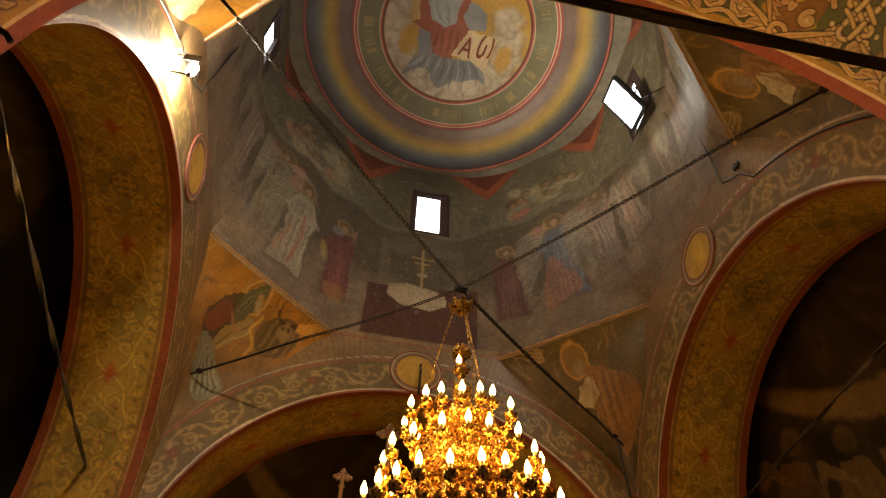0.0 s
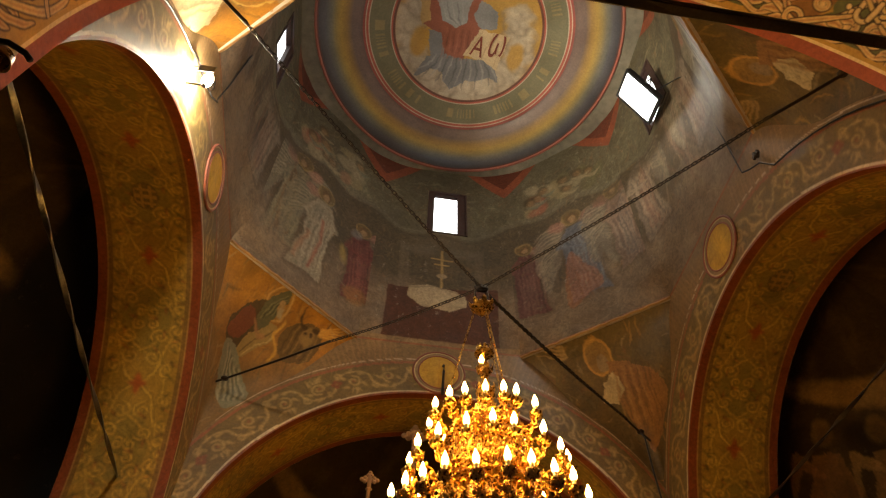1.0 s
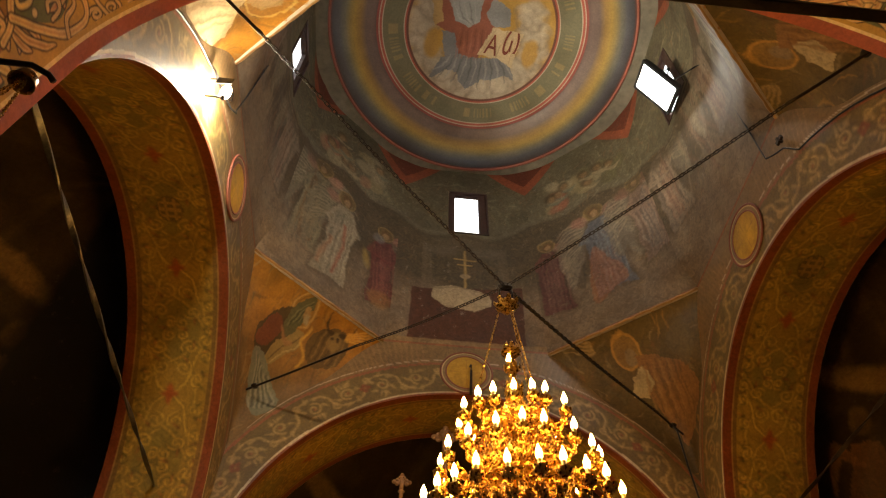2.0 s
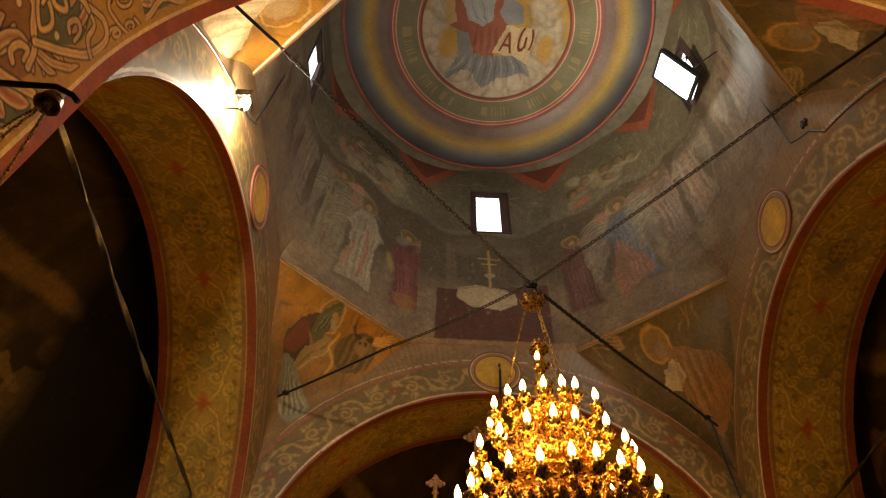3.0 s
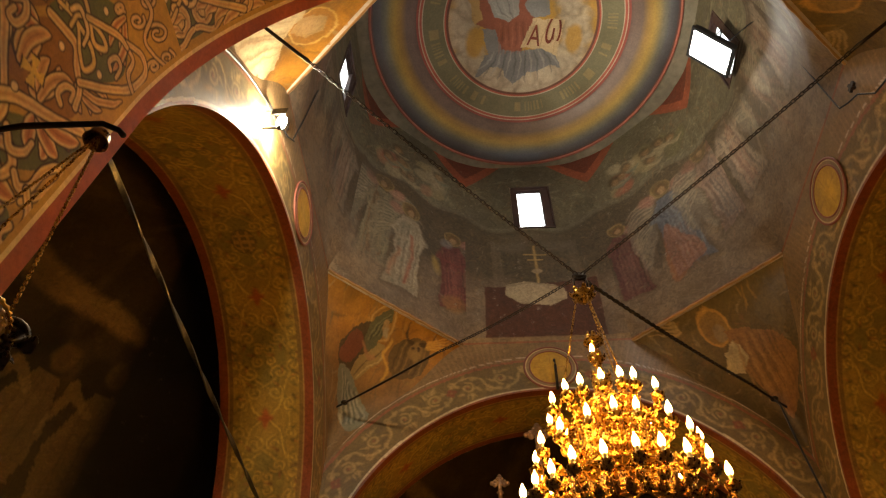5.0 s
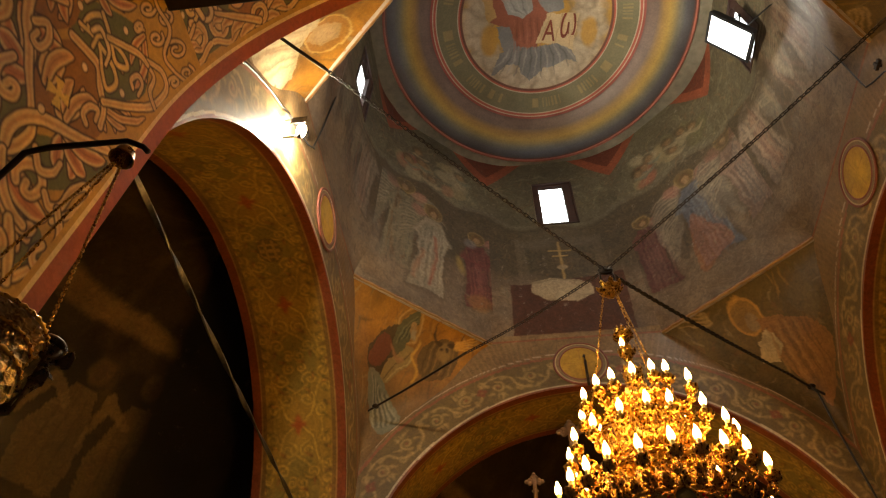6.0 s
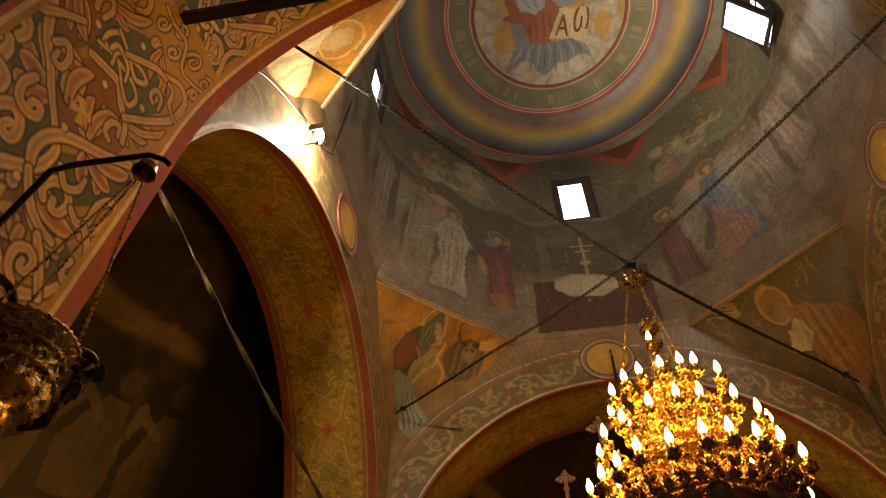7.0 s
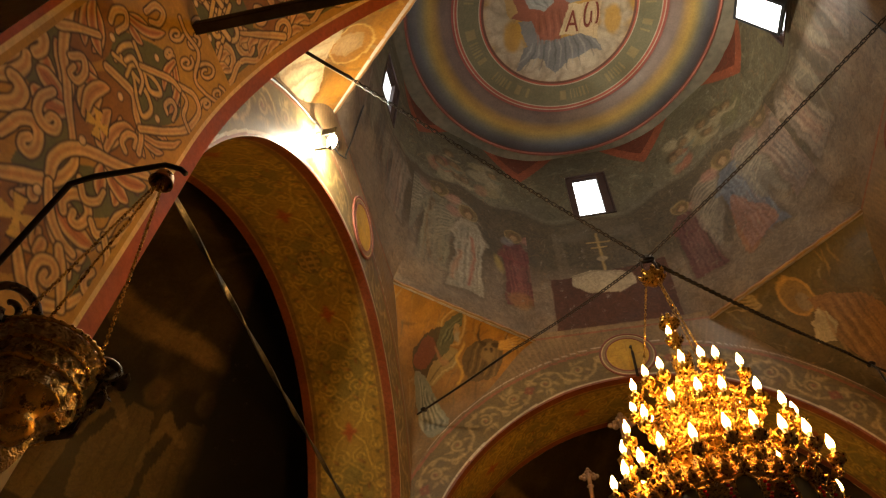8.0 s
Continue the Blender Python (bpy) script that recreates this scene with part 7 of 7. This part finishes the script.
def cable(points, label, r=0.009):
    ob = thing("cable", points[0], label=label, category="cable")
    bm = bmesh.new()
    add_tube(bm, [Vector(p) - Vector(points[0]) for p in points], r, 6)
    part("wire", bm, BLACK, ob)
    return ob


x = BX - 0.03
cable([(2.30, -0.42, 9.5), (x, -0.70, 9.35), (x, -0.84, 9.12), (x - 0.01, -0.80, 8.0), (x - 0.02, -0.76, 7.12), (x - 0.05, -0.79, 7.0), (x - 0.02, -0.86, 6.96), (x, -0.97, 6.90)] + [(x, -2.66 * math.cos(q), 4.25 + 2.66 * math.sin(q)) for q in np.radians(np.linspace(66, 35, 9))], "black cable running down the drum wall and along the arch border")
cable([(-x, -0.62, 8.3), (-x, -0.64, 8.1), (-x + 0.01, -0.70, 7.4), (-x + 0.02, -0.76, 7.0), (-x + 0.05, -0.79, 6.88), (-x + 0.03, -0.88, 6.80), (-x, -1.05, 6.74), (-x, -1.3, 6.62)] + [(-x, -2.66 * math.cos(q), 4.25 + 2.66 * math.sin(q)) for q in np.radians(np.linspace(58, 35, 7))], "black cable looping from the drum wall to the floodlight")
for sx, y, z in ((-1, -0.93, 6.93), (1, -0.98, 7.02)):
    ob = thing("cable_clip", (sx * (BX - 0.03), y, z), label="small dark metal cable clip on the wall", category="clip")
    bm = bmesh.new()
    add_box(bm, (-0.012, -0.045, -0.02), (0.012, 0.045, 0.02))
    add_box(bm, (-0.022, -0.012, -0.03), (0.022, 0.012, 0.03))
    part("plate", bm, IRON, ob, smooth=False)

# hook at the crown of the altar arch
ob = thing("iron_hook", (0.05, BY - 0.01, 6.95), label="thin black iron rod hanging at the arch crown", category="hook")
bm = bmesh.new()
add_tube(bm, [(0, 0.02, 0.02), (0, -0.04, 0.0), (0.0, -0.05, -0.1), (-0.01, -0.05, -0.45)], 0.016, 6)
part("rod", bm, IRON, ob)

# ---- icon screen below, with its crosses ----
screen = thing("wall_icon_screen", (0, 2.9, 0), kind="structure", label="dark carved wooden icon screen under the arch", category="icon screen")
bm = bmesh.new()
add_box(bm, (-2.38, -0.06, 0), (2.38, 0.06, 4.6))
add_box(bm, (-2.38, -0.12, 4.45), (2.38, 0.12, 4.6))
part("panel", bm, WOOD, screen, smooth=False)


def crest_cross(x, z, h):
    ob = thing("cross", (x, 2.9, 4.6), label="old gilt cross with three-lobed ends on a slim post", category="cross", group="crosses on the icon screen")
    bm = bmesh.new()
    w = h * 0.11
    zc = z - 4.6
    add_box(bm, (-w, -0.015, zc - h * 0.5), (w, 0.015, zc + h * 0.36))
    add_box(bm, (-h * 0.36, -0.014, zc - w), (-w, 0.014, zc + w)), add_box(bm, (w, -0.014, zc - w), (h * 0.36, 0.014, zc + w))
    for ex, ez, dx, dz in ((-0.36, 0, 1, 0), (0.36, 0, -1, 0), (0, 0.36, 0, -1)):
        for (ox, oz) in ((0, 0), (0.10, 0.10), (0.10, -0.10)):
            px, pz = (ex + (dx * (ox if ox else -0.07)), oz) if dx else (oz, ez + (dz * (ox if ox else -0.07)))
            add_lathe(bm, [(0.0, -0.018), (h * 0.10, -0.014), (h * 0.12, 0.0), (h * 0.10, 0.014), (0.0, 0.018)], 12, Matrix.Translation((px * h, 0, zc + pz * h)) @ Matrix.Rotation(math.pi / 2, 4, "X"))
    part("cross_body", bm, PINK_GILT, ob)
    bm = bmesh.new()
    add_lathe(bm, [(0.05, 0.0), (0.05, 0.03), (0.025, 0.06), (0.022, zc - h * 0.62), (0.04, zc - h * 0.56), (0.02, zc - h * 0.48)], 10)
    part("post", bm, PINK_GILT, ob)


crest_cross(-0.19, 6.32, 0.30)
crest_cross(-0.66, 5.70, 0.20)

# ---- silver oil lamp on a bracket by the near pier ----
LAMP = Vector((-1.663, -2.940, 3.00))
bracket = thing("lamp_bracket", (-2.25, -2.80, 2.40), label="bent black iron bracket with a small bell cup at its end", category="bracket")
o = Vector((-2.25, -2.80, 2.40))
bm = bmesh.new()
add_tube(bm, [Vector(p) - o for p in ((-2.26, -2.80, 2.40), (-2.08, -2.87, 2.62), (-1.93, -2.962, 2.715), (-1.86, -3.0, 2.795), (-1.793, -3.036, 2.868), (-1.76, -3.025, 2.905), (LAMP.x - 0.01, LAMP.y - 0.01, 3.05), (LAMP.x + 0.02, LAMP.y + 0.012, 3.055), (LAMP.x + 0.035, LAMP.y + 0.02, 3.04))], 0.0075, 7)
part("arm", bm, IRON, bracket)
bm = bmesh.new()
add_lathe(bm, [(0.0, 0.045), (0.012, 0.043), (0.016, 0.03), (0.034, 0.012), (0.040, -0.022), (0.044, -0.03), (0.041, -0.031), (0.034, -0.02), (0.028, 0.006), (0.0, 0.02)], 20, Matrix.Translation(LAMP - o) @ Matrix.Scale(0.68, 4))
part("bell_cup", bm, DARK_BRASS, bracket, "small dark brass bell cup")

lamp = thing("hanging_oil_lamp", LAMP, label="ornate tarnished silver oil lamp hung on thin chains", category="oil lamp")
bm = bmesh.new()
zb = -1.04
for k in range(3):
    a = radians((50, -100, 172)[k])
    chain(bm, (0.006 * math.cos(a), 0.006 * math.sin(a), -0.01), (0.145 * math.cos(a), 0.145 * math.sin(a), zb + 0.02), 0.0, 0.018, 0.010, 0.0022)
part("lamp_chain", bm, GOLD, lamp, "thin brass chains")
bm = bmesh.new()
add_lathe(bm, [(0.128, zb + 0.030), (0.146, zb + 0.040), (0.152, zb + 0.032), (0.146, zb + 0.018), (0.134, zb + 0.008), (0.130, zb - 0.01), (0.128, zb - 0.05), (0.132, zb - 0.09), (0.140, zb - 0.10), (0.136, zb - 0.115), (0.146, zb - 0.15), (0.142, zb - 0.18), (0.118, zb - 0.215), (0.090, zb - 0.24), (0.080, zb - 0.255), (0.084, zb - 0.275), (0.076, zb - 0.31), (0.06, zb - 0.36), (0.035, zb - 0.385), (0.042, zb - 0.41), (0.02, zb - 0.44), (0.0, zb - 0.45)], 144, None, 0.026, 24)
body = part("body", bm, ENGRAVED, lamp)
for z, r, wire in ((zb + 0.036, 0.156, 0.007), (zb - 0.022, 0.137, 0.006), (zb - 0.102, 0.146, 0.007), (zb - 0.205, 0.130, 0.006)):
    bm = bmesh.new()
    add_tube(bm, [((r + 0.003 * (i % 2)) * math.cos(2 * math.pi * i / 72), (r + 0.003 * (i % 2)) * math.sin(2 * math.pi * i / 72), z) for i in range(72)], [wire * (1.25 if i % 2 else 0.75) for i in range(72)], 7, True)
    part("beaded_ring", bm, GOLD, lamp, "thin beaded brass ring")
bm = bmesh.new()
add_leaf(bm, Matrix.Rotation(-1.45, 4, "Y"), 0.075, 0.06, 0.25)
leaf_mesh = bpy.data.meshes.new("leaf")
bm.to_mesh(leaf_mesh)
bm.free()
leaf_mesh.materials.append(ENGRAVED)
leaf_mesh.polygons.foreach_set("use_smooth", [True] * len(leaf_mesh.polygons))
for row, (z, r, n) in enumerate(((zb - 0.060, 0.132, 14), (zb - 0.170, 0.148, 16), (zb - 0.235, 0.100, 12))):
    for k in range(n):
        a = 2 * math.pi * (k + 0.5 * (row % 2)) / n
        leaf = new("leaf", leaf_mesh)
        leaf.parent = body
        leaf.matrix_basis = Matrix.Translation((r * math.cos(a), r * math.sin(a), z)) @ Matrix.Rotation(a, 4, "Z")
for k in range(3):
    a = radians((52, -112, 172)[k])
    f = Matrix.Rotation(a, 4, "Z")
    bm = bmesh.new()
    big = 0.055 if k == 0 else 0.095
    sp = [f @ Vector((0.165 + x, 0, zb + z)) for x, z in spiral_points(0.01, 0.05 if k == 0 else 0.09, big, 200, -1.4, 24)]
    add_tube(bm, sp, [0.016 - 0.006 * i / 24 for i in range(25)], 7)
    add_tube(bm, [f @ Vector(p) for p in ((0.11, 0, zb - 0.22), (0.16, 0, zb - 0.18), (0.185, 0, zb - 0.08), (0.18, 0, zb + 0.02), (0.195, 0, zb + 0.06))], [0.014, 0.022, 0.018, 0.016, 0.022], 8)
    for q in range(4):
        add_leaf(bm, f @ Matrix.Translation((0.16 + 0.02 * q, 0, zb - 0.12 + 0.045 * q)) @ Matrix.Rotation((-1) ** q * 1.3, 4, "Z"), 0.07, 0.05, 0.9)
    part("cast_arm", bm, DARK_CAST, lamp, "cast scroll, coloured near-black as if unlit")
bm = bmesh.new()
add_lathe(bm, [(0.0, -0.15), (0.03, -0.145), (0.06, -0.12), (0.075, -0.08), (0.07, -0.05), (0.06, -0.04), (0.066, -0.02), (0.085, 0.025), (0.100, 0.05), (0.106, 0.056), (0.100, 0.060), (0.07, 0.02), (0.0, 0.0)], 28, Matrix.Translation((0.185, -0.125, zb - 0.30)) @ Matrix.Scale(0.70, 4))
part("oil_cup", bm, GOLD, lamp, "polished brass cup")
lamp.scale = (0.57, 0.57, 0.57)
